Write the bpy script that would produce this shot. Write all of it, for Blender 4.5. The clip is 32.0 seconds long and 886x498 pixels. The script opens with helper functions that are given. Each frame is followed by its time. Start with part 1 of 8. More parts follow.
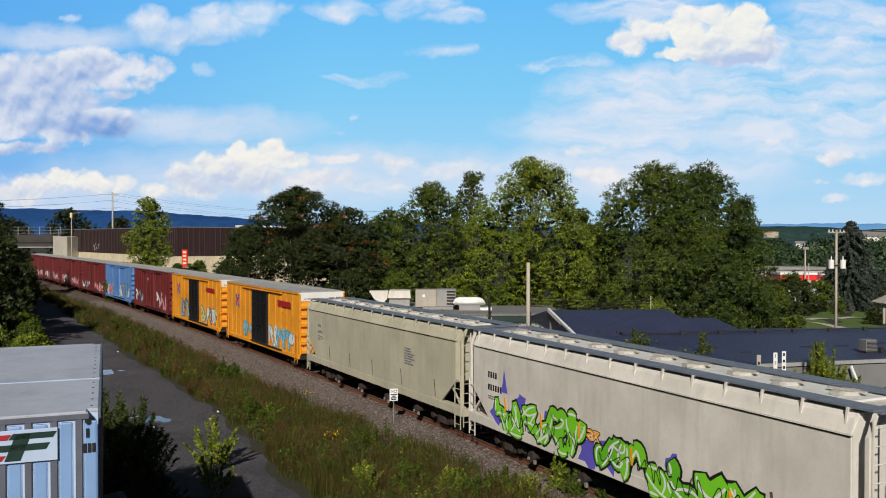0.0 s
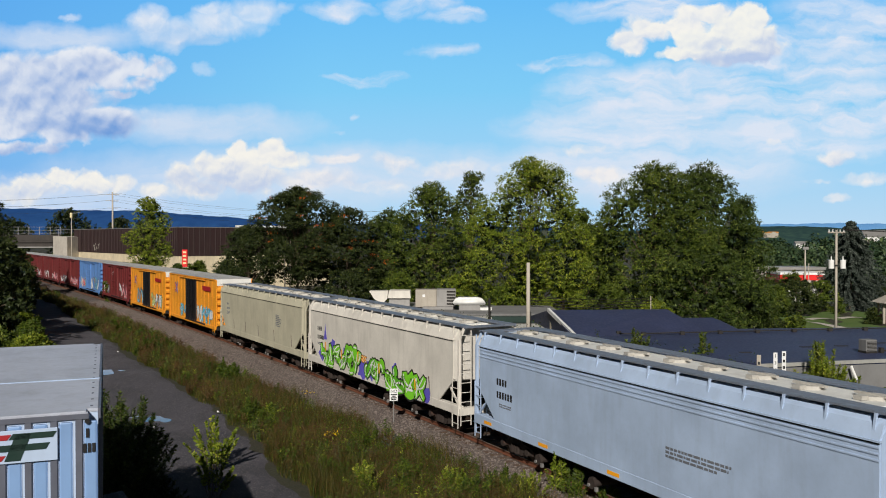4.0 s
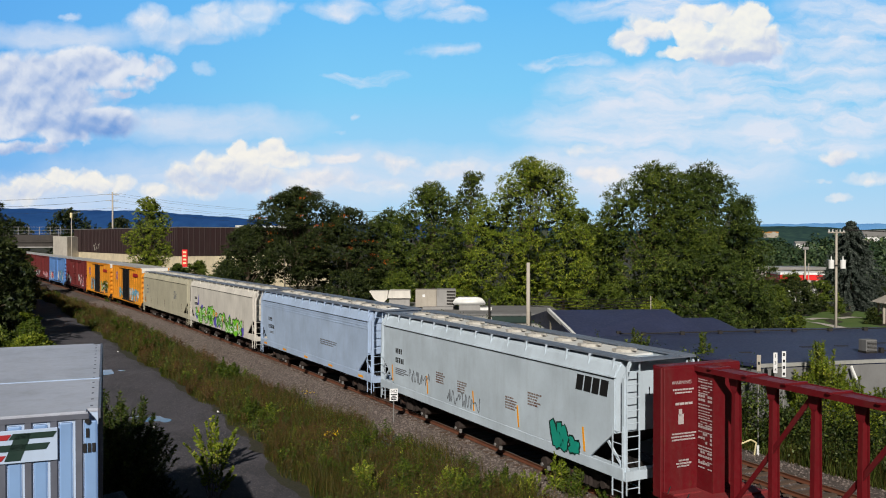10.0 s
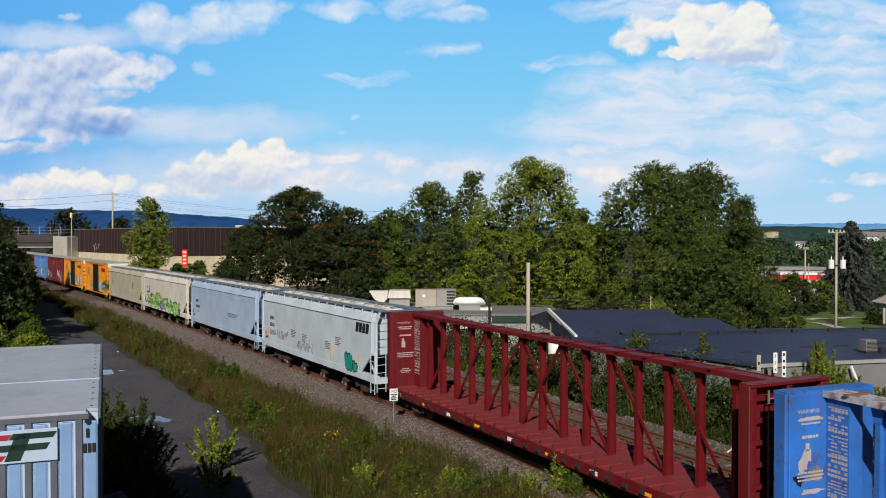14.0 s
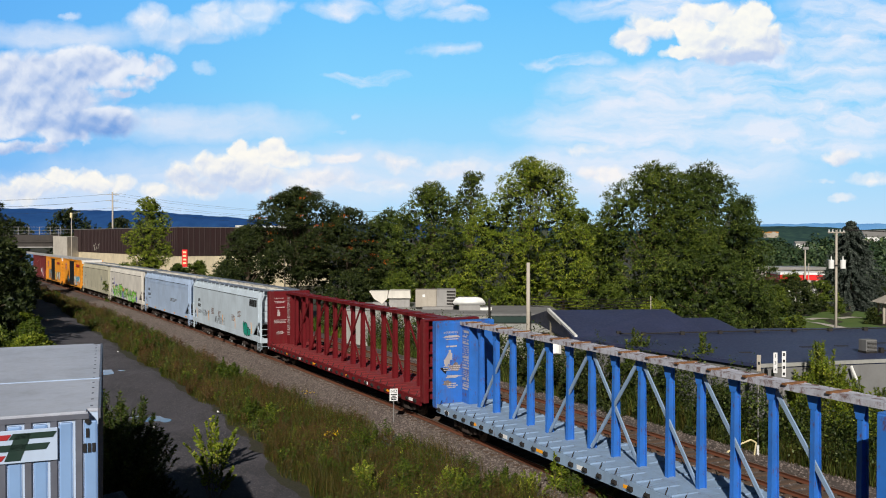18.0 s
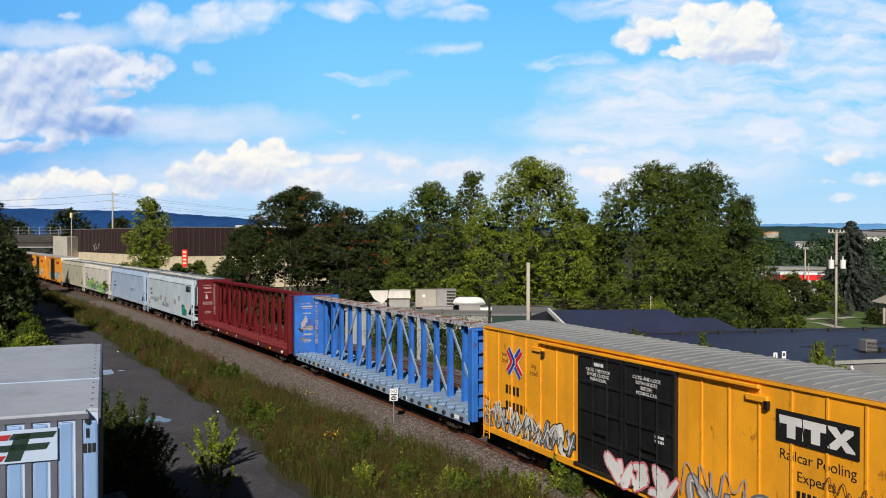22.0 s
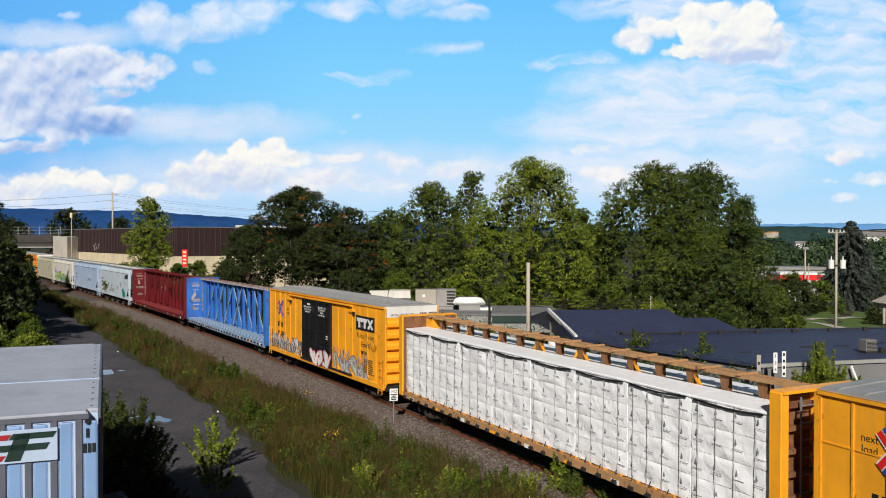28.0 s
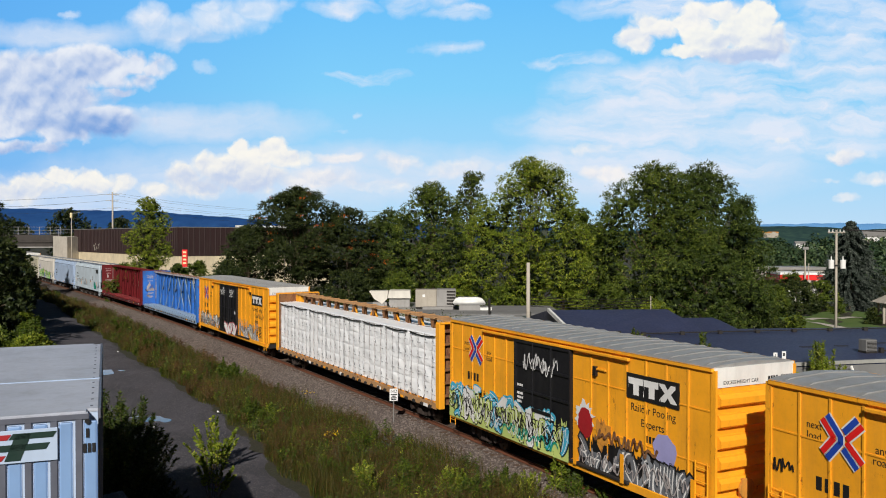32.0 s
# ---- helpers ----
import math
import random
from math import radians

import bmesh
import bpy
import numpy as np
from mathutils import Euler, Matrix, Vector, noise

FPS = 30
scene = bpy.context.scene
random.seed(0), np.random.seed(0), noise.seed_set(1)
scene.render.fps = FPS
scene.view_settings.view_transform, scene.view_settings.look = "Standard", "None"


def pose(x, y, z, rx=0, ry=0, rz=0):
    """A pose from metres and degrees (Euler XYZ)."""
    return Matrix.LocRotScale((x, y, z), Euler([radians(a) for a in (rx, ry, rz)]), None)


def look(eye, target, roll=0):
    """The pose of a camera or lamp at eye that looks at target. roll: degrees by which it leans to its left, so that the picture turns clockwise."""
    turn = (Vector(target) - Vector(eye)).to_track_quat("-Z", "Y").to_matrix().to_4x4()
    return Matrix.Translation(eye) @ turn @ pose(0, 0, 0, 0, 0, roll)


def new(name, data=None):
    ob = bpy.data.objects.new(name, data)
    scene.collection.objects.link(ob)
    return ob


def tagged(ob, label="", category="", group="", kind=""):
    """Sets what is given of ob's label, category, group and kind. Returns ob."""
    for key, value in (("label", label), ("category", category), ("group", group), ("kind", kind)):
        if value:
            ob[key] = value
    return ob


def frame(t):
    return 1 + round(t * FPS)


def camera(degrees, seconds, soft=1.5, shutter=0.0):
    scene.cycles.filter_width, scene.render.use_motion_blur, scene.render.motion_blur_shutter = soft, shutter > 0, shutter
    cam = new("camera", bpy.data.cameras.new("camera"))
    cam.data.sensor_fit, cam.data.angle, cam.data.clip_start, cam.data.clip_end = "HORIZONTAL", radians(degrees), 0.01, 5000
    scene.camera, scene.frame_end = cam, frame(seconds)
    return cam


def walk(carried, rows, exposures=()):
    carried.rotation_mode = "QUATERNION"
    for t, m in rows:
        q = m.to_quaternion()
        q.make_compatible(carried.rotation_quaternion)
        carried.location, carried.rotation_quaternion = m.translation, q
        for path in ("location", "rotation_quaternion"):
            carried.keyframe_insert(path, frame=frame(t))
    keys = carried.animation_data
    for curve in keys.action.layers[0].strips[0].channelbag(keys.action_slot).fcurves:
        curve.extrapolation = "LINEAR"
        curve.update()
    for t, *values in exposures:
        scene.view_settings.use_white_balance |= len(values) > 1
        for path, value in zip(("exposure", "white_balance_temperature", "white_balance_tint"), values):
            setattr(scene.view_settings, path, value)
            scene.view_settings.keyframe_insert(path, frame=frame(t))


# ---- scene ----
cam = camera(55.466, 32.0, soft=1.0)
walk(cam, [(0, pose(0, 0, 8.574, 89.192, 0, 0)), (32, pose(0, 0, 8.574, 89.192, 0, 0))],
     exposures=[(0, -0.12), (14, -0.12), (19, 0.0), (28, 0.0), (31, -0.06), (32, -0.06)])

# ---- light ----
SUN_EL, SUN_FROM = radians(32.0), Vector((-0.12, -0.993, 0)).normalized()
sky_world = bpy.data.worlds.new("sky")
scene.world = sky_world
sky_world.use_nodes = True
wn = sky_world.node_tree.nodes
sky_tex = wn.new("ShaderNodeTexSky")
sky_tex.sky_type, sky_tex.sun_disc = "NISHITA", False
sky_tex.sun_elevation = SUN_EL
sky_tex.sun_rotation = math.atan2(SUN_FROM.x, SUN_FROM.y)
sky_tex.altitude, sky_tex.air_density, sky_tex.dust_density, sky_tex.ozone_density = 200, 1.0, 0.6, 2.5
sky_world.node_tree.links.new(sky_tex.outputs[0], wn["Background"].inputs[0])
wn["Background"].inputs[1].default_value = 0.014
sun = new("sun", bpy.data.lights.new("sun", "SUN"))
sun.data.energy, sun.data.angle, sun.data.color = 5.0, radians(0.6), (1.0, 0.945, 0.86)
sun.matrix_world = look(SUN_FROM * 100 * math.cos(SUN_EL) + Vector((0, 0, 100 * math.sin(SUN_EL))), (0, 0, 0))

# ---- small tools ----
def rgb(r, g, b):
    """Linear colour from 0..255 values."""
    return tuple(((c / 255 + 0.055) / 1.055) ** 2.4 if c > 10 else c / 3294.6 for c in (r, g, b)) + (1.0,)


def mesh_of(name, bm, mat, smooth=False):
    me = bpy.data.meshes.new(name)
    bm.normal_update()
    bm.to_mesh(me)
    bm.free()
    for m in mat if isinstance(mat, (list, tuple)) else (mat,):
        me.materials.append(m)
    if smooth:
        me.polygons.foreach_set("use_smooth", [True] * len(me.polygons))
    return me


def part(name, bm, mat, parent=None, label="", smooth=False):
    ob = new(name, mesh_of(name, bm, mat, smooth))
    ob.parent = parent
    return tagged(ob, label)


def thing(name, label, category, group="", m=None, kind=""):
    ob = new(name)
    ob.empty_display_size = 0.2
    if m is not None:
        ob.matrix_world = m
    return tagged(ob, label, category, group, kind)


def raw(name, verts, faces, mat, parent=None, smooth=False):
    """A mesh from numpy arrays: verts (n, 3), faces (k, 3 or 4)."""
    me = bpy.data.meshes.new(name)
    k, w = faces.shape
    me.vertices.add(len(verts))
    me.vertices.foreach_set("co", np.ascontiguousarray(verts, dtype=np.float32).ravel())
    me.loops.add(k * w)
    me.loops.foreach_set("vertex_index", np.ascontiguousarray(faces, dtype=np.int32).ravel())
    me.polygons.add(k)
    me.polygons.foreach_set("loop_start", np.arange(0, k * w, w, dtype=np.int32))
    if smooth:
        me.polygons.foreach_set("use_smooth", np.ones(k, dtype=bool))
    me.update(calc_edges=True)
    for m in mat if isinstance(mat, (list, tuple)) else (mat,):
        me.materials.append(m)
    ob = new(name, me)
    ob.parent = parent
    return ob


def box(bm, x0, y0, z0, x1, y1, z1):
    v = [bm.verts.new((x, y, z)) for z in (z0, z1) for x, y in ((x0, y0), (x1, y0), (x1, y1), (x0, y1))]
    for f in ((3, 2, 1, 0), (4, 5, 6, 7), (0, 1, 5, 4), (1, 2, 6, 5), (2, 3, 7, 6), (3, 0, 4, 7)):
        bm.faces.new([v[i] for i in f])
    return bm


def soft_box(x0, y0, z0, x1, y1, z1, r=0.03, seg=2):
    bm = box(bmesh.new(), x0, y0, z0, x1, y1, z1)
    bmesh.ops.bevel(bm, geom=list(bm.edges), offset=r, segments=seg, affect="EDGES", profile=0.5)
    return bm


def bar(bm, p, q, w, h, up=(0, 0, 1)):
    """A bar of section w x h between two points."""
    p, q = Vector(p), Vector(q)
    d = (q - p).normalized()
    s = d.cross(Vector(up))
    if s.length < 1e-4:
        s = d.cross(Vector((0, 1, 0)))
    s.normalize()
    u = s.cross(d)
    a = [bm.verts.new(c + s * i * w / 2 + u * j * h / 2) for c in (p, q) for i, j in ((-1, -1), (1, -1), (1, 1), (-1, 1))]
    for f in ((3, 2, 1, 0), (4, 5, 6, 7), (0, 1, 5, 4), (1, 2, 6, 5), (2, 3, 7, 6), (3, 0, 4, 7)):
        bm.faces.new([a[i] for i in f])
    return bm


def rod(bm, p, q, r, n=8, r2=None):
    """A round rod, tapered where r2 is given."""
    p, q = Vector(p), Vector(q)
    d = (q - p).normalized()
    s = d.cross(Vector((0, 0, 1)) if abs(d.z) < 0.9 else Vector((1, 0, 0))).normalized()
    u = s.cross(d)
    r2 = r if r2 is None else r2
    a = [bm.verts.new(p + (s * math.cos(6.2832 * i / n) + u * math.sin(6.2832 * i / n)) * r) for i in range(n)]
    b = [bm.verts.new(q + (s * math.cos(6.2832 * i / n) + u * math.sin(6.2832 * i / n)) * r2) for i in range(n)]
    for i in range(n):
        bm.faces.new((a[i], b[i], b[(i + 1) % n], a[(i + 1) % n]))
    bm.faces.new(a)
    bm.faces.new(b[::-1])
    return bm


def prism(bm, pts, axis, c0, c1):
    """A polygon, extruded along an axis: its points are (y, z), (x, z) or (x, y)."""
    def at(a, b, c):
        return {"x": (c, a, b), "y": (a, c, b), "z": (a, b, c)}[axis]
    lo = [bm.verts.new(at(a, b, c0)) for a, b in pts]
    hi = [bm.verts.new(at(a, b, c1)) for a, b in pts]
    n = len(pts)
    bm.faces.new(lo)
    bm.faces.new(hi[::-1])
    for i in range(n):
        bm.faces.new((lo[i], hi[i], hi[(i + 1) % n], lo[(i + 1) % n]))
    bmesh.ops.recalc_face_normals(bm, faces=list(bm.faces))
    return bm


def words(name, text, size, mat, parent, m, label="", stretch=1.0):
    """Letters in the built-in font, as a thin mesh."""
    cu = bpy.data.curves.new(name, "FONT")
    cu.body, cu.size, cu.extrude, cu.align_x, cu.align_y = text, size, 0.002, "CENTER", "CENTER"
    tmp = new(name, cu)
    dg = bpy.context.evaluated_depsgraph_get()
    me = bpy.data.meshes.new_from_object(tmp.evaluated_get(dg))
    bpy.data.objects.remove(tmp)
    bpy.data.curves.remove(cu)
    me.materials.clear()
    me.materials.append(mat)
    me.transform(Matrix.Diagonal((stretch, 1, 1, 1)))
    ob = new(name, me)
    ob.parent = parent
    ob.matrix_basis = m
    return tagged(ob, label)


# ---- the line of the railway: positions along it in metres, from the near end ----
LINE_S = np.arange(-260.0, 441.0, 1.0)
bend = np.interp(LINE_S, [-40, 0, 40, 80, 120, 160, 200], [0.00327, 0.00325, 0.00087, 0.00052, 0.0006, -0.00037, -0.00046])
turn = np.concatenate([[0], np.cumsum((bend[1:] + bend[:-1]) / 2)])
turn = turn - turn[260] + 2.01229
mid = (turn[1:] + turn[:-1]) / 2
LINE_X = np.concatenate([[0], np.cumsum(np.cos(mid))])
LINE_Y = np.concatenate([[0], np.cumsum(np.sin(mid))])
LINE_X, LINE_Y = LINE_X - LINE_X[260] + 9.2623, LINE_Y - LINE_Y[260] + 21.8934


def on_line(s, off=0.0, z=0.0):
    """A place on the line, off metres to the left of the way of travel, and the heading there."""
    h = float(np.interp(s, LINE_S, turn))
    x = float(np.interp(s, LINE_S, LINE_X)) - math.sin(h) * off
    y = float(np.interp(s, LINE_S, LINE_Y)) + math.cos(h) * off
    return Vector((x, y, z)), h


CLOCK = np.arange(0, 32.01, 0.1)
PACE = np.interp(CLOCK, np.arange(0, 33, 4), [4.857, 4.858, 4.896, 4.904, 4.828, 4.706, 4.678, 4.688, 4.704])
WENT = np.concatenate([[0], np.cumsum((PACE[1:] + PACE[:-1]) * 0.05)])


def car_pose(t, u, reach):
    """Where a car stands at t: its centre started at u, its trucks are reach metres from the centre."""
    s = u + float(np.interp(t, CLOCK, WENT))
    a, b = on_line(s + reach)[0], on_line(s - reach)[0]
    m = (a + b) / 2
    return pose(m.x, m.y, 0, 0, 0, math.degrees(math.atan2(a.y - b.y, a.x - b.x)))

# ---- materials ----
def nodes_of(name):
    m = bpy.data.materials.new(name)
    m.use_nodes = True
    t = m.node_tree
    return m, t, t.nodes["Principled BSDF"]


def add(t, kind, **values):
    n = t.nodes.new(kind)
    for k, v in values.items():
        n.inputs[k].default_value = v
    return n


def noise_at(t, scale, stretch=(1, 1, 1), detail=5.0, rough=0.6, kind="Object", distort=0.0):
    c = t.nodes.new("ShaderNodeTexCoord")
    p = t.nodes.new("ShaderNodeMapping")
    p.inputs["Scale"].default_value = stretch
    n = add(t, "ShaderNodeTexNoise", Scale=scale, Detail=detail, Roughness=rough, Distortion=distort)
    t.links.new(c.outputs[kind], p.inputs[0])
    t.links.new(p.outputs[0], n.inputs["Vector"])
    return n.outputs["Fac"]


def span(t, value, lo, hi, a=0.0, b=1.0):
    n = add(t, "ShaderNodeMapRange")
    n.inputs[1].default_value, n.inputs[2].default_value = lo, hi
    n.inputs[3].default_value, n.inputs[4].default_value = a, b
    t.links.new(value, n.inputs[0])
    return n.outputs[0]


def mixed(t, fac, a, b):
    n = t.nodes.new("ShaderNodeMix")
    n.data_type = "RGBA"
    for s, v in ((0, fac), (6, a), (7, b)):
        if isinstance(v, bpy.types.NodeSocket):
            t.links.new(v, n.inputs[s])
        else:
            n.inputs[s].default_value = v
    return n.outputs[2]


def times(c, k):
    return (c[0] * k, c[1] * k, c[2] * k, 1.0)


def bumpy(t, bsdf, value, strength, dist):
    b = add(t, "ShaderNodeBump", Strength=strength, Distance=dist)
    t.links.new(value, b.inputs["Height"])
    t.links.new(b.outputs[0], bsdf.inputs["Normal"])


def paint(name, col, rough=0.5, dirt=0.35, rust=0.0, dirt_col=(0.09, 0.075, 0.06, 1), metal=0.0, fade=0.12):
    """Weathered paint: faded patches, streaks of dirt that run down, spots of rust."""
    m, t, b = nodes_of(name)
    c = mixed(t, span(t, noise_at(t, 0.5), 0.35, 0.7), times(col, 1 - fade), times(col, 1 + fade))
    streak = span(t, noise_at(t, 2.2, (1, 1, 0.12), 6, 0.65), 0.48, 0.78, 0, dirt)
    c = mixed(t, streak, c, dirt_col)
    grime = span(t, noise_at(t, 9.0, (1, 1, 1), 5, 0.7), 0.5, 0.8, 0, dirt * 0.5)
    c = mixed(t, grime, c, dirt_col)
    if rust:
        c = mixed(t, span(t, noise_at(t, 3.0, (1, 1, 0.5), 8, 0.75), 0.62 - rust * 0.3, 0.70 - rust * 0.25, 0, 0.85), c, rgb(92, 52, 34))
    t.links.new(c, b.inputs["Base Color"])
    t.links.new(span(t, noise_at(t, 6.0), 0.3, 0.7, rough - 0.08, rough + 0.12), b.inputs["Roughness"])
    b.inputs["Metallic"].default_value = metal
    bumpy(t, b, noise_at(t, 3.0, (1, 1, 1), 4), 0.12, 0.02)
    return m


def rocky(name, cols, scale, rough=0.95, bump=0.6, big=0.15, mid_scale=1.2):
    """Loose ground: grains of several colours, larger patches, rough relief."""
    m, t, b = nodes_of(name)
    c = t.nodes.new("ShaderNodeTexCoord")
    v = add(t, "ShaderNodeTexVoronoi", Scale=scale)
    t.links.new(c.outputs["Object"], v.inputs["Vector"])
    sep = t.nodes.new("ShaderNodeSeparateColor")
    t.links.new(v.outputs["Color"], sep.inputs[0])
    k = mixed(t, sep.outputs[0], cols[0], cols[1])
    k = mixed(t, span(t, noise_at(t, big, (1, 1, 1), 5), 0.4, 0.65), k, cols[2])
    k = mixed(t, span(t, noise_at(t, mid_scale, (1, 1, 1), 6), 0.45, 0.75, 0, 0.6), k, cols[3])
    t.links.new(k, b.inputs["Base Color"])
    b.inputs["Roughness"].default_value = rough
    bumpy(t, b, v.outputs["Distance"], bump, 0.06)
    return m


def leafy(name, a, b2, c3, through_light=0.16, spread=0.7):
    """Leaves: each one its own green, a part of the light passes."""
    m, t, b = nodes_of(name)
    g = t.nodes.new("ShaderNodeNewGeometry")
    ramp = t.nodes.new("ShaderNodeValToRGB")
    ramp.color_ramp.elements[0].color, ramp.color_ramp.elements[1].color = a, c3
    e = ramp.color_ramp.elements.new(0.5)
    e.color = b2
    t.links.new(g.outputs["Random Per Island"], ramp.inputs[0])
    big = span(t, noise_at(t, spread, (1, 1, 1), 3), 0.35, 0.65)
    col = mixed(t, big, ramp.outputs[0], times(b2, 0.62))
    t.links.new(col, b.inputs["Base Color"])
    b.inputs["Roughness"].default_value = 0.5
    b.inputs["Specular IOR Level"].default_value = 0.2
    tr = t.nodes.new("ShaderNodeBsdfTranslucent")
    t.links.new(col, tr.inputs[0])
    mx = t.nodes.new("ShaderNodeMixShader")
    mx.inputs[0].default_value = through_light
    t.links.new(b.outputs[0], mx.inputs[1])
    t.links.new(tr.outputs[0], mx.inputs[2])
    t.links.new(mx.outputs[0], t.nodes["Material Output"].inputs[0])
    return m


M = {}
M["cream"] = paint("cream_paint", rgb(212, 207, 198), 0.5, 0.24)
M["tan"] = paint("tan_grey_paint", rgb(182, 177, 156), 0.5, 0.26)
M["pale_blue"] = paint("pale_blue_paint", rgb(168, 187, 214), 0.45, 0.16)
M["pale_grey"] = paint("pale_grey_paint", rgb(190, 203, 214), 0.45, 0.16)
M["white"] = paint("white_paint", rgb(225, 225, 222), 0.45, 0.2)
M["board"] = paint("galvanised_walkway", rgb(120, 128, 142), 0.55, 0.3, metal=0.3)
M["roof_strip"] = paint("dusty_roof", rgb(208, 208, 204), 0.7, 0.25)
M["yellow"] = paint("yellow_paint", rgb(246, 168, 38), 0.4, 0.24, 0.03)
# Base tone holds the shade in the slots between end ribs, under dirt streaks.
M["dark_end"] = paint("end_slot_shade_and_grime", rgb(104, 64, 30), 0.75, 0.5, 0.1)
M["old_yellow"] = paint("old_yellow_paint", rgb(230, 152, 40), 0.5, 0.3, 0.06)
M["orange_rust"] = paint("rusty_yellow_paint", rgb(205, 140, 55), 0.6, 0.4, 0.35)
M["black"] = paint("black_paint", rgb(26, 26, 30), 0.35, 0.3, dirt_col=(0.05, 0.05, 0.05, 1))
M["dark"] = paint("dark_underframe", rgb(30, 27, 26), 0.8, 0.3)
M["hatch"] = paint("dull_hatch_cover", rgb(178, 174, 166), 0.7, 0.35)
M["weathered"] = paint("weathered_bridge_concrete", rgb(62, 58, 56), 0.9, 0.4)
M["faded"] = paint("faded_lettering", rgb(176, 168, 168), 0.6, 0.45)
M["print"] = paint("grey_print", rgb(128, 132, 138), 0.6, 0.2)
M["rust_brown"] = paint("rust_brown_steel", rgb(128, 88, 54), 0.85, 0.5, 0.4)
M["tan_rust"] = paint("sun_bleached_rusty_chord", rgb(178, 136, 92), 0.85, 0.45, 0.2)
M["lens"] = paint("cream_box", rgb(222, 208, 160), 0.6, 0.2)
M["truck"] = paint("rusty_truck", rgb(44, 34, 30), 0.85, 0.4, 0.06)
M["steel"] = paint("worn_wheel_steel", rgb(70, 56, 48), 0.5, 0.3, metal=0.5)
M["red"] = paint("oxide_red_paint", rgb(102, 12, 22), 0.5, 0.22, 0.02)
M["deck_red"] = paint("worn_red_deck", rgb(126, 36, 40), 0.7, 0.3, 0.05)
M["box_red"] = paint("boxcar_red_paint", rgb(112, 36, 38), 0.55, 0.35, 0.05)
M["blue"] = paint("blue_paint", rgb(44, 110, 196), 0.55, 0.4, 0.22, fade=0.22)
M["deck_blue"] = paint("worn_blue_deck", rgb(134, 158, 186), 0.7, 0.3, 0.05)
M["box_blue"] = paint("boxcar_blue_paint", rgb(92, 136, 196), 0.55, 0.35, 0.05)
M["rusty"] = paint("rusty_chord", rgb(132, 122, 118), 0.8, 0.5, 0.5)
M["bleached"] = paint("bleached_blue_chord", rgb(176, 178, 190), 0.8, 0.45, 0.42)
M["grey_roof"] = paint("galvanised_roof", rgb(168, 168, 168), 0.5, 0.25, metal=0.4)
M["decal_white"] = paint("white_marking", rgb(225, 225, 225), 0.5, 0.1)
M["decal_black"] = paint("black_marking", rgb(28, 28, 30), 0.5, 0.05)
M["decal_red"] = paint("red_marking", rgb(222, 32, 30), 0.5, 0.05)
M["decal_blue"] = paint("blue_marking", rgb(32, 70, 170), 0.5, 0.05)
M["decal_orange"] = paint("orange_marking", rgb(245, 165, 30), 0.5, 0.05)
M["lime"] = paint("lime_spray", rgb(120, 205, 40), 0.5, 0.05)
M["lime_deep"] = paint("deep_lime_spray", rgb(96, 180, 36), 0.5, 0.05)
M["lavender"] = paint("lavender_spray", rgb(158, 156, 206), 0.5, 0.1)
M["violet"] = paint("violet_spray", rgb(96, 88, 190), 0.5, 0.05)
M["teal"] = paint("teal_spray", rgb(24, 150, 130), 0.5, 0.05)
M["pale_green"] = paint("pale_green_spray", rgb(190, 205, 120), 0.5, 0.05)
M["sky_spray"] = paint("sky_blue_spray", rgb(70, 170, 205), 0.5, 0.05)
M["grey_spray"] = paint("grey_spray", rgb(105, 108, 115), 0.5, 0.05)
M["pink_spray"] = paint("pink_spray", rgb(215, 120, 130), 0.5, 0.05)
M["grey_block"] = paint("grey_block_wall", rgb(116, 116, 116), 0.9, 0.4)
M["pale_block"] = paint("pale_block_wall", rgb(150, 150, 146), 0.9, 0.4)
M["concrete"] = paint("concrete", rgb(176, 170, 160), 0.9, 0.35)
M["brown_wall"] = paint("brown_metal_wall", rgb(46, 27, 28), 0.6, 0.2)
M["cream_wall"] = paint("cream_block_wall", rgb(214, 200, 170), 0.85, 0.25)
M["membrane"] = paint("dark_roof_membrane", rgb(46, 53, 82), 0.6, 0.25, dirt_col=(0.1, 0.1, 0.12, 1))
M["timber"] = paint("grey_pole_timber", rgb(172, 164, 152), 0.9, 0.4)
M["alu"] = paint("grey_metal", rgb(150, 148, 146), 0.5, 0.3, metal=0.4)
M["trailer_white"] = paint("trailer_white", rgb(178, 196, 222), 0.4, 0.12)
M["trailer_roof"] = paint("trailer_roof", rgb(172, 177, 190), 0.5, 0.25)
M["trailer_post"] = paint("trailer_posts", rgb(104, 108, 122), 0.5, 0.2, metal=0.4)
M["dark_green"] = paint("dark_green_marking", rgb(20, 48, 42), 0.5, 0.05)
M["deep_red"] = paint("deep_red_marking", rgb(160, 32, 40), 0.5, 0.05)
M["tie"] = paint("weathered_tie", rgb(84, 66, 54), 0.95, 0.5)
M["rail"] = paint("rusty_rail", rgb(110, 66, 46), 0.7, 0.3, metal=0.2)
M["rail_top"] = paint("polished_rail", rgb(150, 140, 132), 0.35, 0.2, metal=0.7)
M["bark"] = paint("bark", rgb(92, 78, 64), 0.95, 0.4)
M["glass"] = paint("dark_glass", rgb(20, 24, 30), 0.1, 0.05)
M["ballast"] = rocky("ballast", (rgb(108, 96, 92), rgb(68, 60, 58), rgb(88, 78, 72), rgb(66, 55, 49)), 14, bump=0.9, big=0.2)
M["soil"] = rocky("rough_ground", (rgb(58, 52, 36), rgb(36, 40, 24), rgb(44, 46, 28), rgb(42, 36, 28)), 10, bump=0.6, big=0.06)
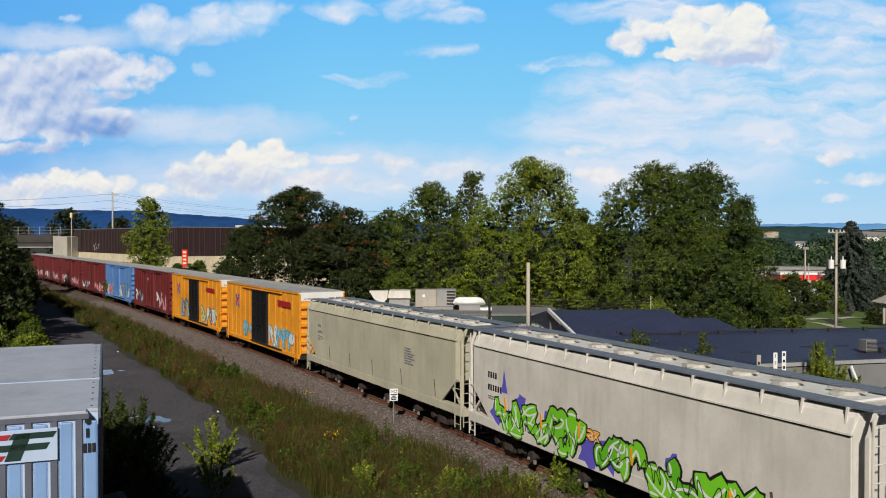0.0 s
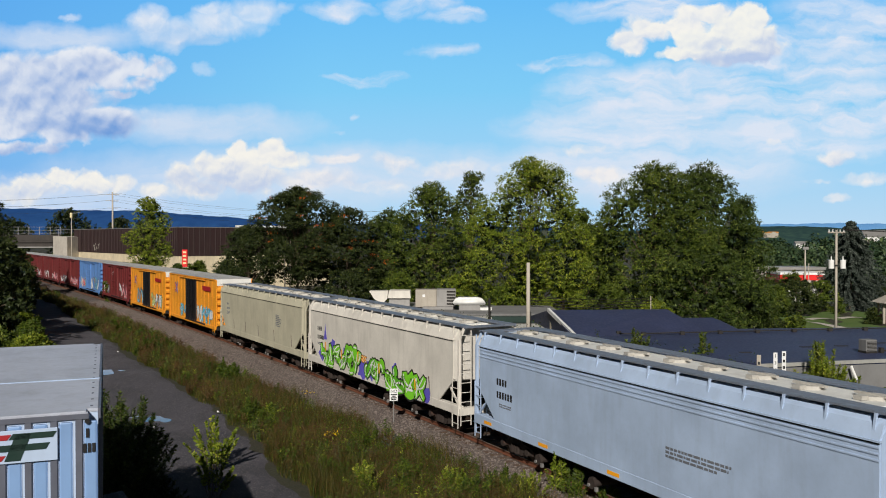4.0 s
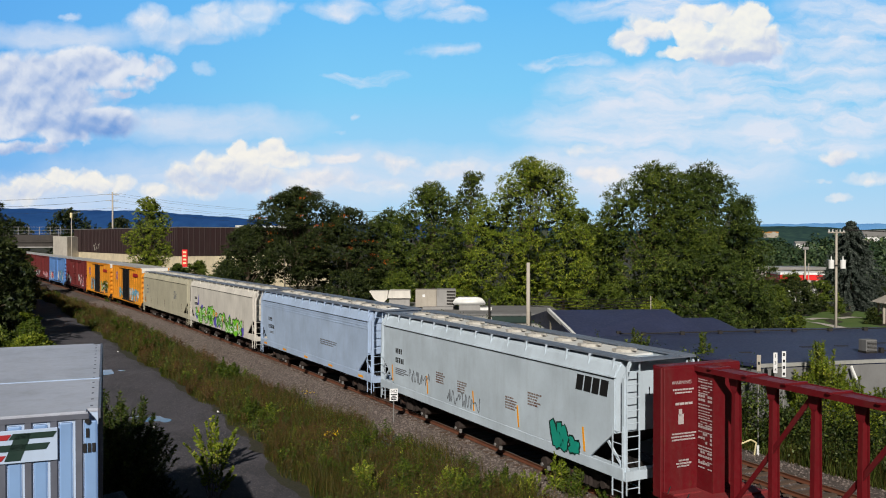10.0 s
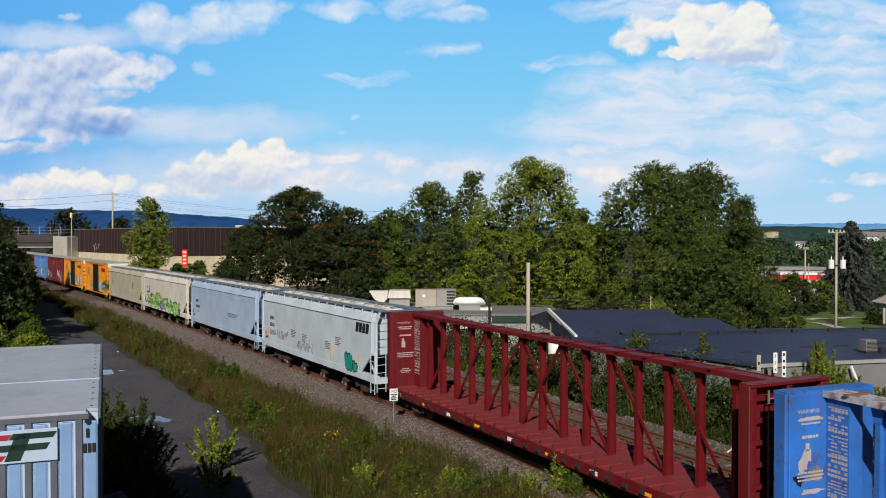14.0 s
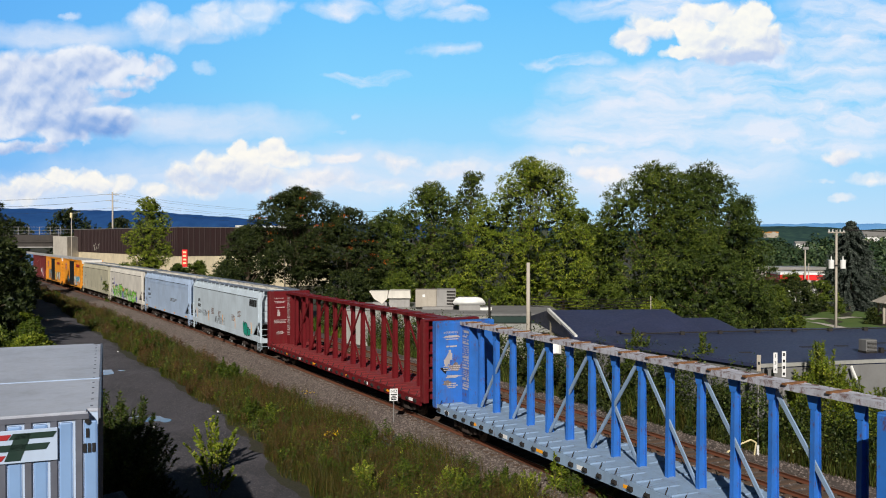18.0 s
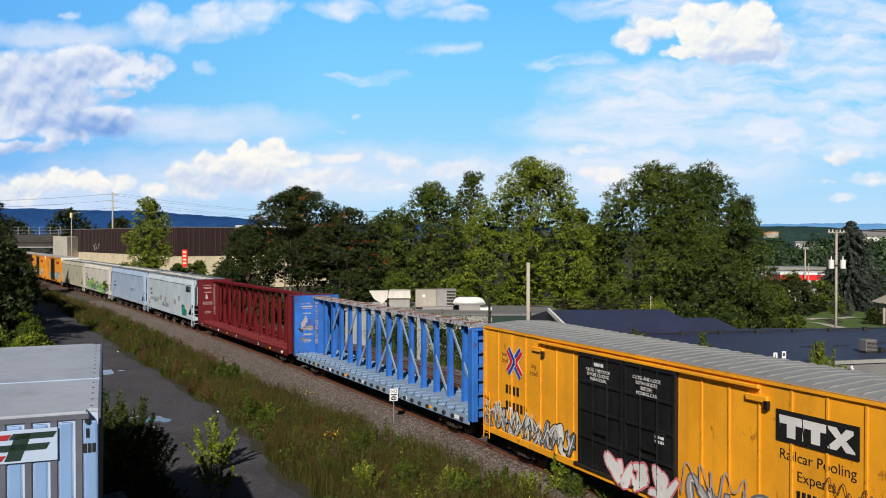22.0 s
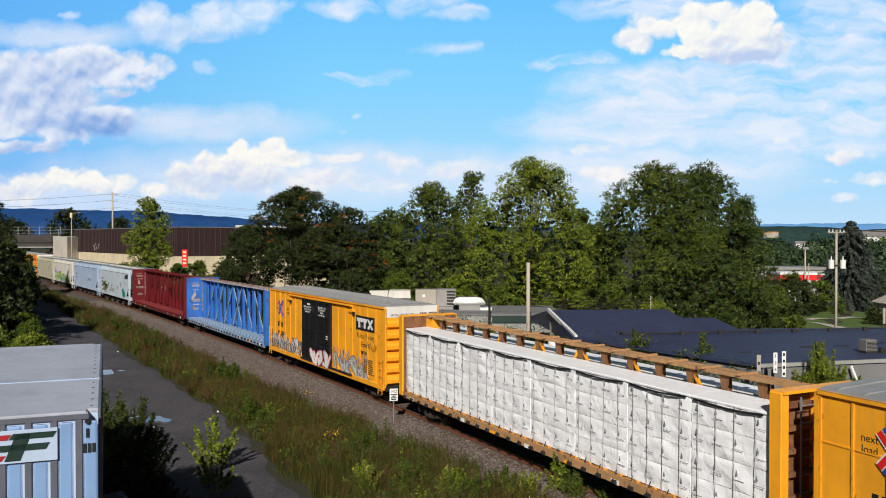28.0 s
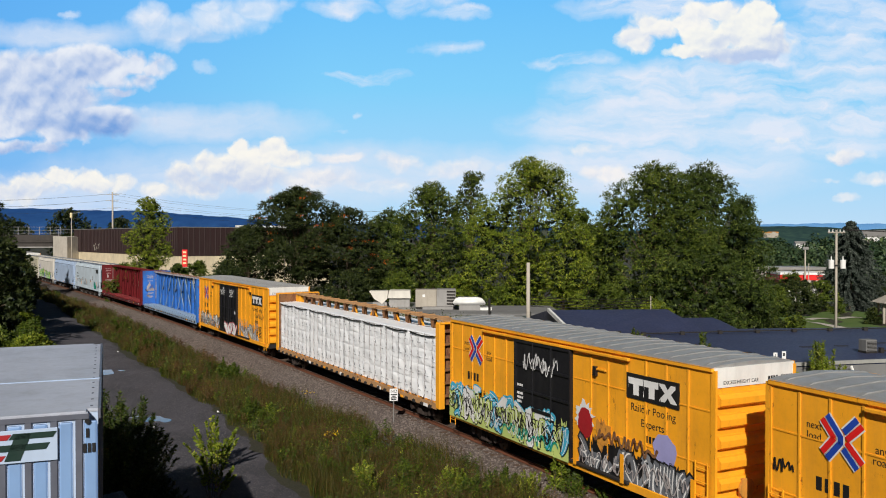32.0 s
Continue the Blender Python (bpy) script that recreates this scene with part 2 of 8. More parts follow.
M["lawn"] = rocky("lawn", (rgb(76, 102, 38), rgb(62, 88, 32), rgb(88, 106, 44), rgb(66, 84, 34)), 30, bump=0.3)
M["leaf_dark"] = leafy("dark_leaves", rgb(30, 42, 20), rgb(50, 62, 28), rgb(92, 98, 46), 0.1)
M["leaf_deep"] = leafy("deep_green_leaves", rgb(36, 54, 20), rgb(64, 82, 30), rgb(118, 128, 58), 0.1)
M["trailer_blue"] = paint("pale_blue_panel", rgb(124, 156, 200), 0.4, 0.1)
M["leaf_mid"] = leafy("green_leaves", rgb(44, 62, 20), rgb(78, 96, 30), rgb(140, 146, 58), 0.12)
M["leaf_light"] = leafy("light_leaves", rgb(66, 88, 24), rgb(112, 130, 36), rgb(178, 178, 66), 0.14)
M["leaf_blue"] = leafy("spruce_needles", rgb(50, 60, 56), rgb(78, 88, 80), rgb(118, 124, 114))
# Very dark greens that stand in for the shade inside the crowns.
M["leaf_inner"] = leafy("inner_leaves_painted_shade", rgb(28, 38, 18), rgb(36, 48, 22), rgb(48, 58, 28), 0.0)
M["pale_bark"] = paint("pale_grey_bark", rgb(168, 156, 146), 0.9, 0.3)
# Greyed green: the valley's haze is put into the leaf colour.
M["leaf_far"] = leafy("far_leaves_haze_tint", rgb(48, 66, 50), rgb(62, 84, 56), rgb(96, 110, 66), 0.1)
M["leaf_orange"] = leafy("orange_leaves", rgb(150, 74, 26), rgb(176, 92, 34), rgb(120, 84, 34))
M["grass"] = leafy("tall_grass", rgb(42, 52, 20), rgb(74, 74, 31), rgb(122, 100, 50), 0.16, 0.5)
M["weed"] = leafy("green_weeds", rgb(42, 62, 20), rgb(72, 92, 28), rgb(120, 128, 46), 0.2, 0.5)
M["seed"] = leafy("rusty_seed_heads", rgb(76, 56, 36), rgb(94, 70, 42), rgb(112, 88, 50), 0.16, 0.4)
M["flower"] = leafy("yellow_flowers", rgb(220, 180, 20), rgb(235, 200, 40), rgb(200, 160, 20))


def wrap_material():
    m, t, b = nodes_of("white_lumber_wrap")
    c = mixed(t, span(t, noise_at(t, 1.5), 0.35, 0.7), rgb(248, 249, 252), rgb(240, 243, 248))
    t.links.new(c, b.inputs["Base Color"])
    b.inputs["Roughness"].default_value = 0.42
    bumpy(t, b, noise_at(t, 2.6, (1, 1, 1), 5, 0.5, "Object", 1.4), 0.4, 0.08)
    return m


def gravel_material():
    """A worn service road: packed grey fines, loose pale stones, dark damp patches and long wheel streaks."""
    m, t, b = nodes_of("gravel_road")
    c = mixed(t, span(t, noise_at(t, 0.22, (1, 1, 1), 5), 0.36, 0.66), rgb(52, 51, 58), rgb(74, 71, 79))
    along_road = noise_at(t, 0.9, (1.6, 0.22, 1), 5, 0.6, "Object", 0.4)
    c = mixed(t, span(t, along_road, 0.5, 0.72, 0, 0.7), c, rgb(42, 40, 45))
    c = mixed(t, span(t, noise_at(t, 1.7, (1, 1, 1), 7, 0.7), 0.55, 0.75, 0, 0.7), c, rgb(90, 86, 92))
    co = t.nodes.new("ShaderNodeTexCoord")
    v = add(t, "ShaderNodeTexVoronoi", Scale=24.0, Randomness=1.0)
    t.links.new(co.outputs["Object"], v.inputs["Vector"])
    sep = t.nodes.new("ShaderNodeSeparateColor")
    t.links.new(v.outputs["Color"], sep.inputs[0])
    c = mixed(t, span(t, sep.outputs[0], 0.72, 0.95, 0, 0.55), c, rgb(122, 116, 116))
    c = mixed(t, span(t, sep.outputs[1], 0.75, 0.95, 0, 0.5), c, rgb(44, 40, 40))
    t.links.new(c, b.inputs["Base Color"])
    b.inputs["Roughness"].default_value = 0.95
    bumpy(t, b, noise_at(t, 14.0, (1, 1, 1), 6, 0.7), 0.5, 0.05)
    return m


def water_material():
    m, t, b = nodes_of("puddle_water")
    b.inputs["Base Color"].default_value = rgb(60, 56, 50)
    b.inputs["Roughness"].default_value = 0.06
    bumpy(t, b, noise_at(t, 4.0), 0.03, 0.01)
    return m


M["wrap"] = wrap_material()
M["water"] = water_material()
M["gravel"] = gravel_material()

# ---- ground, roads, track ----
def smooth(a, b, v):
    k = np.clip((v - a) / (b - a), 0, 1)
    return k * k * (3 - 2 * k)


def side_of_line(x, y):
    """Signed distance from the main track, positive to the camera's side, and the place along it."""
    k = np.argmin((LINE_X[None, ::4] - np.ravel(x)[:, None]) ** 2 + (LINE_Y[None, ::4] - np.ravel(y)[:, None]) ** 2, axis=1) * 4
    off = -(np.ravel(x) - LINE_X[k]) * np.sin(turn[k]) + (np.ravel(y) - LINE_Y[k]) * np.cos(turn[k])
    return off, LINE_S[k]


def ground_z(x, y):
    x, y = np.ravel(np.asarray(x, float)), np.ravel(np.asarray(y, float))
    off, s = side_of_line(x, y)
    z = np.full(x.shape, -0.5)
    near = np.hypot(x, y)
    wave = 0.1 * np.sin(x * 0.31 + 1.3) * np.sin(y * 0.27) + 0.06 * np.sin(x * 0.9 + y * 0.7)
    z += wave * smooth(4.5, 7, np.abs(off)) * (near < 400)
    # the pad under the parked trailer
    a, b = (x + 5.52) * -0.372 + (y - 13.5) * 0.928, (x + 5.52) * -0.928 + (y - 13.5) * -0.372
    out = np.hypot(np.maximum(np.abs(a - 4.58) - 4.58, 0), np.maximum(np.abs(b - 1.3) - 1.3, 0))
    z += 2.2 * smooth(2.2, 0.4, out)
    z += 3.0 * smooth(14, 30, off) * smooth(40, 60, y) * (near < 900)
    z -= 0.6 * smooth(-9, -16, off)
    z -= 2.4 * smooth(112, 145, y) * smooth(35, 55, x)
    z -= 16 * smooth(150, 700, y) * smooth(-10, 60, x + 0.0 * y) * (1 - 0.4 * smooth(900, 2200, y))
    return z


def grid_sheet(name, xs, ys, mat, lift=0.0):
    gx, gy = np.meshgrid(xs, ys)
    gz = ground_z(gx, gy) + lift
    v = np.stack([gx.ravel(), gy.ravel(), gz], 1)
    nx, ny = len(xs), len(ys)
    i = (np.arange(ny - 1)[:, None] * nx + np.arange(nx - 1)[None, :]).ravel()
    return raw(name, v, np.stack([i, i + 1, i + nx + 1, i + nx], 1), mat, smooth=True)


k = np.linspace(-1, 1, 240)
xs = np.sinh(k * 5.2) / np.sinh(5.2) * 4300
ys = np.concatenate([np.linspace(-400, 0, 20)[:-1], np.linspace(0, 140, 120)[:-1], 140 + np.linspace(0, 1, 70) ** 2.6 * 3700])
tagged(grid_sheet("ground", xs, ys, M["soil"]), "rough ground with soil and dry grass", "ground", kind="structure")


def ribbon(name, offs, s0, s1, step, mat, label, category):
    """A strip along the line: offs are (offset, height) across it."""
    ss = np.arange(s0, s1 + 0.1, step)
    v = []
    for s in ss:
        for j, (o, z) in enumerate(offs):
            rag = 0.25 * math.sin(s * 0.7 + j) + 0.15 * math.sin(s * 1.9) if j in (0, len(offs) - 1) else 0
            p, h = on_line(s, o + rag, z)
            v.append(p)
    n = len(offs)
    i = (np.arange(len(ss) - 1)[:, None] * n + np.arange(n - 1)[None, :]).ravel()
    ob = raw(name, np.array([tuple(p) for p in v]), np.stack([i, i + n, i + n + 1, i + 1], 1)[:, ::-1], mat, smooth=True)
    return tagged(ob, label, category, kind="structure")


SECOND = -5.9
ribbon("ballast", [(4.4, -0.62), (3.6, -0.42), (2.0, -0.2), (0, -0.19), (-2.0, -0.2), (-2.9, -0.34), (SECOND + 2.0, -0.24), (SECOND, -0.22), (SECOND - 2.0, -0.24), (SECOND - 3.6, -0.5), (SECOND - 4.4, -0.75)], -60, 330, 1.0, M["ballast"], "bed of grey-brown crushed stone ballast", "ballast")

road_right = [(0.5, 20.5), (-4.35, 28.8), (-7.3, 35.1), (-10.5, 41.5), (-15.0, 49.4), (-22.2, 62.0), (-29.3, 74.2), (-40.0, 92.0), (-51.0, 111.4), (-58.0, 121.5), (-72, 148), (-100, 195)]
road_width = [8, 7.8, 7.8, 7.6, 7.2, 7.0, 6.8, 5.6, 5.4, 5.4, 5.4, 5.4]


def along(table, n):
    """A smooth line of n points through a few."""
    t = np.linspace(0, len(table) - 1, n)
    a = np.array(table, float)
    return np.stack([np.interp(t, np.arange(len(table)), a[:, j]) for j in range(a.shape[1])], 1)


rr, rw = along(road_right, 140), np.interp(np.linspace(0, 11, 140), np.arange(12), road_width)
d = np.gradient(rr, axis=0)
d /= np.linalg.norm(d, axis=1)[:, None]
leftn = np.stack([-d[:, 1], d[:, 0]], 1)
v, cols = [], 9
for i in range(140):
    for j in range(cols):
        q = j / (cols - 1)
        rag = (0.25 * math.sin(i * 0.4) + 0.1 * math.sin(i * 0.95 + j)) if j in (0, cols - 1) else 0
        x, y = rr[i] + leftn[i] * (q * rw[i] + rag)
        v.append((x, y, float(ground_z(x, y)[0]) + 0.085 - 0.13 * (j in (0, cols - 1)) + 0.012 * math.sin(i * 1.3 + j * 2.1) - 0.03 * (j in (2, 6))))
i = (np.arange(139)[:, None] * cols + np.arange(cols - 1)[None, :]).ravel()
tagged(raw("gravel_road", np.array(v), np.stack([i, i + cols, i + cols + 1, i + 1], 1)[:, ::-1], M["gravel"], smooth=True), "worn grey gravel service road", "road", kind="structure")


def puddle(x, y, rx, ry, rot, seed):
    rng = random.Random(seed)
    bm = bmesh.new()
    z = float(ground_z(x, y)[0]) + 0.1
    vs = []
    for i in range(26):
        a = 6.2832 * i / 26
        k = 1 + 0.22 * math.sin(3 * a + seed) + rng.uniform(-0.08, 0.08)
        p = Matrix.Rotation(rot, 2) @ Vector((rx * k * math.cos(a), ry * k * math.sin(a)))
        vs.append(bm.verts.new((x + p.x, y + p.y, z)))
    bm.faces.new(vs)
    tagged(part("puddle", bm, M["water"]), "shallow puddle of rain water on the gravel road", "puddle", "puddles on the road")


puddle(-22.0, 55.6, 0.75, 1.1, 0.3, 1)
puddle(-14.1, 41.2, 0.6, 1.0, 0.2, 2)
puddle(-15.3, 42.0, 0.35, 0.5, 0.2, 3)


def rail_line(off, s0, s1):
    prof = [(0.035, 0), (0.037, -0.03), (0.01, -0.045), (0.01, -0.14), (0.07, -0.17), (-0.07, -0.17), (-0.01, -0.14), (-0.01, -0.045), (-0.037, -0.03), (-0.035, 0)]
    ss = np.arange(s0, s1 + 0.1, 2.0)
    v = np.array([tuple(on_line(s, off + a, b)[0]) for s in ss for a, b in prof])
    n = len(prof)
    f = [(i * n + j, i * n + (j + 1) % n, (i + 1) * n + (j + 1) % n, (i + 1) * n + j) for i in range(len(ss) - 1) for j in range(n)]
    return v, np.array(f)


for name, off, lab in (("track_main", 0.0, "main track with rusty rails on timber ties"), ("track_siding", SECOND, "second track with rusty rails on timber ties")):
    tr = tagged(thing(name, lab, "railway track"), kind="structure")
    for o in (0.7525, -0.7525):
        v, f = rail_line(off + o, -60, 330)
        rail_ob = raw("rail", v, f, [M["rail"], M["rail_top"]], tr)
        rail_ob.data.polygons.foreach_set("material_index", np.array([1 if j % 10 == 9 else 0 for j in range(len(f))], dtype=np.int32))
    if off == 0:
        TRACK = tr
    else:
        SIDING = tr

# ---- the train: x points along the way of travel, y to the camera's side, z is 0 on the rails ----
TRAIN = []      # thing, start of its centre on the line, half the truck distance
WHEELS = []
SHARED = {}


def shared(parent, name, key, make, mat, m=None, label="", smooth=False):
    """A part that shares its mesh with all parts of the same key."""
    if key not in SHARED:
        SHARED[key] = mesh_of(name, make(), mat, smooth)
    ob = new(name, SHARED[key])
    ob.parent = parent
    if m is not None:
        ob.matrix_basis = m
    return tagged(ob, label)


def side_frame_mesh():
    bm = bmesh.new()
    prism(bm, [(-1.25, 0.52), (-1.1, 0.62), (-0.55, 0.66), (-0.4, 0.78), (0.4, 0.78), (0.55, 0.66), (1.1, 0.62), (1.25, 0.52), (1.2, 0.36), (0.95, 0.34), (0.6, 0.42), (0.42, 0.2), (-0.42, 0.2), (-0.6, 0.42), (-0.95, 0.34), (-1.2, 0.36)], "y", -0.07, 0.07)
    for x in (-0.89, 0.89):
        rod(bm, (x, -0.12, 0.44), (x, 0.16, 0.44), 0.14, 10)
    for x in (-0.2, 0, 0.2):
        rod(bm, (x, 0.09, 0.24), (x, 0.09, 0.56), 0.08, 8)
    return bm


def wheelset_mesh():
    bm = bmesh.new()
    rod(bm, (0, -0.98, 0), (0, 0.98, 0), 0.075, 8)
    for y in (-0.72, 0.72):
        o = 1 if y > 0 else -1
        rod(bm, (0, y - o * 0.07, 0), (0, y - o * 0.035, 0), 0.455, 20)
        rod(bm, (0, y - o * 0.035, 0), (0, y + o * 0.07, 0), 0.42, 20)
        rod(bm, (0, y + o * 0.07, 0), (0, y + o * 0.1, 0), 0.16, 10)
        for i in range(6):
            a = i * math.pi / 3
            rod(bm, (0.27 * math.cos(a), y + o * 0.06, 0.27 * math.sin(a)), (0.27 * math.cos(a), y + o * 0.085, 0.27 * math.sin(a)), 0.05, 6)
    return bm


def underframe(car, e, reach, near=True):
    """Couplers, and two trucks with frames and wheels that turn."""
    for o in (1, -1):
        bm = box(bmesh.new(), -0.75, -0.3, 0.28, 0.75, 0.3, 0.62)
        bar(bm, (0, -1.0, 0.5), (0, 1.0, 0.5), 0.42, 0.24)
        box(bm, -0.35, -0.5, 0.6, 0.35, 0.5, 0.78)
        truck = part("truck", bm, M["truck"], car, "rust-brown four-wheel truck")
        truck.matrix_basis = pose(o * reach, 0, 0)
        for y in (-1.0, 1.0):
            shared(truck, "side_frame", "side_frame", side_frame_mesh, M["truck"], pose(0, y, 0, 0, 0, 0 if y > 0 else 180))
        for x in (-0.89, 0.89):
            w = shared(truck, "wheelset", "wheelset", wheelset_mesh, M["steel"], pose(x, 0, 0.42))
            if near:
                WHEELS.append((w, x))
        bm = box(bmesh.new(), 0, -0.09, 0.72, o * 0.72, 0.09, 0.92)
        box(bm, o * 0.62, -0.17, 0.68, o * 0.98, 0.17, 0.98)
        c = part("coupler", bm, M["truck"], car)
        c.matrix_basis = pose(o * e, 0, 0)
        bm = bmesh.new()
        for i in range(6):
            a, b = i / 6, (i + 1) / 6
            rod(bm, (o * (0.1 + a * 0.8), 0.45, 0.62 - 0.28 * math.sin(a * math.pi)), (o * (0.1 + b * 0.8), 0.45, 0.62 - 0.28 * math.sin(b * math.pi)), 0.03, 6)
        h = part("brake_hose", bm, M["black"], car)
        h.matrix_basis = pose(o * e, 0, 0)


def ladder(car, p, q, width, n, mat, r=0.016, stile=0.036):
    """Stiles from p up to q, and rungs; width is a vector across."""
    p, q, width = Vector(p), Vector(q), Vector(width)
    bm = bmesh.new()
    bar(bm, p, q, stile, stile)
    bar(bm, p + width, q + width, stile, stile)
    for i in range(n):
        a = p.lerp(q, (i + 0.5) / n)
        rod(bm, a, a + width, r, 6)
    return part("ladder", bm, mat, car)


def lines(car, name, x, z, w, n, size, mat, y, rng, label="", slant=0.0):
    """Rows of small unreadable lettering, as bars: x runs to the viewer's right as it falls."""
    bm = bmesh.new()
    for i in range(n):
        zz = z - i * size * 1.7
        left, end = x, x - w * rng.uniform(0.6, 1.0)
        while left > end:
            k = min(rng.uniform(1.0, 3.5) * size, left - end)
            box(bm, left - k, y - 0.004, zz - size / 2, left, y + 0.002, zz + size / 2)
            left -= k + size * 0.5
    return tagged(part(name, bm, mat, car, label), kind="stuff")


def blob(bm, cx, cz, rx, rz, y, rng, n=9, jag=0.3, lean=0.0):
    """A flat, ragged shape on the car's side."""
    a0 = rng.uniform(0, 6.28)
    vs = []
    for i in range(n):
        a = a0 + 6.2832 * i / n
        k = 1 + rng.uniform(-jag, jag)
        z = cz + rz * k * math.sin(a)
        vs.append(bm.verts.new((cx + rx * k * math.cos(a) + lean * (z - cz), y, z)))
    f = bm.faces.new(vs)
    f.normal_update()
    if f.normal.y < 0:
        f.normal_flip()


def curl(bm, p, m, q, wide, y, over=0.0, off=0.0, n=7):
    """A curved stroke from p by m to q on the side, fuller in its middle."""
    last = None
    for i in range(n):
        t = -over * 0.5 + (1 + over) * i / (n - 1)
        x = (1 - t) ** 2 * p[0] + 2 * t * (1 - t) * m[0] + t * t * q[0]
        z = (1 - t) ** 2 * p[1] + 2 * t * (1 - t) * m[1] + t * t * q[1]
        dx = 2 * (1 - t) * (m[0] - p[0]) + 2 * t * (q[0] - m[0])
        dz = 2 * (1 - t) * (m[1] - p[1]) + 2 * t * (q[1] - m[1])
        d = max(1e-4, math.hypot(dx, dz))
        nx, nz = dz / d, -dx / d
        w = wide * (0.72 + 0.4 * math.sin(math.pi * i / (n - 1))) / 2
        x, z = x + nx * off, z + nz * off
        now = (bm.verts.new((x - nx * w, y, z - nz * w)), bm.verts.new((x + nx * w, y, z + nz * w)))
        if last:
            f = bm.faces.new((last[0], last[1], now[1], now[0]))
            f.normal_update()
            if f.normal.y < 0:
                f.normal_flip()
        last = now


def graffiti(car, x0, x1, z0, z1, y, fills, edge, seed, letters=8, inner=None, label="", backing=None, fat=1.0, rim=1.55):
    """Spray-paint lettering that cannot be read: fat leaning strokes with outlines and highlights."""
    rng = random.Random(seed)
    w, h = (x0 - x1) / letters, z1 - z0
    if backing:
        bm = bmesh.new()
        steps = letters * 4
        for i in range(steps):
            a, b = x0 - (x0 - x1) * i / steps, x0 - (x0 - x1) * (i + 1) / steps
            t0, t1 = z1 - h * rng.uniform(-0.12, 0.3), z1 - h * rng.uniform(-0.12, 0.3)
            f = bm.faces.new([bm.verts.new(p) for p in ((a, y - 0.004, z0), (a, y - 0.004, t0), (b, y - 0.004, t1), (b, y - 0.004, z0))])
            f.normal_update()
            if f.normal.y < 0:
                f.normal_flip()
        tagged(part("graffiti_ground", bm, M[backing], car, "sprayed ground colour of the graffiti"), kind="stuff")
    for i in range(letters):
        cx = x0 - w * (i + 0.5)
        lean = rng.uniform(-0.25, 0.25)
        top, low = z1 - h * rng.uniform(0, 0.18), z0 + h * rng.uniform(0, 0.12)
        spots = [(cx + sx * w * 0.42 + lean * (sz - 0.5) * w, low + (top - low) * sz) for sx in (-1, 0, 1) for sz in (0.08, 0.5, 0.92)]
        walk_over = [rng.choice(spots[:3])] + rng.sample(spots, rng.randint(3, 4)) + [rng.choice(spots[6:])]
        back, face, shine = bmesh.new(), bmesh.new(), bmesh.new()
        thick = min(w, h) * rng.uniform(0.2, 0.3) * fat
        for k, (p, q) in enumerate(zip(walk_over, walk_over[1:])):
            if abs(p[0] - q[0]) + abs(p[1] - q[1]) < 0.05:
                continue
            m = ((p[0] + q[0]) / 2 + rng.uniform(-0.4, 0.4) * w, (p[1] + q[1]) / 2 + rng.uniform(-0.3, 0.3) * h)
            m = (m[0], min(max(m[1], z0 + 0.1 * h), z1))
            yy = y + k * 0.0007
            curl(back, p, m, q, thick * rim, yy, 0.1)
            curl(face, p, m, q, thick, yy + 0.006)
            curl(shine, p, m, q, thick * 0.18, yy + 0.011, -0.15, thick * 0.25)
        part("graffiti_outline", back, M[edge], car, label or "spray-painted outline of graffiti")
        part("graffiti_fill", face, M[rng.choice(fills)], car, "spray-painted graffiti lettering fill")
        part("graffiti_highlight", shine, M[inner or "decal_white"], car)


def scribble(car, x0, x1, z0, z1, y, mat, seed, r=0.03, n=26):
    """One wild, looping line of spray paint."""
    rng = random.Random(seed)
    bm = bmesh.new()
    pts = []
    for i in range(n):
        lo, hi = (z0, z0 + (z1 - z0) * rng.uniform(0, 0.45)), (z1 - (z1 - z0) * rng.uniform(0, 0.45), z1)
        pts.append((x0 + (x1 - x0) * (i / n + rng.uniform(-0.06, 0.06)), rng.choice(lo) if i % 2 else rng.choice(hi)))
    mids = [((a[0] + b[0]) / 2, (a[1] + b[1]) / 2) for a, b in zip(pts, pts[1:])]
    for k, (a, b) in enumerate(zip(mids, mids[1:])):
        curl(bm, a, pts[k + 1], b, r, y + 0.0004 * (k % 5), 0.03, 0.0, 6)
    return tagged(part("graffiti_tag", bm, mat, car), kind="stuff")


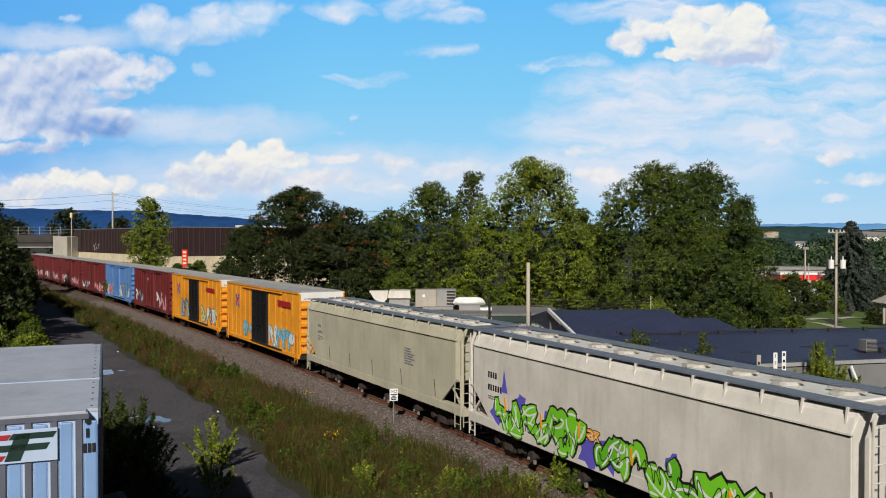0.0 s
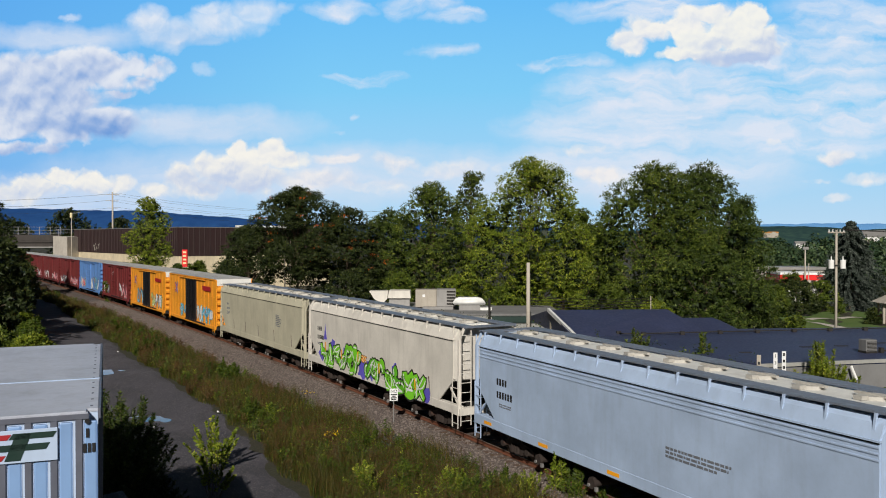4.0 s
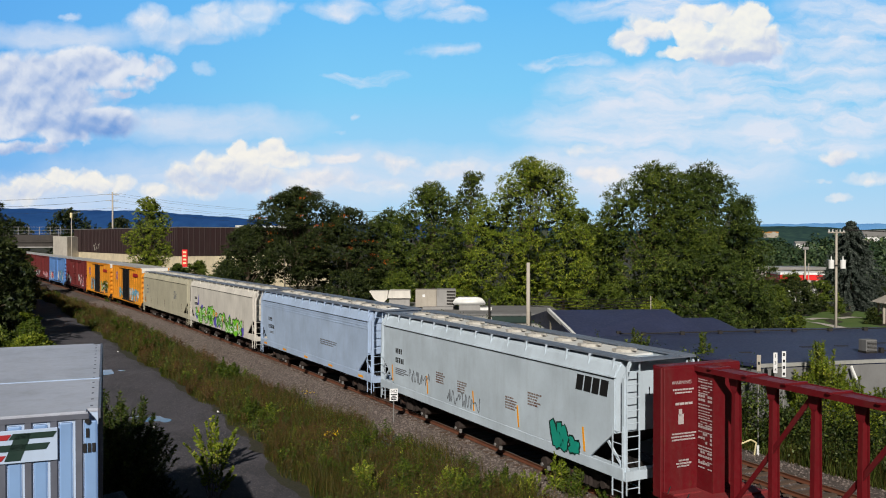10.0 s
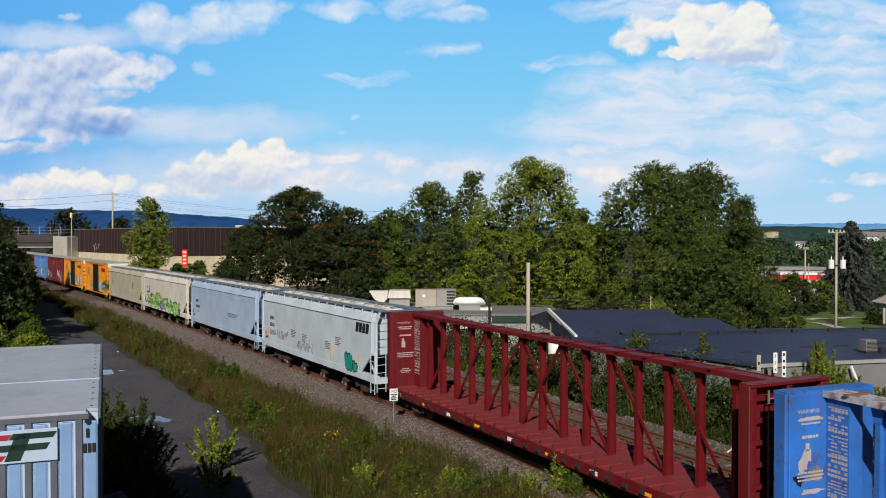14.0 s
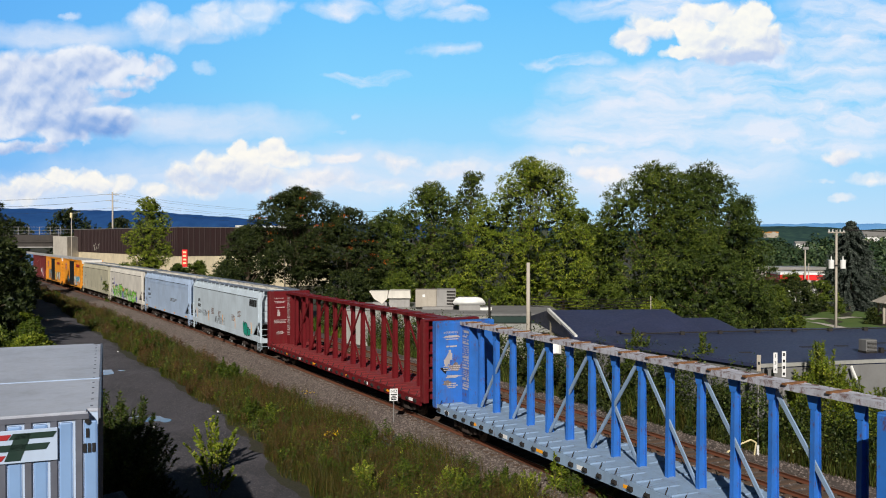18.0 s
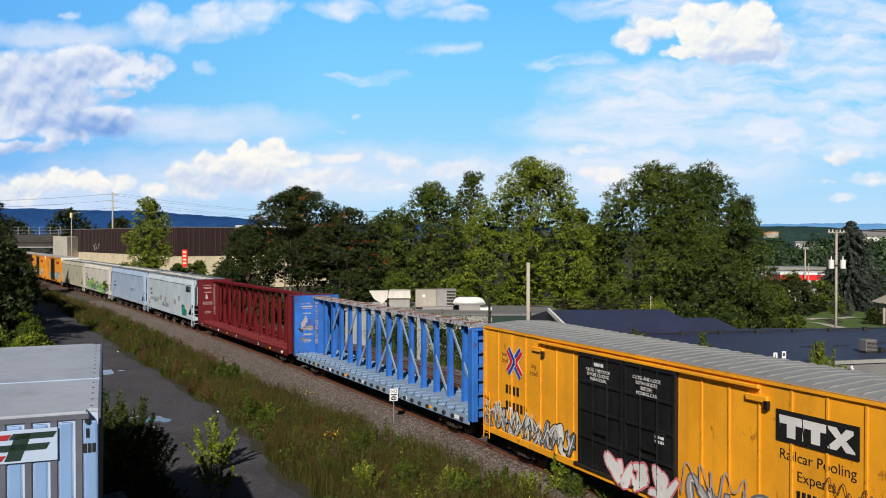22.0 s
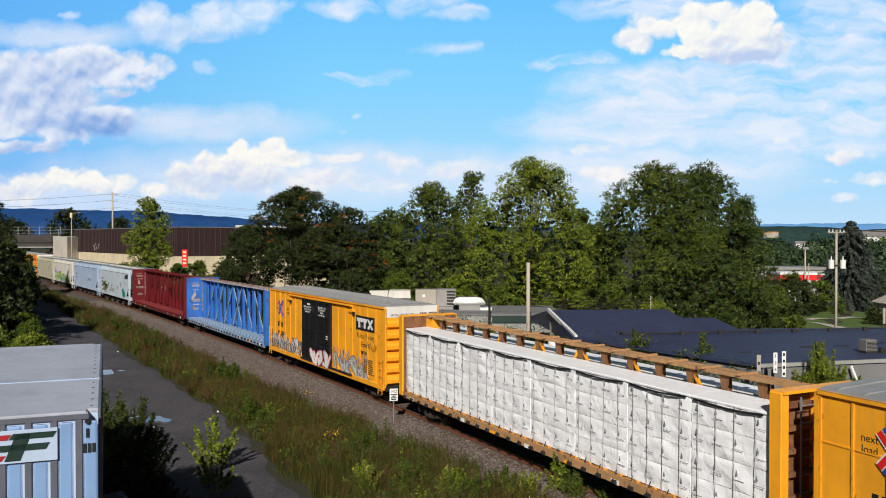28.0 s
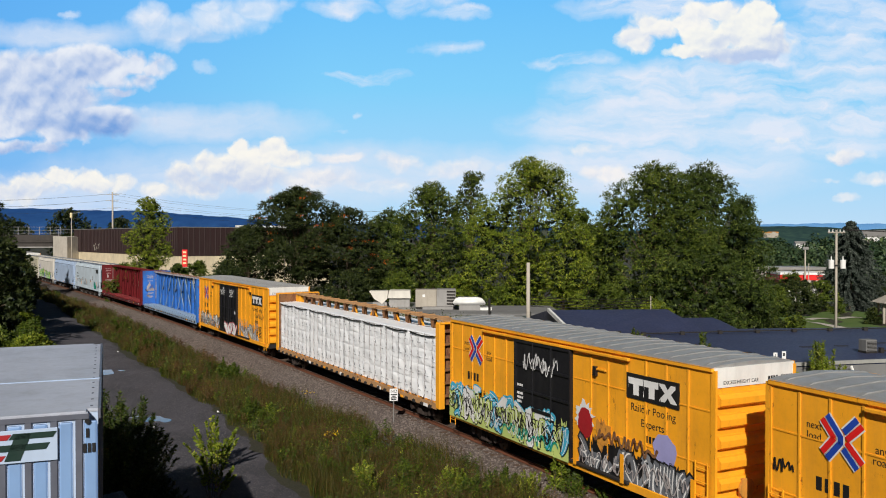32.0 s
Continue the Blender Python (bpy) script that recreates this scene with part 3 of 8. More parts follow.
def hopper_car(label, u0, u1, body, ribs=0, seed=1):
    """A covered hopper: side sheets with cut corners, rounded eaves, walkways, hatches, ladders, outlets."""
    L = u0 - u1
    e = L / 2
    car = thing("hopper_car", label, "freight car", "cars of the train")
    rng = random.Random(seed)
    for o in (1, -1):
        bm = prism(bmesh.new(), [(-e + 0.5, 4.18), (e - 0.5, 4.18), (e - 0.5, 2.42), (e - 1.75, 1.4), (-e + 1.75, 1.4), (-e + 0.5, 2.42)], "y", o * 1.53, o * 1.59)
        part("side_sheet", bm, M[body], car)
        part("side_sill", soft_box(-e + 0.05, o * 1.42 - 0.1, 1.02, e - 0.05, o * 1.42 + 0.18 if o > 0 else o * 1.42 + 0.1, 1.4, 0.02, 1) if o > 0 else soft_box(-e + 0.05, -1.6, 1.02, e - 0.05, -1.32, 1.4, 0.02, 1), M[body], car)
        bm = box(bmesh.new(), -e + 0.45, o * 1.56, 4.16, e - 0.45, o * 1.65, 4.2)
        part("eave_angle", bm, M[body], car)
        # Thin dark strip paints the shadow line beneath the eave ledge.
        part("eave_shadow_strip", box(bmesh.new(), -e + 0.5, o * 1.585, 4.115, e - 0.5, o * 1.6, 4.16), M["dark"], car, "dark strip painting the shadow gap under the eave")
        for i in range(ribs):
            part("side_rib", box(bmesh.new(), -e + 0.5, o * 1.585, 4.02 - 0.14 * i, e - 0.5, o * 1.61, 4.06 - 0.14 * i), M[body], car)
        for i in range(12):
            shared(car, "walkway_panel", "walkway_%d_%g" % (o, L), lambda: box(bmesh.new(), 0, o * 0.78, 4.73, (L - 0.2) / 12 - 0.015, o * 1.4, 4.77), M["board"], pose(-e + 0.1 + i * (L - 0.2) / 12, 0, 0), "grey steel grating walkway")
        k = 15
        for i in range(k):
            x = -e + 0.7 + (L - 1.4) * i / (k - 1)
            shared(car, "bracket", "bracket_%s_%d" % (body, o), lambda: bar(bar(bmesh.new(), (0, o * 1.5, 4.38), (0, o * 1.43, 4.75), 0.06, 0.05), (0, o * 1.44, 4.72), (0, o * 1.2, 4.71), 0.06, 0.03), M[body], pose(x, 0, 0))
    prof = [(1.6, 4.18), (1.58, 4.24), (1.45, 4.54), (1.32, 4.63), (0.9, 4.66), (0.0, 4.68)]
    prof = prof + [(-a, b) for a, b in prof[-2::-1]] + [(-1.5, 4.16), (1.5, 4.16)]
    part("roof", prism(bmesh.new(), prof, "x", -e + 0.5, e - 0.5), M[body], car)
    part("hatch_trough", box(bmesh.new(), -e + 1.2, -0.6, 4.66, e - 1.2, 0.6, 4.73), M["roof_strip"], car, "dusty cream roof strip between the walkways")
    n = 10
    for i in range(n):
        x = -e + 1.9 + (L - 3.8) * i / (n - 1)
        def hatch_mesh():
            bm = rod(bmesh.new(), (0, 0, 4.72), (0, 0, 4.82), 0.36, 14, 0.33)
            box(bm, -0.5, -0.06, 4.8, 0.5, 0.06, 4.85)
            box(bm, -0.12, 0.3, 4.74, 0.12, 0.52, 4.84)
            return bm
        shared(car, "hatch", "hatch", hatch_mesh, M["hatch"], pose(x, 0.08 if i % 2 else -0.08, 0, 0, 0, rng.uniform(-6, 6)))
    for o in (1, -1):
        x = o * (e - 0.5)
        part("end_sheet", prism(bmesh.new(), [(-1.55, 2.4), (1.55, 2.4), (1.55, 4.2), (1.3, 4.58), (-1.3, 4.58), (-1.55, 4.2)], "x", x - o * 0.04, x + o * 0.02), M[body], car)
        part("slope_sheet", prism(bmesh.new(), [(x, 2.42), (x - o * 3.0, 0.95), (x - o * 3.1, 1.03), (x - o * 0.05, 2.5)], "y", -1.52, 1.52), M["dark"], car, "dark sloping end sheet")
        part("end_sill", box(bmesh.new(), o * (e - 0.3), -1.55, 1.0, o * (e + 0.02), 1.55, 1.3), M[body], car)
        part("end_platform", box(bmesh.new(), o * (e - 0.5), -1.3, 4.7, o * (e + 0.05), 1.3, 4.74), M["board"], car)
        part("bolster_wall", box(bmesh.new(), x - o * 2.2, -1.3, 0.8, x - o * 2.1, 1.3, 1.9), M["dark"], car)
        for y in (1, -1):
            part("corner_post", bar(bmesh.new(), (o * (e - 0.12), y * 1.5, 1.1), (o * (e - 0.12), y * 1.5, 4.2), 0.11, 0.11), M[body], car)
            part("post_bend", bar(bmesh.new(), (o * (e - 0.12), y * 1.5, 4.17), (o * (e - 0.12), y * 1.25, 4.72), 0.1, 0.08), M[body], car)
            ladder(car, (o * (e - 0.02), y * 1.48, 0.55), (o * (e - 0.02), y * 1.48, 4.6), (0, -y * 0.5, 0), 10, M[body])
            ladder(car, (o * (e - 0.1), y * 1.58, 0.45), (o * (e - 0.1), y * 1.58, 2.7), (-o * 0.48, 0, 0), 6, M[body])
            part("slope_brace", bar(bmesh.new(), (o * (e - 0.2), y * 1.45, 1.35), (o * (e - 1.1), y * 1.45, 2.2), 0.06, 0.08), M[body], car)
    part("centre_sill", box(bmesh.new(), -e + 0.2, -0.3, 0.72, e - 0.2, 0.3, 1.12), M["dark"], car)
    for i in range(4):
        x = (i - 1.5) * (L - 8.2) / 3.3
        bm = bmesh.new()
        a = [bm.verts.new((x + dx, dy, 1.35)) for dx, dy in ((-1.2, -1.4), (1.2, -1.4), (1.2, 1.4), (-1.2, 1.4))]
        b = [bm.verts.new((x + dx, dy, 0.55)) for dx, dy in ((-0.3, -0.7), (0.3, -0.7), (0.3, 0.7), (-0.3, 0.7))]
        for j in range(4):
            bm.faces.new((a[j], a[(j + 1) % 4], b[(j + 1) % 4], b[j]))
        bm.faces.new(b)
        o = part("hopper_outlet", bm, M["dark"], car, "dark hopper chute under the body")
        bm = rod(bmesh.new(), (x, -1.3, 0.5), (x, 1.3, 0.5), 0.14, 10)
        rod(bm, (x, 1.3, 0.5), (x, 1.42, 0.5), 0.2, 10)
        part("outlet_tube", bm, M["truck"], car)
        part("outlet_valve", rod(bmesh.new(), (x + 0.1, 1.42, 0.42), (x + 0.1, 1.47, 0.42), 0.06, 8), M["alu"], car, "pale outlet valve")
        part("valve_latch", box(bmesh.new(), x - 0.3, 1.35, 0.28, x - 0.2, 1.44, 0.42), M["alu"], car, "pale latch block beside the outlet")
    underframe(car, e, e - 2.5)
    TRAIN.append((car, (u0 + u1) / 2, e - 2.5))
    return car, e


def box_car(label, u0, u1, body, ribs, door, doors=2, roof="grey_roof", end_white=True, seams=(), near=True, old=False, end_mat=None):
    """A boxcar: ribbed sides, plug doors, ribbed roof and corrugated ends. door: its two edges along x."""
    L = u0 - u1
    e = L / 2
    car = thing("box_car", label, "freight car", "cars of the train")
    part("body_shell", box(bmesh.new(), -e, -1.5, 1.0, e, 1.5, 4.96), M[body], car)
    part("side_sill", soft_box(-e + 0.02, 1.44, 0.82, e - 0.02, 1.57, 1.08, 0.02, 1), M[body], car)
    part("side_sill", soft_box(-e + 0.02, -1.57, 0.82, e - 0.02, -1.44, 1.08, 0.02, 1), M[body], car)
    for o in (1, -1):
        part("top_chord", soft_box(-e, o * 1.5 - 0.12, 4.92, e, o * 1.5 + 0.07, 5.05, 0.02, 1), M[body], car)
        step = L / ribs
        for i in range(ribs + 1):
            x = -e + 0.06 + (L - 0.12) * i / ribs
            if door[1] - 0.2 < x < door[0] + 0.2:
                continue
            shared(car, "side_post", "post_%s_%d" % (body, o), lambda: box(bmesh.new(), -0.03, o * 1.49, 1.05, 0.03, o * 1.53, 4.88), M[body], pose(x, 0, 0))
        for z in seams:
            for a, b in ((-e + 0.1, door[1] - 0.05), (door[0] + 0.05, e - 0.1)):
                part("panel_seam", box(bmesh.new(), a, o * 1.49, z - 0.018, b, o * 1.52, z + 0.018), M[body], car)
        # doors
        w = (door[0] - door[1]) / doors
        for i in range(doors):
            a, b = door[1] + i * w + 0.03, door[1] + (i + 1) * w - 0.03
            d = part("door", box(bmesh.new(), a, o * 1.5, 1.12, b, o * 1.58, 4.78), M["black" if not old or old == "black" else body], car, "black plug door" if not old or old == "black" else "sliding door")
            dm = M["black" if not old or old == "black" else body]
            for z in (1.16, 2.05, 2.95, 3.85, 4.72):
                part("door_rail", soft_box(a + 0.02, o * 1.61 - 0.035, z - 0.05, b - 0.02, o * 1.61 + 0.035, z + 0.05, 0.015, 1), dm, d)
            for x in (a + 0.06, b - 0.06):
                part("door_stile", box(bmesh.new(), x - 0.05, o * 1.575, 1.15, x + 0.05, o * 1.63, 4.75), dm, d)
            for x in (a + w * 0.3, a + w * 0.62):
                part("lock_rod", rod(bmesh.new(), (x, o * 1.66, 1.1), (x, o * 1.66, 4.76), 0.028, 6), dm, d)
            part("lock_handle", box(bmesh.new(), a + w * 0.3, o * 1.66, 2.3, a + w * 0.62, o * 1.7, 2.42), dm, d)
        part("door_track", soft_box(door[1] - 3.0, o * 1.6 - 0.06, 4.78, door[0] + 2.4, o * 1.6 + 0.06, 4.88, 0.02, 1), M[body], car)
        part("door_track", soft_box(door[1] - 3.0, o * 1.6 - 0.06, 1.0, door[0] + 0.2, o * 1.6 + 0.06, 1.1, 0.02, 1), M["dark"], car)
    # roof
    part("roof", prism(bmesh.new(), [(-1.58, 5.04), (1.58, 5.04), (1.3, 5.1), (0, 5.17), (-1.3, 5.1)], "x", -e, e), M[roof], car, "grey ribbed metal roof")
    n = int(L / (0.72 if doors == 1 else 0.45))
    for i in range(n):
        x = -e + 0.4 + (L - 0.8) * i / (n - 1)
        shared(car, "roof_rib", "roof_rib_" + roof, lambda: prism(bmesh.new(), [(-1.5, 5.05), (1.5, 5.05), (1.3, 5.13), (0, 5.2), (-1.3, 5.13)], "x", -0.05, 0.05), M[roof], pose(x, 0, 0))
    # ends
    for o in (1, -1):
        if end_white:
            p = part("end_cap_panel", box(bmesh.new(), o * e, -1.5, 4.5, o * (e + 0.05), 1.5, 5.04), M["white"], car, "white panel over the end")
            if near and o < 0:
                words("end_lettering", "EXCESS HEIGHT CAR", 0.14, M["decal_black"], p, pose(-e - 0.056, 0.55, 4.62, 90, 0, -90))
                lines_end = bmesh.new()
                for i in range(9):
                    box(lines_end, -e - 0.056, -0.55 - i * 0.1 - (0.1 if i > 3 else 0), 4.54, -e - 0.05, -0.48 - i * 0.1 - (0.1 if i > 3 else 0), 4.7)
                tagged(part("car_marking", lines_end, M["decal_black"], p), kind="stuff")
        # dark_end: shade behind the ribs, put into the sheet's colour
        part("end_sheet", box(bmesh.new(), o * e, -1.45, 1.0, o * (e + 0.02), 1.45, 4.52), M["dark_end"] if "end_" + body in M else M[body], car, "dark recessed sheet of the corrugated end")
        for i in range(6):
            z = 1.1 + i * 0.57
            shared(car, "end_rib", "end_rib_%s_%d" % (body, o), lambda: prism(bmesh.new(), [(0, 0.0), (0, 0.4), (0.1 * o, 0.38), (0.2 * o, 0.27), (0.2 * o, 0.1), (0.07 * o, 0.03)], "y", -1.44, 1.44), M["end_" + body] if "end_" + body in M else M[body], pose(o * (e + 0.02), 0, z))
        for y in (1, -1):
            part("corner_post", box(bmesh.new(), o * (e - 0.02), y * 1.46, 0.95, o * (e + 0.1), y * 1.535, 4.98), M[body], car)
            ladder(car, (o * (e - 0.1), y * 1.62, 0.6), (o * (e - 0.1), y * 1.62, 2.45), (-o * 0.46, 0, 0), 5, M[body], 0.016, 0.028)
        part("end_sill", box(bmesh.new(), o * (e - 0.1), -1.5, 0.8, o * (e + 0.14), 1.5, 1.08), M["dark"], car)
        if o < 0:
            bm = rod(bmesh.new(), (-e - 0.28, 0.55, 1.75), (-e - 0.24, 0.55, 1.75), 0.28, 14)
            box(bm, -e - 0.24, 0.4, 1.4, -e - 0.1, 0.7, 2.0)
            part("hand_brake", bm, M["orange_rust"], car, "hand brake wheel on the end")
            ladder(car, (-e - 0.22, -1.35, 0.6), (-e - 0.22, -1.35, 2.6), (0, 0.5, 0), 5, M[body])
    part("centre_sill", box(bmesh.new(), -e + 0.1, -0.5, 0.62, e - 0.1, 0.5, 1.0), M["dark"], car)
    underframe(car, e + 0.1, e - 2.2, near)
    TRAIN.append((car, (u0 + u1) / 2, e - 2.2))
    return car, e


def x_emblem(car, x, z, k=0.85, y=1.532):
    """A plain crossed emblem in red and blue with white edges on the side."""
    def arm(bm, a, b, wide, lift):
        p, q = Vector((x + a[0] * k, y + lift, z + a[1] * k * 0.74)), Vector((x + b[0] * k, y + lift, z + b[1] * k * 0.74))
        d = (q - p).normalized()
        n = Vector((d.z, 0, -d.x)) * wide * k / 2
        f = bm.faces.new([bm.verts.new(c) for c in (p - n, p + n, q + n, q - n)])
        f.normal_update()
        if f.normal.y < 0:
            f.normal_flip()

    blue = [((0.5, 0.8), (0.06, 0.1)), ((0.06, 0.16), (0.06, -0.16)), ((0.06, -0.1), (0.5, -0.8)), ((-0.04, 0.3), (-0.46, 0.86)), ((-0.02, -0.3), (-0.46, -0.9))]
    red = [((0.66, 0.62), (0.26, 0.0)), ((0.26, 0.02), (0.66, -0.6)), ((-0.14, 0.06), (-0.62, 0.66)), ((-0.12, -0.04), (-0.62, -0.68))]
    white = bmesh.new()
    for a, b in blue + red:
        arm(white, a, b, 0.26, 0.0)
    part("emblem_edge", white, M["decal_white"], car, "white edges of a crossed emblem")
    for name, arms, mat, lift in (("emblem_blue", blue, "decal_blue", 0.003), ("emblem_red", red, "decal_red", 0.005)):
        bm = bmesh.new()
        for a, b in arms:
            arm(bm, a, b, 0.17, lift)
        part(name, bm, M[mat], car)


def side_words(car, name, text, x, z, size, y=1.503, mat="decal_black", label=""):
    return words(name, text, size, M[mat], car, pose(x, y, z, 90, 0, 180), label)


def pool_block(car, x, z, y=1.522):
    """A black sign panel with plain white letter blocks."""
    part("emblem_panel", box(bmesh.new(), x - 1.15, y - 0.02, z - 0.38, x + 1.15, y + 0.012, z + 0.38), M["decal_black"], car, "black sign panel with white blocks")
    for cx in (0.7, 0.0, -0.7):
        bm = prism(bmesh.new(), [(x + cx - 0.36, z - 0.26), (x + cx + 0.3, z - 0.26), (x + cx + 0.36, z + 0.26), (x + cx - 0.3, z + 0.26)], "y", y + 0.012, y + 0.018)
        part("emblem_block", bm, M["decal_white"], car)
        if cx > -0.5:
            for a in (-0.34, 0.12):
                part("emblem_notch", box(bmesh.new(), x + cx + a, y + 0.018, z - 0.27, x + cx + a + 0.2, y + 0.021, z + 0.06), M["decal_black"], car)
            continue
        for k in (-1, 1):
            part("emblem_notch", prism(bmesh.new(), [(x + cx + k * 0.4, z - 0.24), (x + cx + k * 0.13, z), (x + cx + k * 0.4, z + 0.24)], "y", y + 0.018, y + 0.021), M["decal_black"], car)
            part("emblem_notch", prism(bmesh.new(), [(x + cx - 0.14, z + k * 0.28), (x + cx, z + k * 0.12), (x + cx + 0.14, z + k * 0.28)], "y", y + 0.018, y + 0.021), M["decal_black"], car)


def marking(car, x, z, size, groups, mat="decal_black", y=1.504):
    """A car's mark and number, as plain bars in groups."""
    bm = bmesh.new()
    for g, (n, dz) in enumerate(groups):
        for i in range(n):
            a = x - i * size * 0.78
            box(bm, a - size * 0.5, y - 0.004, z - dz - size / 2, a, y + 0.003, z - dz + size / 2)
    tagged(part("car_marking", bm, M[mat], car), kind="stuff")


def centre_beam(label, u0, u1, paint_col, deck, chord, loaded=False, seed=3):
    """A centre-beam flat car: deck, two bulkheads, two rows of posts under a top chord, braces."""
    L = u0 - u1
    e = L / 2
    car = thing("centre_beam_car", label, "freight car", "cars of the train")
    rng = random.Random(seed)
    c = M[paint_col]
    n = 14
    for i in range(n):
        shared(car, "deck_plate", "deck_%s_%g" % (deck, L), lambda: box(bmesh.new(), 0, -1.42, 1.0, L / n - 0.015, 1.42, 1.1), M[deck], pose(-e + L * i / n, 0, 0))
    for i in range(n * 2):
        x = -e + 0.4 + (L - 0.8) * i / (2 * n - 1)
        for o in (1, -1):
            shared(car, "deck_riser", "riser_%s_%d" % (deck, o), lambda: prism(bmesh.new(), [(o * 0.4, 1.09), (o * 1.4, 1.09), (o * 1.4, 1.16), (o * 0.4, 1.13)], "x", -0.07, 0.07), M[deck], pose(x, 0, 0))
            shared(car, "winch", "winch_%d" % o, lambda: rod(rod(bmesh.new(), (-0.09, o * 1.5, 0.9), (0.09, o * 1.5, 0.9), 0.075, 8), (0.1, o * 1.48, 0.95), (0.1, o * 1.3, 1.3), 0.018, 5), M["dark"], pose(x + 0.1, 0, 0))
    for o in (1, -1):
        part("side_sill", box(bmesh.new(), -e, o * 1.4, 0.84 if loaded else 0.74, e, o * 1.47, 1.1), M["tan_rust" if loaded else deck if paint_col == "blue" else paint_col], car)
        for i in range(9):
            x = -e + 1.0 + (L - 2) * i / 8
            if i % 2:
                shared(car, "reflector", "reflector_%d" % o, lambda: box(bmesh.new(), -0.22, o * 1.465, 0.84, 0.22, o * 1.48, 0.95), M["decal_orange"], pose(x, 0, 0), "orange reflector plate")
            else:
                shared(car, "placard", "placard_%d" % o, lambda: box(bmesh.new(), -0.2, o * 1.465, 0.82, 0.2, o * 1.478, 0.97), M["decal_white"], pose(x, 0, 0))
        x = o * e
        part("bulkhead", soft_box(x - 0.06, -1.42, 1.0, x + 0.06, 1.42, 4.72, 0.02, 1), M["rust_brown"] if loaded else c, car, "solid end bulkhead")
        for y in (1.36, 0.0, -1.36):
            w = 0.14 if y else 0.1
            part("bulkhead_post", soft_box(min(x, x + o * 0.38), y - w, 0.9, max(x, x + o * 0.38), y + w, 4.74, 0.02, 1), c, car)
        for i in range(6):
            part("bulkhead_rib", box(bmesh.new(), min(x, x + o * 0.24), -1.3, 1.4 + 0.58 * i, max(x, x + o * 0.24), 1.3, 1.52 + 0.58 * i), M["rust_brown"] if loaded else c, car)
        part("bulkhead_cap", box(bmesh.new(), min(x, x + o * 0.42), -1.46, 4.7, max(x, x + o * 0.42), 1.46, 4.78), c, car)
        ladder(car, (x + o * 0.42, 0.85, 0.7), (x + o * 0.42, 0.85, 4.6), (0, -0.5, 0), 9, M["alu"])
        part("gusset", box(bmesh.new(), min(x, x - o * 0.75), -0.22, 1.1, max(x, x - o * 0.75), 0.22, 4.6), c, car, "boxed end column of the centre beam")
    # centre beam
    wide = 0.2 if loaded else 0.3
    part("top_chord", box(bmesh.new(), -e + 0.05, -wide, 4.66, e - 0.05, wide, 4.74), M[chord], car)
    for o in (1, -1):
        part("chord_flange", box(bmesh.new(), -e + 0.05, o * wide, 4.64 if loaded else 4.6, e - 0.05, o * (wide + 0.03), 4.76), M[chord], car)
    posts = 15
    gap = (L - 2.9) / (posts - 1)
    xs = [-e + 1.45 + gap * i for i in range(posts)]

    def post_mesh():
        bm = bmesh.new()
        for o in (1, -1):
            v = [(-0.075, 1.1), (0.075, 1.1), (0.065, 4.62), (-0.065, 4.62)]
            lo = [bm.verts.new((q, o * (0.15 - 0.04 * (z - 1.1) / 3.52), z)) for q, z in v]
            hi = [bm.verts.new((q, o * (0.125 - 0.04 * (z - 1.1) / 3.52), z)) for q, z in v]
            bm.faces.new(lo)
            bm.faces.new(hi[::-1])
            for j in range(4):
                bm.faces.new((lo[j], hi[j], hi[(j + 1) % 4], lo[(j + 1) % 4]))
        prism(bm, [(-0.13, 1.1), (0.13, 1.1), (0.09, 4.62), (-0.09, 4.62)], "x", -0.012, 0.012)
        prism(bm, [(-0.1, 4.2), (0.1, 4.2), (0.2, 4.62), (-0.2, 4.62)], "y", 0.11, 0.125)
        return bm

    for i, x in enumerate(xs):
        shared(car, "chord_saddle", "saddle_" + chord, lambda: prism(bmesh.new(), [(-0.4, 4.735), (0.4, 4.735), (0.4, 4.785), (-0.4, 4.785)], "x", -0.06, 0.06), M["rust_brown" if chord == "bleached" else chord], pose(x + gap / 2, 0, 0))
        shared(car, "post", "beam_post_" + paint_col, post_mesh, M["rust_brown"] if loaded else c, pose(x, 0, 0))
    for i in range(0, posts - 1, 2):
        lo, hi = xs[i] + 0.1, xs[i + 2] - 0.1
        half = posts // 2
        ways = ((lo, hi),) if i + 2 < half else ((hi, lo),) if i > half else ((lo, hi), (hi, lo))
        for n2, (p, q) in enumerate(ways):
            part("brace", bar(bmesh.new(), (p, 0.05 + 0.05 * n2, 1.15), (q, 0.05 + 0.05 * n2, 4.5), 0.05, 0.12), M[deck] if paint_col == "blue" else c, car)
    # notices on the inner face of the far bulkhead and on its column
    if loaded:
        part("underframe", box(bmesh.new(), -e + 0.3, -0.5, 0.55, e - 0.3, 0.5, 1.0), M["dark"], car)
        underframe(car, e + 0.35, e - 2.1)
        TRAIN.append((car, (u0 + u1) / 2, e - 2.1))
        return car, e
    y0 = 1.3
    x = e - 0.062
    rng2 = random.Random(seed)
    bm = bmesh.new()
    def row(z, h, left, w, gap=0.3):
        q = left
        while q > left - w:
            k = h * rng2.uniform(0.7, 2.6)
            box(bm, x - 0.006, q - k, z, x, q, z + h)
            q -= k + h * gap
    for z, h, w in ((4.05, 0.05, 0.75), (3.96, 0.045, 0.6), (3.62, 0.07, 0.55), (2.75, 0.045, 0.8), (2.66, 0.045, 0.85), (2.57, 0.045, 0.8), (1.95, 0.05, 0.3), (1.86, 0.05, 0.5), (1.78, 0.045, 0.4)):
        row(z, h, y0 - (1.0 - w) / 2 - 0.05, w)
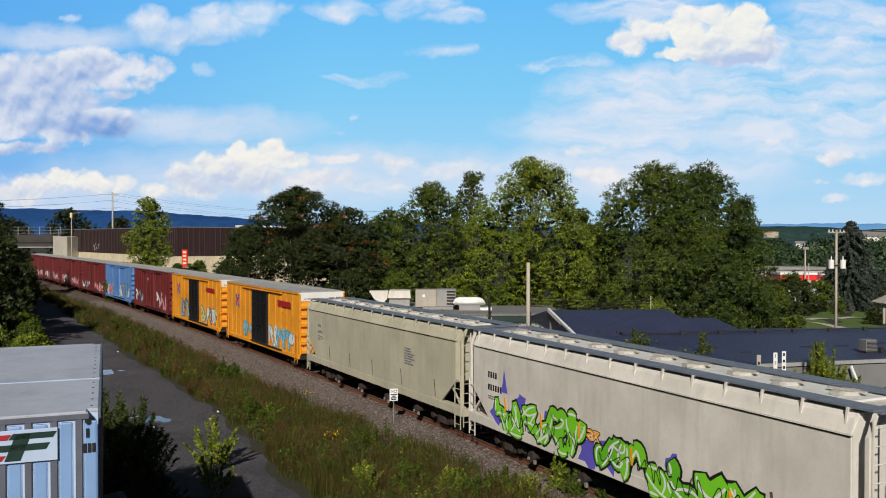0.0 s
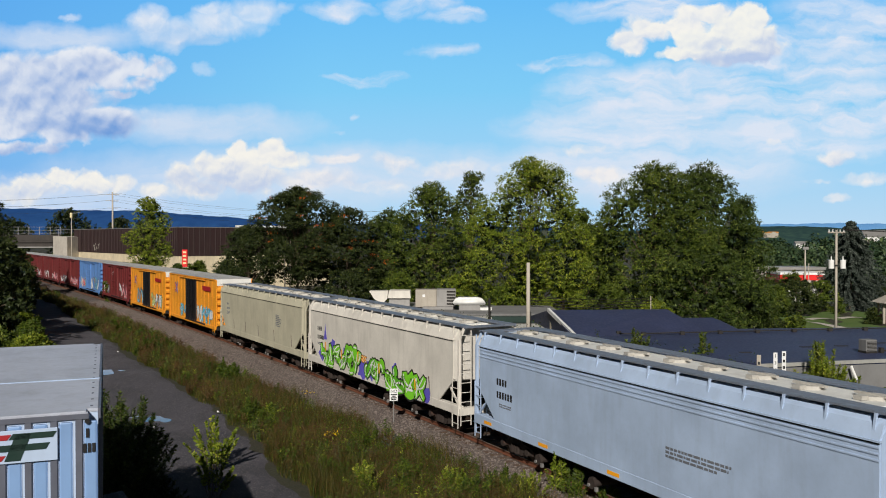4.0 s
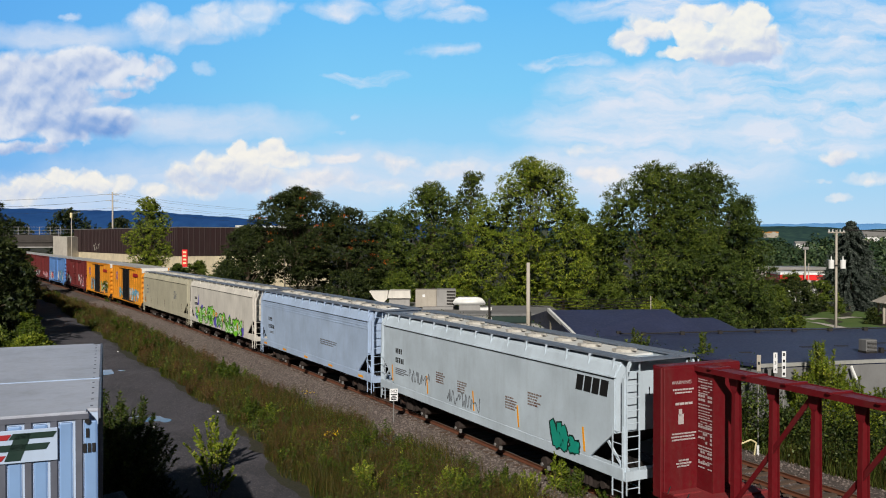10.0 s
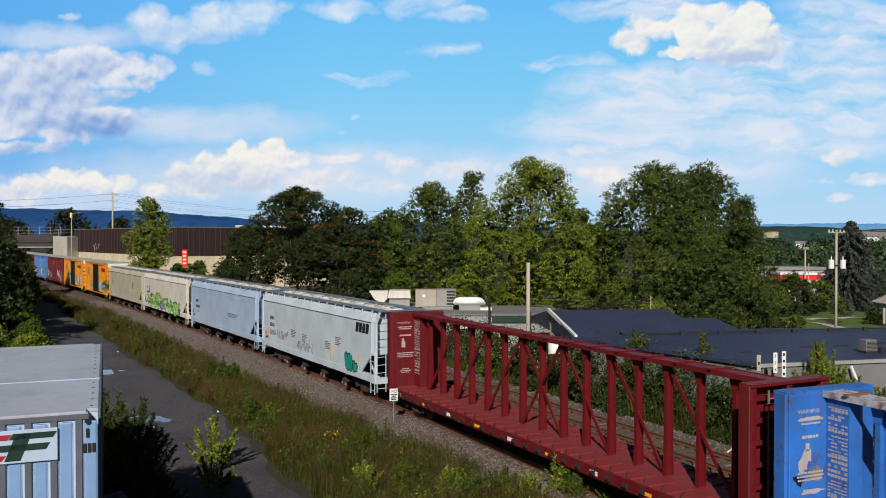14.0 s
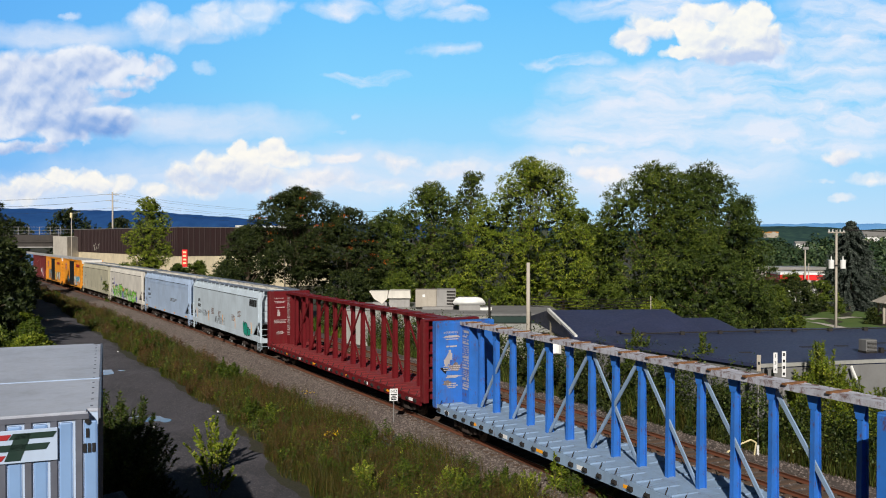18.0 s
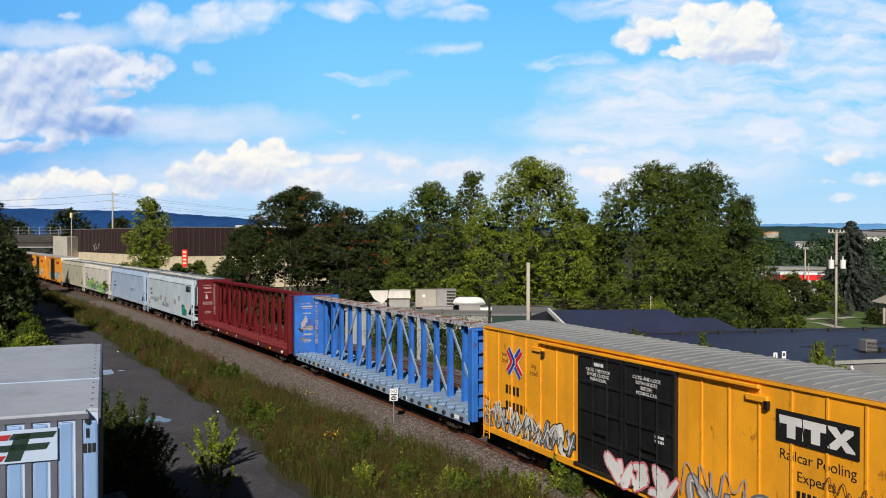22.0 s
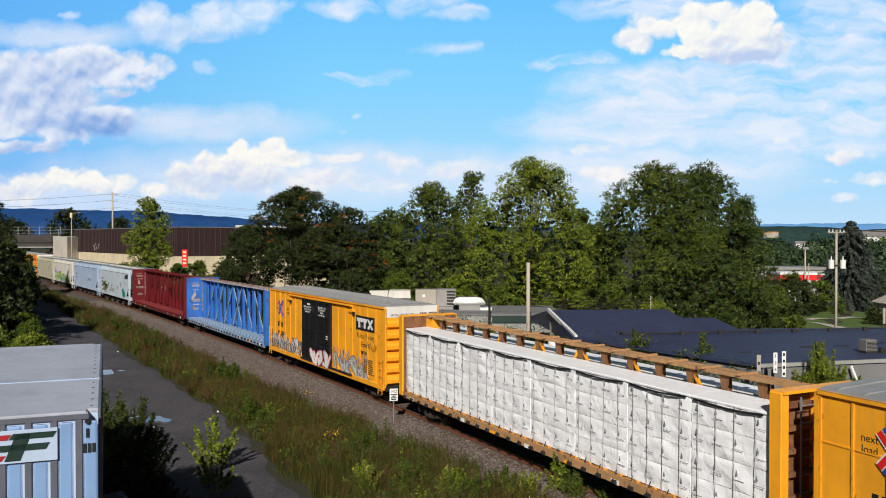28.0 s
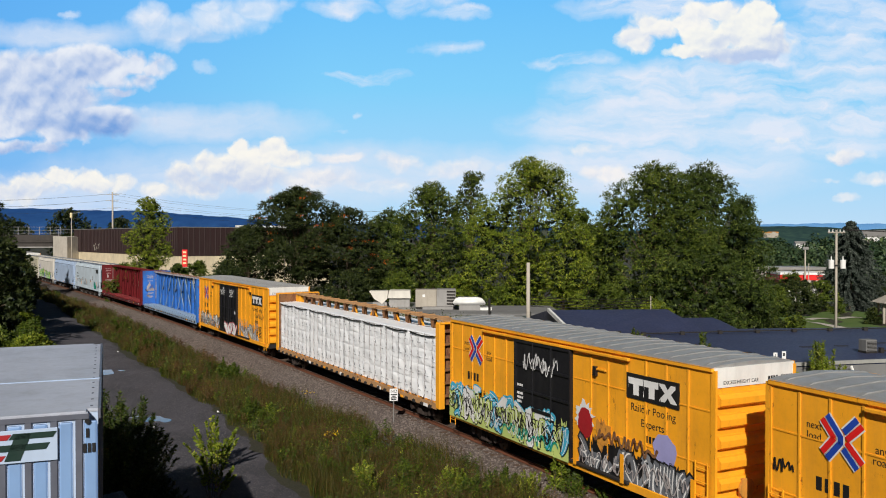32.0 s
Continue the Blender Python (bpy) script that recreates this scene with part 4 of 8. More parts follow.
    box(bm, x - 0.006, 0.72, 3.05, x, 0.92, 3.35)
    box(bm, x - 0.006, 0.78, 3.3, x, 0.9, 3.5)
    tagged(part("notice_lettering", bm, M["faded"], car, "faded white notice lettering"), kind="stuff")
    if paint_col == "blue":
        for q, z, ry, rz, mat in ((0.95, 3.05, 0.16, 0.3, "faded"), (0.62, 2.7, 0.26, 0.2, "rusty"), (1.1, 2.62, 0.2, 0.16, "black"), (0.7, 2.3, 0.42, 0.07, "faded"), (0.8, 4.1, 0.4, 0.06, "faded"), (1.0, 2.0, 0.22, 0.12, "rusty")):
            vs = []
            bm = bmesh.new()
            for i in range(14):
                a, k = i * 0.4488, rng2.uniform(0.6, 1.25)
                vs.append((q + ry * k * math.cos(a), z + rz * k * math.sin(a)))
            part("worn_patch", prism(bm, vs, "x", x - 0.004 - 0.001 * rz, x), M[mat], car, "worn patch of an old painted picture")
    words("warning_lettering", "WARNING", 0.15, M["faded"], car, pose(x - 0.004, 0.8, 4.28, 90, 0, -90))
    bm = bmesh.new()
    z = 4.35
    while z > 1.7:
        h = rng2.choice((0.03, 0.04, 0.07))
        for q in np.arange(e - 0.7, e - 0.12, 0.1):
            if rng2.random() < 0.85:
                box(bm, q, 0.22, z, q + 0.08, 0.226, z + h)
        z -= h + 0.05
    tagged(part("safety_lettering", bm, M["faded"], car, "close rows of white safety lettering"), kind="stuff")
    part("underframe", box(bmesh.new(), -e + 0.3, -0.5, 0.55, e - 0.3, 0.5, 1.0), M["dark"], car)
    underframe(car, e + 0.35, e - 2.1)
    TRAIN.append((car, (u0 + u1) / 2, e - 2.1))
    return car, e


def crumpled(x0, x1, z0, z1, y, rng, nx=14, nz=8):
    """The wrapped face of a bundle of lumber, slightly creased, with its top."""
    bm = bmesh.new()
    grid = []
    for j in range(nz + 1):
        line = []
        for i in range(nx + 1):
            x, z = x0 + (x1 - x0) * i / nx, z0 + (z1 - z0) * j / nz
            p = Vector((x * 1.7, z * 1.9, y + x0))
            d = 0.05 * noise.noise(p * 1.1) + 0.03 * noise.noise(p * 3.1) + 0.015 * noise.noise(p * 7)
            edge = min(i, nx - i, j * 1.0, nz - j) == 0
            line.append(bm.verts.new((x, y + (d if not edge else -0.012), z)))
        grid.append(line)
    for j in range(nz):
        for i in range(nx):
            bm.faces.new((grid[j][i], grid[j + 1][i], grid[j + 1][i + 1], grid[j][i + 1]))
    return bm


# the far cars first, then those that pass close
far_reds = [(180.3, 162.6), (160.5, 144.2), (141.9, 125.3), (123.4, 106.9)]
for i, (a, b) in enumerate(far_reds):
    car, e = box_car("weathered dark red boxcar with graffiti along the sill", a, b, "box_red", 14, (1.6, -1.6), 1, "grey_roof", False, near=False, old=True)
    graffiti(car, e - 0.5, -e + 0.6, 1.15, 2.4, 1.533, ["decal_white", "grey_spray", "pink_spray"], "grey_spray", 20 + i, 9)
car, e = box_car("pale blue boxcar with graffiti along the sill", 105.8, 90.6, "box_blue", 14, (2.0, -1.4), 1, "grey_roof", False, near=False, old=True)
graffiti(car, e - 0.3, e - 5.2, 1.1, 2.6, 1.533, ["decal_red", "decal_white", "grey_spray"], "decal_white", 31, 5)
graffiti(car, e - 5.4, -e + 0.5, 1.1, 2.9, 1.533, ["grey_spray", "decal_white", "sky_spray"], "grey_spray", 32, 7)
car, e = box_car("dark red boxcar with white graffiti on its sides", 88.4, 72.4, "box_red", 14, (1.8, -1.8), 1, "grey_roof", False, near=False, old=True)
graffiti(car, e - 0.6, e - 4.6, 1.3, 2.6, 1.533, ["decal_white", "grey_spray"], "grey_spray", 41, 3)
graffiti(car, -e + 5.2, -e + 1.0, 1.2, 2.9, 1.533, ["decal_white", "decal_white", "pink_spray"], "grey_spray", 42, 3)
scribble(car, 1.4, 0.2, 3.6, 4.4, 1.6, M["decal_white"], 7, 0.1, 8)
car, e = box_car("yellow boxcar with a black door and graffiti", 70.8, 54.6, "old_yellow", 14, (1.5, -1.5), 1, "grey_roof", True, seams=(2.2, 3.5), near=True, old="black")
graffiti(car, e - 3.4, -1.2, 1.1, 2.9, 1.533, ["sky_spray", "decal_white", "grey_spray"], "grey_spray", 51, 6)
graffiti(car, -2.4, -e + 0.8, 1.05, 2.7, 1.533, ["decal_white", "pale_green", "grey_spray"], "grey_spray", 52, 6)
x_emblem(car, e - 2.4, 3.7, 0.8)
part("faded_emblem", box(bmesh.new(), -e + 1.6, 1.57, 3.9, -e + 4.0, 1.6, 4.25), M["deep_red"], car)
car, e = box_car("yellow boxcar with a black door and white graffiti", 52.5, 36.45, "old_yellow", 14, (1.5, -1.9), 1, "grey_roof", True, seams=(2.2, 3.5), near=True, old="black")
graffiti(car, e - 4.0, 1.6, 1.1, 2.4, 1.533, ["decal_white", "sky_spray"], "sky_spray", 61, 3)
graffiti(car, -2.2, -e + 1.0, 1.05, 2.6, 1.533, ["decal_white", "decal_white", "sky_spray"], "sky_spray", 62, 6)
x_emblem(car, e - 2.8, 3.75, 0.8)
part("faded_emblem", box(bmesh.new(), -e + 1.5, 1.57, 3.95, -e + 3.9, 1.6, 4.35), M["deep_red"], car)

rng = random.Random(5)
car, e = hopper_car("tan-grey covered hopper with faint markings", 35.0, 15.9, "tan", 0, 1)
marking(car, e - 2.0, 3.3, 0.17, ((4, 0), (6, 0.35)), "grey_spray", 1.594)
lines(car, "small_lettering", e - 2.0, 2.7, 0.9, 3, 0.06, M["grey_spray"], 1.595, rng)
lines(car, "small_lettering", -e + 5.4, 3.3, 1.1, 7, 0.07, M["grey_spray"], 1.595, rng)
for x in (e - 4, e - 7, e - 10, e - 13.4, e - 16.8):
    part("rust_mark", bar(bmesh.new(), (x, 1.597, 1.5), (x + 0.12, 1.597, 2.25), 0.004, 0.09, (1, 0, 0)), M["rusty"], car, "rust-coloured alignment mark")
car, e = hopper_car("cream covered hopper with green and violet graffiti", 15.3, -3.3, "cream", 0, 2)
marking(car, e - 1.7, 3.15, 0.24, ((4, 0), (6, 0.5)), "decal_black", 1.594)
lines(car, "small_lettering", e - 1.7, 2.3, 1.0, 2, 0.05, M["grey_spray"], 1.595, rng)
blots = random.Random(77)
for cx, cz, rx, rz in ((e - 2.4, 1.75, 0.45, 0.42), (e - 4.2, 2.45, 0.35, 0.25), (e - 6.1, 2.2, 0.3, 0.35), (e - 8.35, 1.55, 0.5, 0.5), (e - 9.35, 1.7, 0.5, 0.55), (e - 12.4, 2.15, 0.3, 0.3), (-e + 3.0, 1.45, 0.35, 0.4)):
    bm = bmesh.new()
    blob(bm, cx, cz, rx, rz, 1.604, blots, 11, 0.35)
    part("violet_patch", bm, M["violet"], car, "violet sprayed patch behind the lettering")
graffiti(car, e - 2.3, e - 8.2, 1.08, 2.6, 1.612, ["lime", "lime", "lime", "lime_deep"], "decal_black", 71, 6, "decal_white", "black outlines of green graffiti", None, 1.75, 1.32)
graffiti(car, e - 9.0, -e + 3.0, 1.06, 2.45, 1.612, ["lime", "lime", "lime_deep", "lime"], "decal_black", 72, 6, "decal_white", "black outlines of green graffiti", None, 1.75, 1.32)
graffiti(car, e - 7.9, e - 9.0, 1.95, 2.35, 1.612, ["lime", "decal_orange"], "decal_black", 75, 3, "decal_white")
scribble(car, e - 2.5, e - 8.1, 1.2, 2.3, 1.634, M["decal_black"], 74, 0.035, 34)
scribble(car, e - 9.1, -e + 3.1, 1.2, 2.2, 1.634, M["decal_black"], 76, 0.035, 34)
for x, z in ((e - 3.1, 2.2), (e - 5.6, 2.05), (e - 7.9, 2.2), (e - 10.6, 1.95), (-e + 4.0, 1.75)):
    part("orange_drip", prism(bmesh.new(), [(x - 0.07, z - 0.25), (x + 0.03, z - 0.3), (x + 0.08, z + 0.2), (x - 0.02, z + 0.28)], "y", 1.636, 1.64), M["decal_orange"], car)
part("violet_flame", prism(bmesh.new(), [(e - 2.7, 2.6), (e - 3.2, 2.6), (e - 3.1, 2.95), (e - 2.95, 3.5), (e - 2.85, 2.95)], "y", 1.59, 1.6), M["violet"], car)
part("rust_mark", bar(bmesh.new(), (-e + 2.6, 1.597, 1.5), (-e + 2.72, 1.597, 2.3), 0.004, 0.09, (1, 0, 0)), M["rusty"], car)
car, e = hopper_car("pale blue covered hopper with ribs under its eaves", -4.6, -23.45, "pale_blue", 3, 3)
marking(car, e - 1.9, 2.95, 0.26, ((4, 0), (6, 0.5)), "decal_black", 1.594)
lines(car, "small_lettering", e - 2.1, 2.1, 0.9, 2, 0.05, M["grey_spray"], 1.595, rng)
lines(car, "small_lettering", e - 11.6, 2.55, 2.6, 3, 0.07, M["grey_spray"], 1.595, rng)
for x in (e - 1.2, e - 5.2, e - 9.2, e - 13.2, -e + 1.4):
    part("reflector", box(bmesh.new(), x - 0.3, 1.6, 1.12, x + 0.3, 1.606, 1.24), M["decal_orange"], car)
car, e = hopper_car("pale grey covered hopper with scrawled graffiti", -24.5, -43.45, "pale_grey", 0, 4)
marking(car, e - 1.9, 3.05, 0.25, ((4, 0), (5, 0.45)), "decal_black", 1.594)
lines(car, "small_lettering", e - 1.9, 2.2, 1.6, 4, 0.05, M["grey_spray"], 1.595, rng)
for x, z in ((e - 6.2, 2.6), (e - 8.2, 2.5), (e - 12.0, 2.5), (-e + 5.4, 2.9)):
    lines(car, "small_lettering", x, z, 0.9, 5, 0.06, M["rusty"], 1.595, rng)
for x in (e - 1.6, e - 5.4, e - 9.6, -e + 6.0, -e + 2.0):
    part("orange_mark", bar(bmesh.new(), (x, 1.597, 1.5), (x + 0.1, 1.597, 2.3), 0.004, 0.1, (1, 0, 0)), M["decal_orange"], car)
scribble(car, e - 3.4, e - 5.8, 1.55, 2.6, 1.6, M["grey_spray"], 11, 0.05, 22)
scribble(car, e - 7.2, e - 10.2, 1.3, 2.3, 1.6, M["grey_spray"], 12, 0.05, 26)
graffiti(car, -e + 3.9, -e + 2.3, 1.2, 2.35, 1.612, ["teal", "teal", "dark_green"], "dark_green", 81, 3, "teal", "", None, 2.0)
for a, b in ((0.0, 0.42), (0.5, 0.92), (1.0, 1.4), (1.48, 1.92)):
    x, a, b = -e + 2.5, a * 0.86, b * 0.86
    part("emblem_block", prism(bmesh.new(), [(x - a, 3.5), (x - b, 3.5), (x - b - 0.1, 4.02), (x - a - 0.1, 4.02)], "y", 1.597, 1.603), M["decal_black"], car, "bold black slanted block")
scribble(car, -e + 0.46, -e + 0.44, 3.4, 3.9, 0.2, M["decal_black"], 13, 0.05, 4)

centre_beam("empty red centre-beam flat car", -45.1, -67.6, "red", "deck_red", "red", seed=3)
centre_beam("empty blue centre-beam flat car with a rusty top chord", -69.25, -90.95, "blue", "deck_blue", "bleached", seed=4)

car, e = box_car("yellow boxcar with black double doors and graffiti", -92.43, -110.7, "yellow", 18, (2.6, -2.13), 2, seams=())
x_emblem(car, 6.8, 3.85)
side_words(car, "slogan", "next\nload", 7.57, 3.95, 0.25)
side_words(car, "slogan", "any\nroad", 5.5, 3.75, 0.27)
marking(car, 7.5, 2.75, 0.34, ((4, 0), (6, 0.62)))
pool_block(car, -6.75, 4.0)
side_words(car, "slogan", "Railcar Pooling", -6.75, 3.3, 0.36)
side_words(car, "slogan", "Experts", -6.75, 2.85, 0.36)
marking(car, -6.2, 2.42, 0.2, ((6, 0),))
lines(car, "small_lettering", -6.6, 2.1, 1.4, 8, 0.06, M["decal_black"], 1.505, rng)
lines(car, "small_lettering", 1.75, 4.47, 0.7, 1, 0.11, M["decal_white"], 1.585, rng)
side_words(car, "door_notice", "CLOSE THIS DOOR\nBEFORE CLOSING\nMAIN DOOR", 1.4, 4.16, 0.145, 1.692, "decal_white")
side_words(car, "door_notice", "CLOSE AND LOCK\nBOTH DOORS\nBEFORE\nMOVING CAR", -0.95, 4.17, 0.15, 1.692, "decal_white")
for bx in (5.15, -5.0):
    br = part("latch_bracket", soft_box(bx - 0.35, 1.5, 4.45, bx + 0.35, 1.6, 4.62, 0.02, 1), M["yellow"], car)
    part("latch", box(bmesh.new(), bx - 0.4, 1.52, 4.3, bx - 0.28, 1.62, 4.52), M["black"], br, "black latch")
lines(car, "small_lettering", -1.2, 2.9, 0.6, 3, 0.08, M["decal_white"], 1.585, rng)
graffiti(car, e - 0.2, 2.8, 0.95, 2.2, 1.533, ["grey_spray", "decal_white", "faded", "tan"], "decal_black", 91, 11, None, "", None, 1.0)
scribble(car, e - 0.3, 3.0, 1.0, 2.5, 1.59, M["decal_white"], 94, 0.06, 34)
scribble(car, e - 0.3, 3.0, 0.95, 1.9, 1.6, M["grey_spray"], 95, 0.05, 40)
graffiti(car, 0.9, -2.3, 0.9, 1.9, 1.672, ["decal_white", "decal_white", "decal_white"], "pink_spray", 92, 5, None, "", None, 1.4)
graffiti(car, -2.6, -7.2, 0.9, 2.0, 1.533, ["faded", "tan", "grey_spray", "faded"], "grey_spray", 93, 6, None, "", None, 1.1)
scribble(car, -2.4, -7.6, 1.1, 2.7, 1.59, M["faded"], 96, 0.05, 30)
scribble(car, -7.0, -8.4, 2.6, 3.2, 1.57, M["rust_brown"], 97, 0.03, 16)

car, e = centre_beam("yellow centre-beam flat car loaded with wrapped lumber", -112.7, -134.9, "yellow", "orange_rust", "tan_rust", True, 5)
LUMBER = thing("lumber_load", "white plastic-wrapped lumber bundles strapped on the car", "lumber load")
lr = random.Random(9)
cols, rows = 8, 4
w = (2 * e - 0.24) / cols
for i in range(cols):
    x0 = -e + 0.12 + i * w
    for o in (1, -1):
        for j in range(rows):
            z0 = 1.15 + j * 0.75
            bm = crumpled(x0 + 0.02, x0 + w - 0.02, z0, z0 + 0.74, 1.34, lr) if o > 0 else bmesh.new()
            if o < 0:
                box(bm, x0 + 0.02, -1.36, z0, x0 + w - 0.02, -0.45, z0 + 0.74)
            else:
                box(bm, x0 + 0.03, 0.45, z0, x0 + w - 0.03, 1.28, z0 + 0.74)
            b = part("lumber_pack", bm, M["wrap"], LUMBER, smooth=True)
            if o > 0:
                bm = bmesh.new()
                for k in range(4):
                    q = x0 + 0.35 + k * (w - 0.6) / 3 + lr.uniform(-0.04, 0.04)
                    z = z0 + 0.5 + lr.uniform(-0.05, 0.05)
                    prism(bm, [(q - 0.04, z - 0.07), (q + 0.04, z - 0.07), (q, z + 0.08)], "y", 1.385, 1.394)
                    box(bm, q - 0.25, 1.386, z - 0.2, q + 0.12, 1.39, z - 0.185)
                tagged(part("printed_mark", bm, M["print"], b, "small grey triangular print"), kind="stuff")
    bm = bmesh.new()
    for k in range(8):
        a, b = k / 8, (k + 1) / 8
        bar(bm, (x0 + 0.15 + (w - 0.3) * a, 1.405, 4.08 - 0.06 * math.sin(a * 3.1)), (x0 + 0.15 + (w - 0.3) * b, 1.405, 4.08 - 0.06 * math.sin(b * 3.1)), 0.03, 0.05)
    part("edge_strap", bm, M["decal_black"], LUMBER, "black edge strap")
    part("top_sheet", prism(bmesh.new(), [(0.16, 4.2), (1.34, 4.16), (1.37, 4.14), (1.37, 4.1), (0.16, 4.16)], "x", x0 + 0.01, x0 + w - 0.01), M["wrap"], LUMBER, "white wrapping over the top")
    part("top_sheet", prism(bmesh.new(), [(-0.16, 4.2), (-1.34, 4.16), (-1.37, 4.1), (-0.16, 4.16)], "x", x0 + 0.01, x0 + w - 0.01), M["wrap"], LUMBER)
    for q in (0.14, 0.4, 0.64, 0.88):
        bm = bar(bmesh.new(), (x0 + w * q, 1.425, 1.1), (x0 + w * q, 1.4, 4.14), 0.008, 0.014)
        part("tie_down_strap", bm, M["faded"], LUMBER)
TRAIN.append((LUMBER, -123.8, e - 2.1))


def pool_car(u0, u1, seed):
    car, e = box_car("yellow boxcar with a black door and bright graffiti", u0, u1, "yellow", 17, (2.4, -1.25), 1, seams=(2.35, 3.85))
    x_emblem(car, 5.45, 4.0)
    side_words(car, "slogan", "next\nload", 6.27, 4.05, 0.25)
    side_words(car, "slogan", "any\nroad", 4.46, 3.85, 0.25)
    marking(car, 6.2, 2.85, 0.32, ((4, 0), (6, 0.6)))
    pool_block(car, -5.2, 4.05)
    side_words(car, "slogan", "Railcar Pooling", -5.2, 3.4, 0.33)
    side_words(car, "slogan", "Experts", -5.2, 2.98, 0.33)
    marking(car, -4.9, 2.55, 0.2, ((6, 0),))
    lines(car, "small_lettering", 2.2, 3.1, 0.5, 5, 0.09, M["decal_white"], 1.585, rng)
    br = part("latch_bracket", soft_box(-3.05, 1.5, 4.28, -2.45, 1.58, 4.36, 0.02, 1), M["yellow"], car)
    part("latch", box(bmesh.new(), -2.6, 1.52, 4.1, -2.45, 1.62, 4.4), M["black"], br, "dark latch")
    scribble(car, 1.7, -0.7, 3.45, 4.6, 1.67, M["decal_white"], seed + 3, 0.045, 22)
    scribble(car, 1.2, -0.2, 3.6, 4.4, 1.672, M["decal_white"], seed + 5, 0.035, 14)
    return car, e


car, e = pool_car(-136.5, -151.8, 1)
graffiti(car, e - 0.1, -1.2, 0.95, 2.3, 1.67, ["pale_green", "pale_green", "decal_white", "pale_green", "sky_spray"], "decal_black", 101, 20, "decal_white", "", "pale_green", 1.5)
scribble(car, e - 0.3, -1.0, 1.0, 2.2, 1.695, M["decal_black"], 106, 0.045, 70)
scribble(car, e - 0.2, -1.0, 1.1, 2.3, 1.7, M["decal_black"], 107, 0.035, 60)
scribble(car, e - 0.6, -0.6, 1.0, 2.0, 1.703, M["decal_white"], 108, 0.03, 50)
scribble(car, 3.2, -0.8, 0.95, 1.7, 1.704, M["teal"], 109, 0.07, 24)
graffiti(car, e - 0.3, -0.4, 2.0, 2.5, 1.66, ["sky_spray", "sky_spray", "decal_white"], "sky_spray", 102, 12, None, "", None, 1.5)
red = bmesh.new()
blob(red, -1.95, 2.45, 0.4, 0.5, 1.535, random.Random(3), 30, 0.08)
part("red_patch", red, M["deep_red"], car, "plain red sprayed patch")
red = bmesh.new()
blob(red, -2.9, 2.3, 0.34, 0.5, 1.533, random.Random(4), 26, 0.35)
part("rusty_patch", red, M["orange_rust"], car, "orange-brown sprayed patch")
red = bmesh.new()
blob(red, -1.9, 2.72, 0.5, 0.42, 1.532, random.Random(5), 30, 0.3)
part("white_patch", red, M["decal_white"], car, "white sprayed patch")
red = bmesh.new()
blob(red, -e + 1.9, 2.35, 0.5, 0.5, 1.533, random.Random(6), 16, 0.12)
part("violet_patch", red, M["lavender"], car, "pale violet sprayed patch")
graffiti(car, -1.6, -e + 0.7, 0.9, 2.1, 1.533, ["grey_spray", "grey_spray", "print", "grey_spray"], "decal_black", 104, 9, None, "", "black", 1.7)
scribble(car, -2.5, -e + 2.0, 1.9, 2.6, 1.6, M["rust_brown"], 105, 0.09, 26)
scribble(car, -1.6, -e + 0.7, 0.95, 2.0, 1.6, M["faded"], 113, 0.04, 44)
for x in (-1.55, -4.0, -e + 0.6):
    part("yellow_post_mark", box(bmesh.new(), x - 0.08, 1.66, 1.0, x + 0.08, 1.675, 1.9), M["decal_orange"], car)
car, e = pool_car(-153.8, -169.1, 2)
scribble(car, e - 0.1, e - 0.9, 2.7, 3.3, 1.533, M["decal_black"], 111, 0.05, 12)

# ---- plants ----
def leaves(name, centres, size, mat, parent=None, seed=0, slim=0.5, along_dirs=None, rise=0.5):
    """Many small leaves round given places: each a folded quad of its own, turned a little to the light."""
    g = np.random.default_rng(seed)
    n = len(centres)
    face = g.normal(size=(n, 3)) + np.array([0, -0.35, rise])
    a = np.cross(face, g.normal(size=(n, 3))) if along_dirs is None else along_dirs + g.normal(size=(n, 3)) * 0.45
    a /= np.linalg.norm(a, axis=1)[:, None] + 1e-9
    b = np.cross(a, face)
    b /= np.linalg.norm(b, axis=1)[:, None] + 1e-9
    s = size * g.uniform(0.6, 1.3, n)[:, None]
    up = np.cross(a, b) * s * 0.15
    v = np.stack([centres - a * s, centres + b * s * slim + up, centres + a * s, centres - b * s * slim + up], 1).reshape(-1, 3)
    return raw(name, v, np.arange(n * 4).reshape(n, 4), mat, parent)


def small_leaves(name, centres, normals, size, mat, parent, g, slim=0.62, along=None):
    """Small three-cornered leaves with given facings."""
    n = len(centres)
    nn = normals / (np.linalg.norm(normals, axis=1)[:, None] + 1e-9)
    a = np.cross(nn, g.normal(size=(n, 3))) if along is None else along - nn * np.sum(along * nn, axis=1)[:, None] * 0.5
    a /= np.linalg.norm(a, axis=1)[:, None] + 1e-9
    b = np.cross(a, nn)
    s = (size if np.ndim(size) else np.full(n, size))[:, None] * g.uniform(0.65, 1.35, n)[:, None]
    v = np.stack([centres + a * s, centres - a * s * 0.7 + b * s * slim, centres - a * s * 0.7 - b * s * slim], 1).reshape(-1, 3)
    return raw(name, v, np.arange(n * 3).reshape(n, 3), mat, parent)


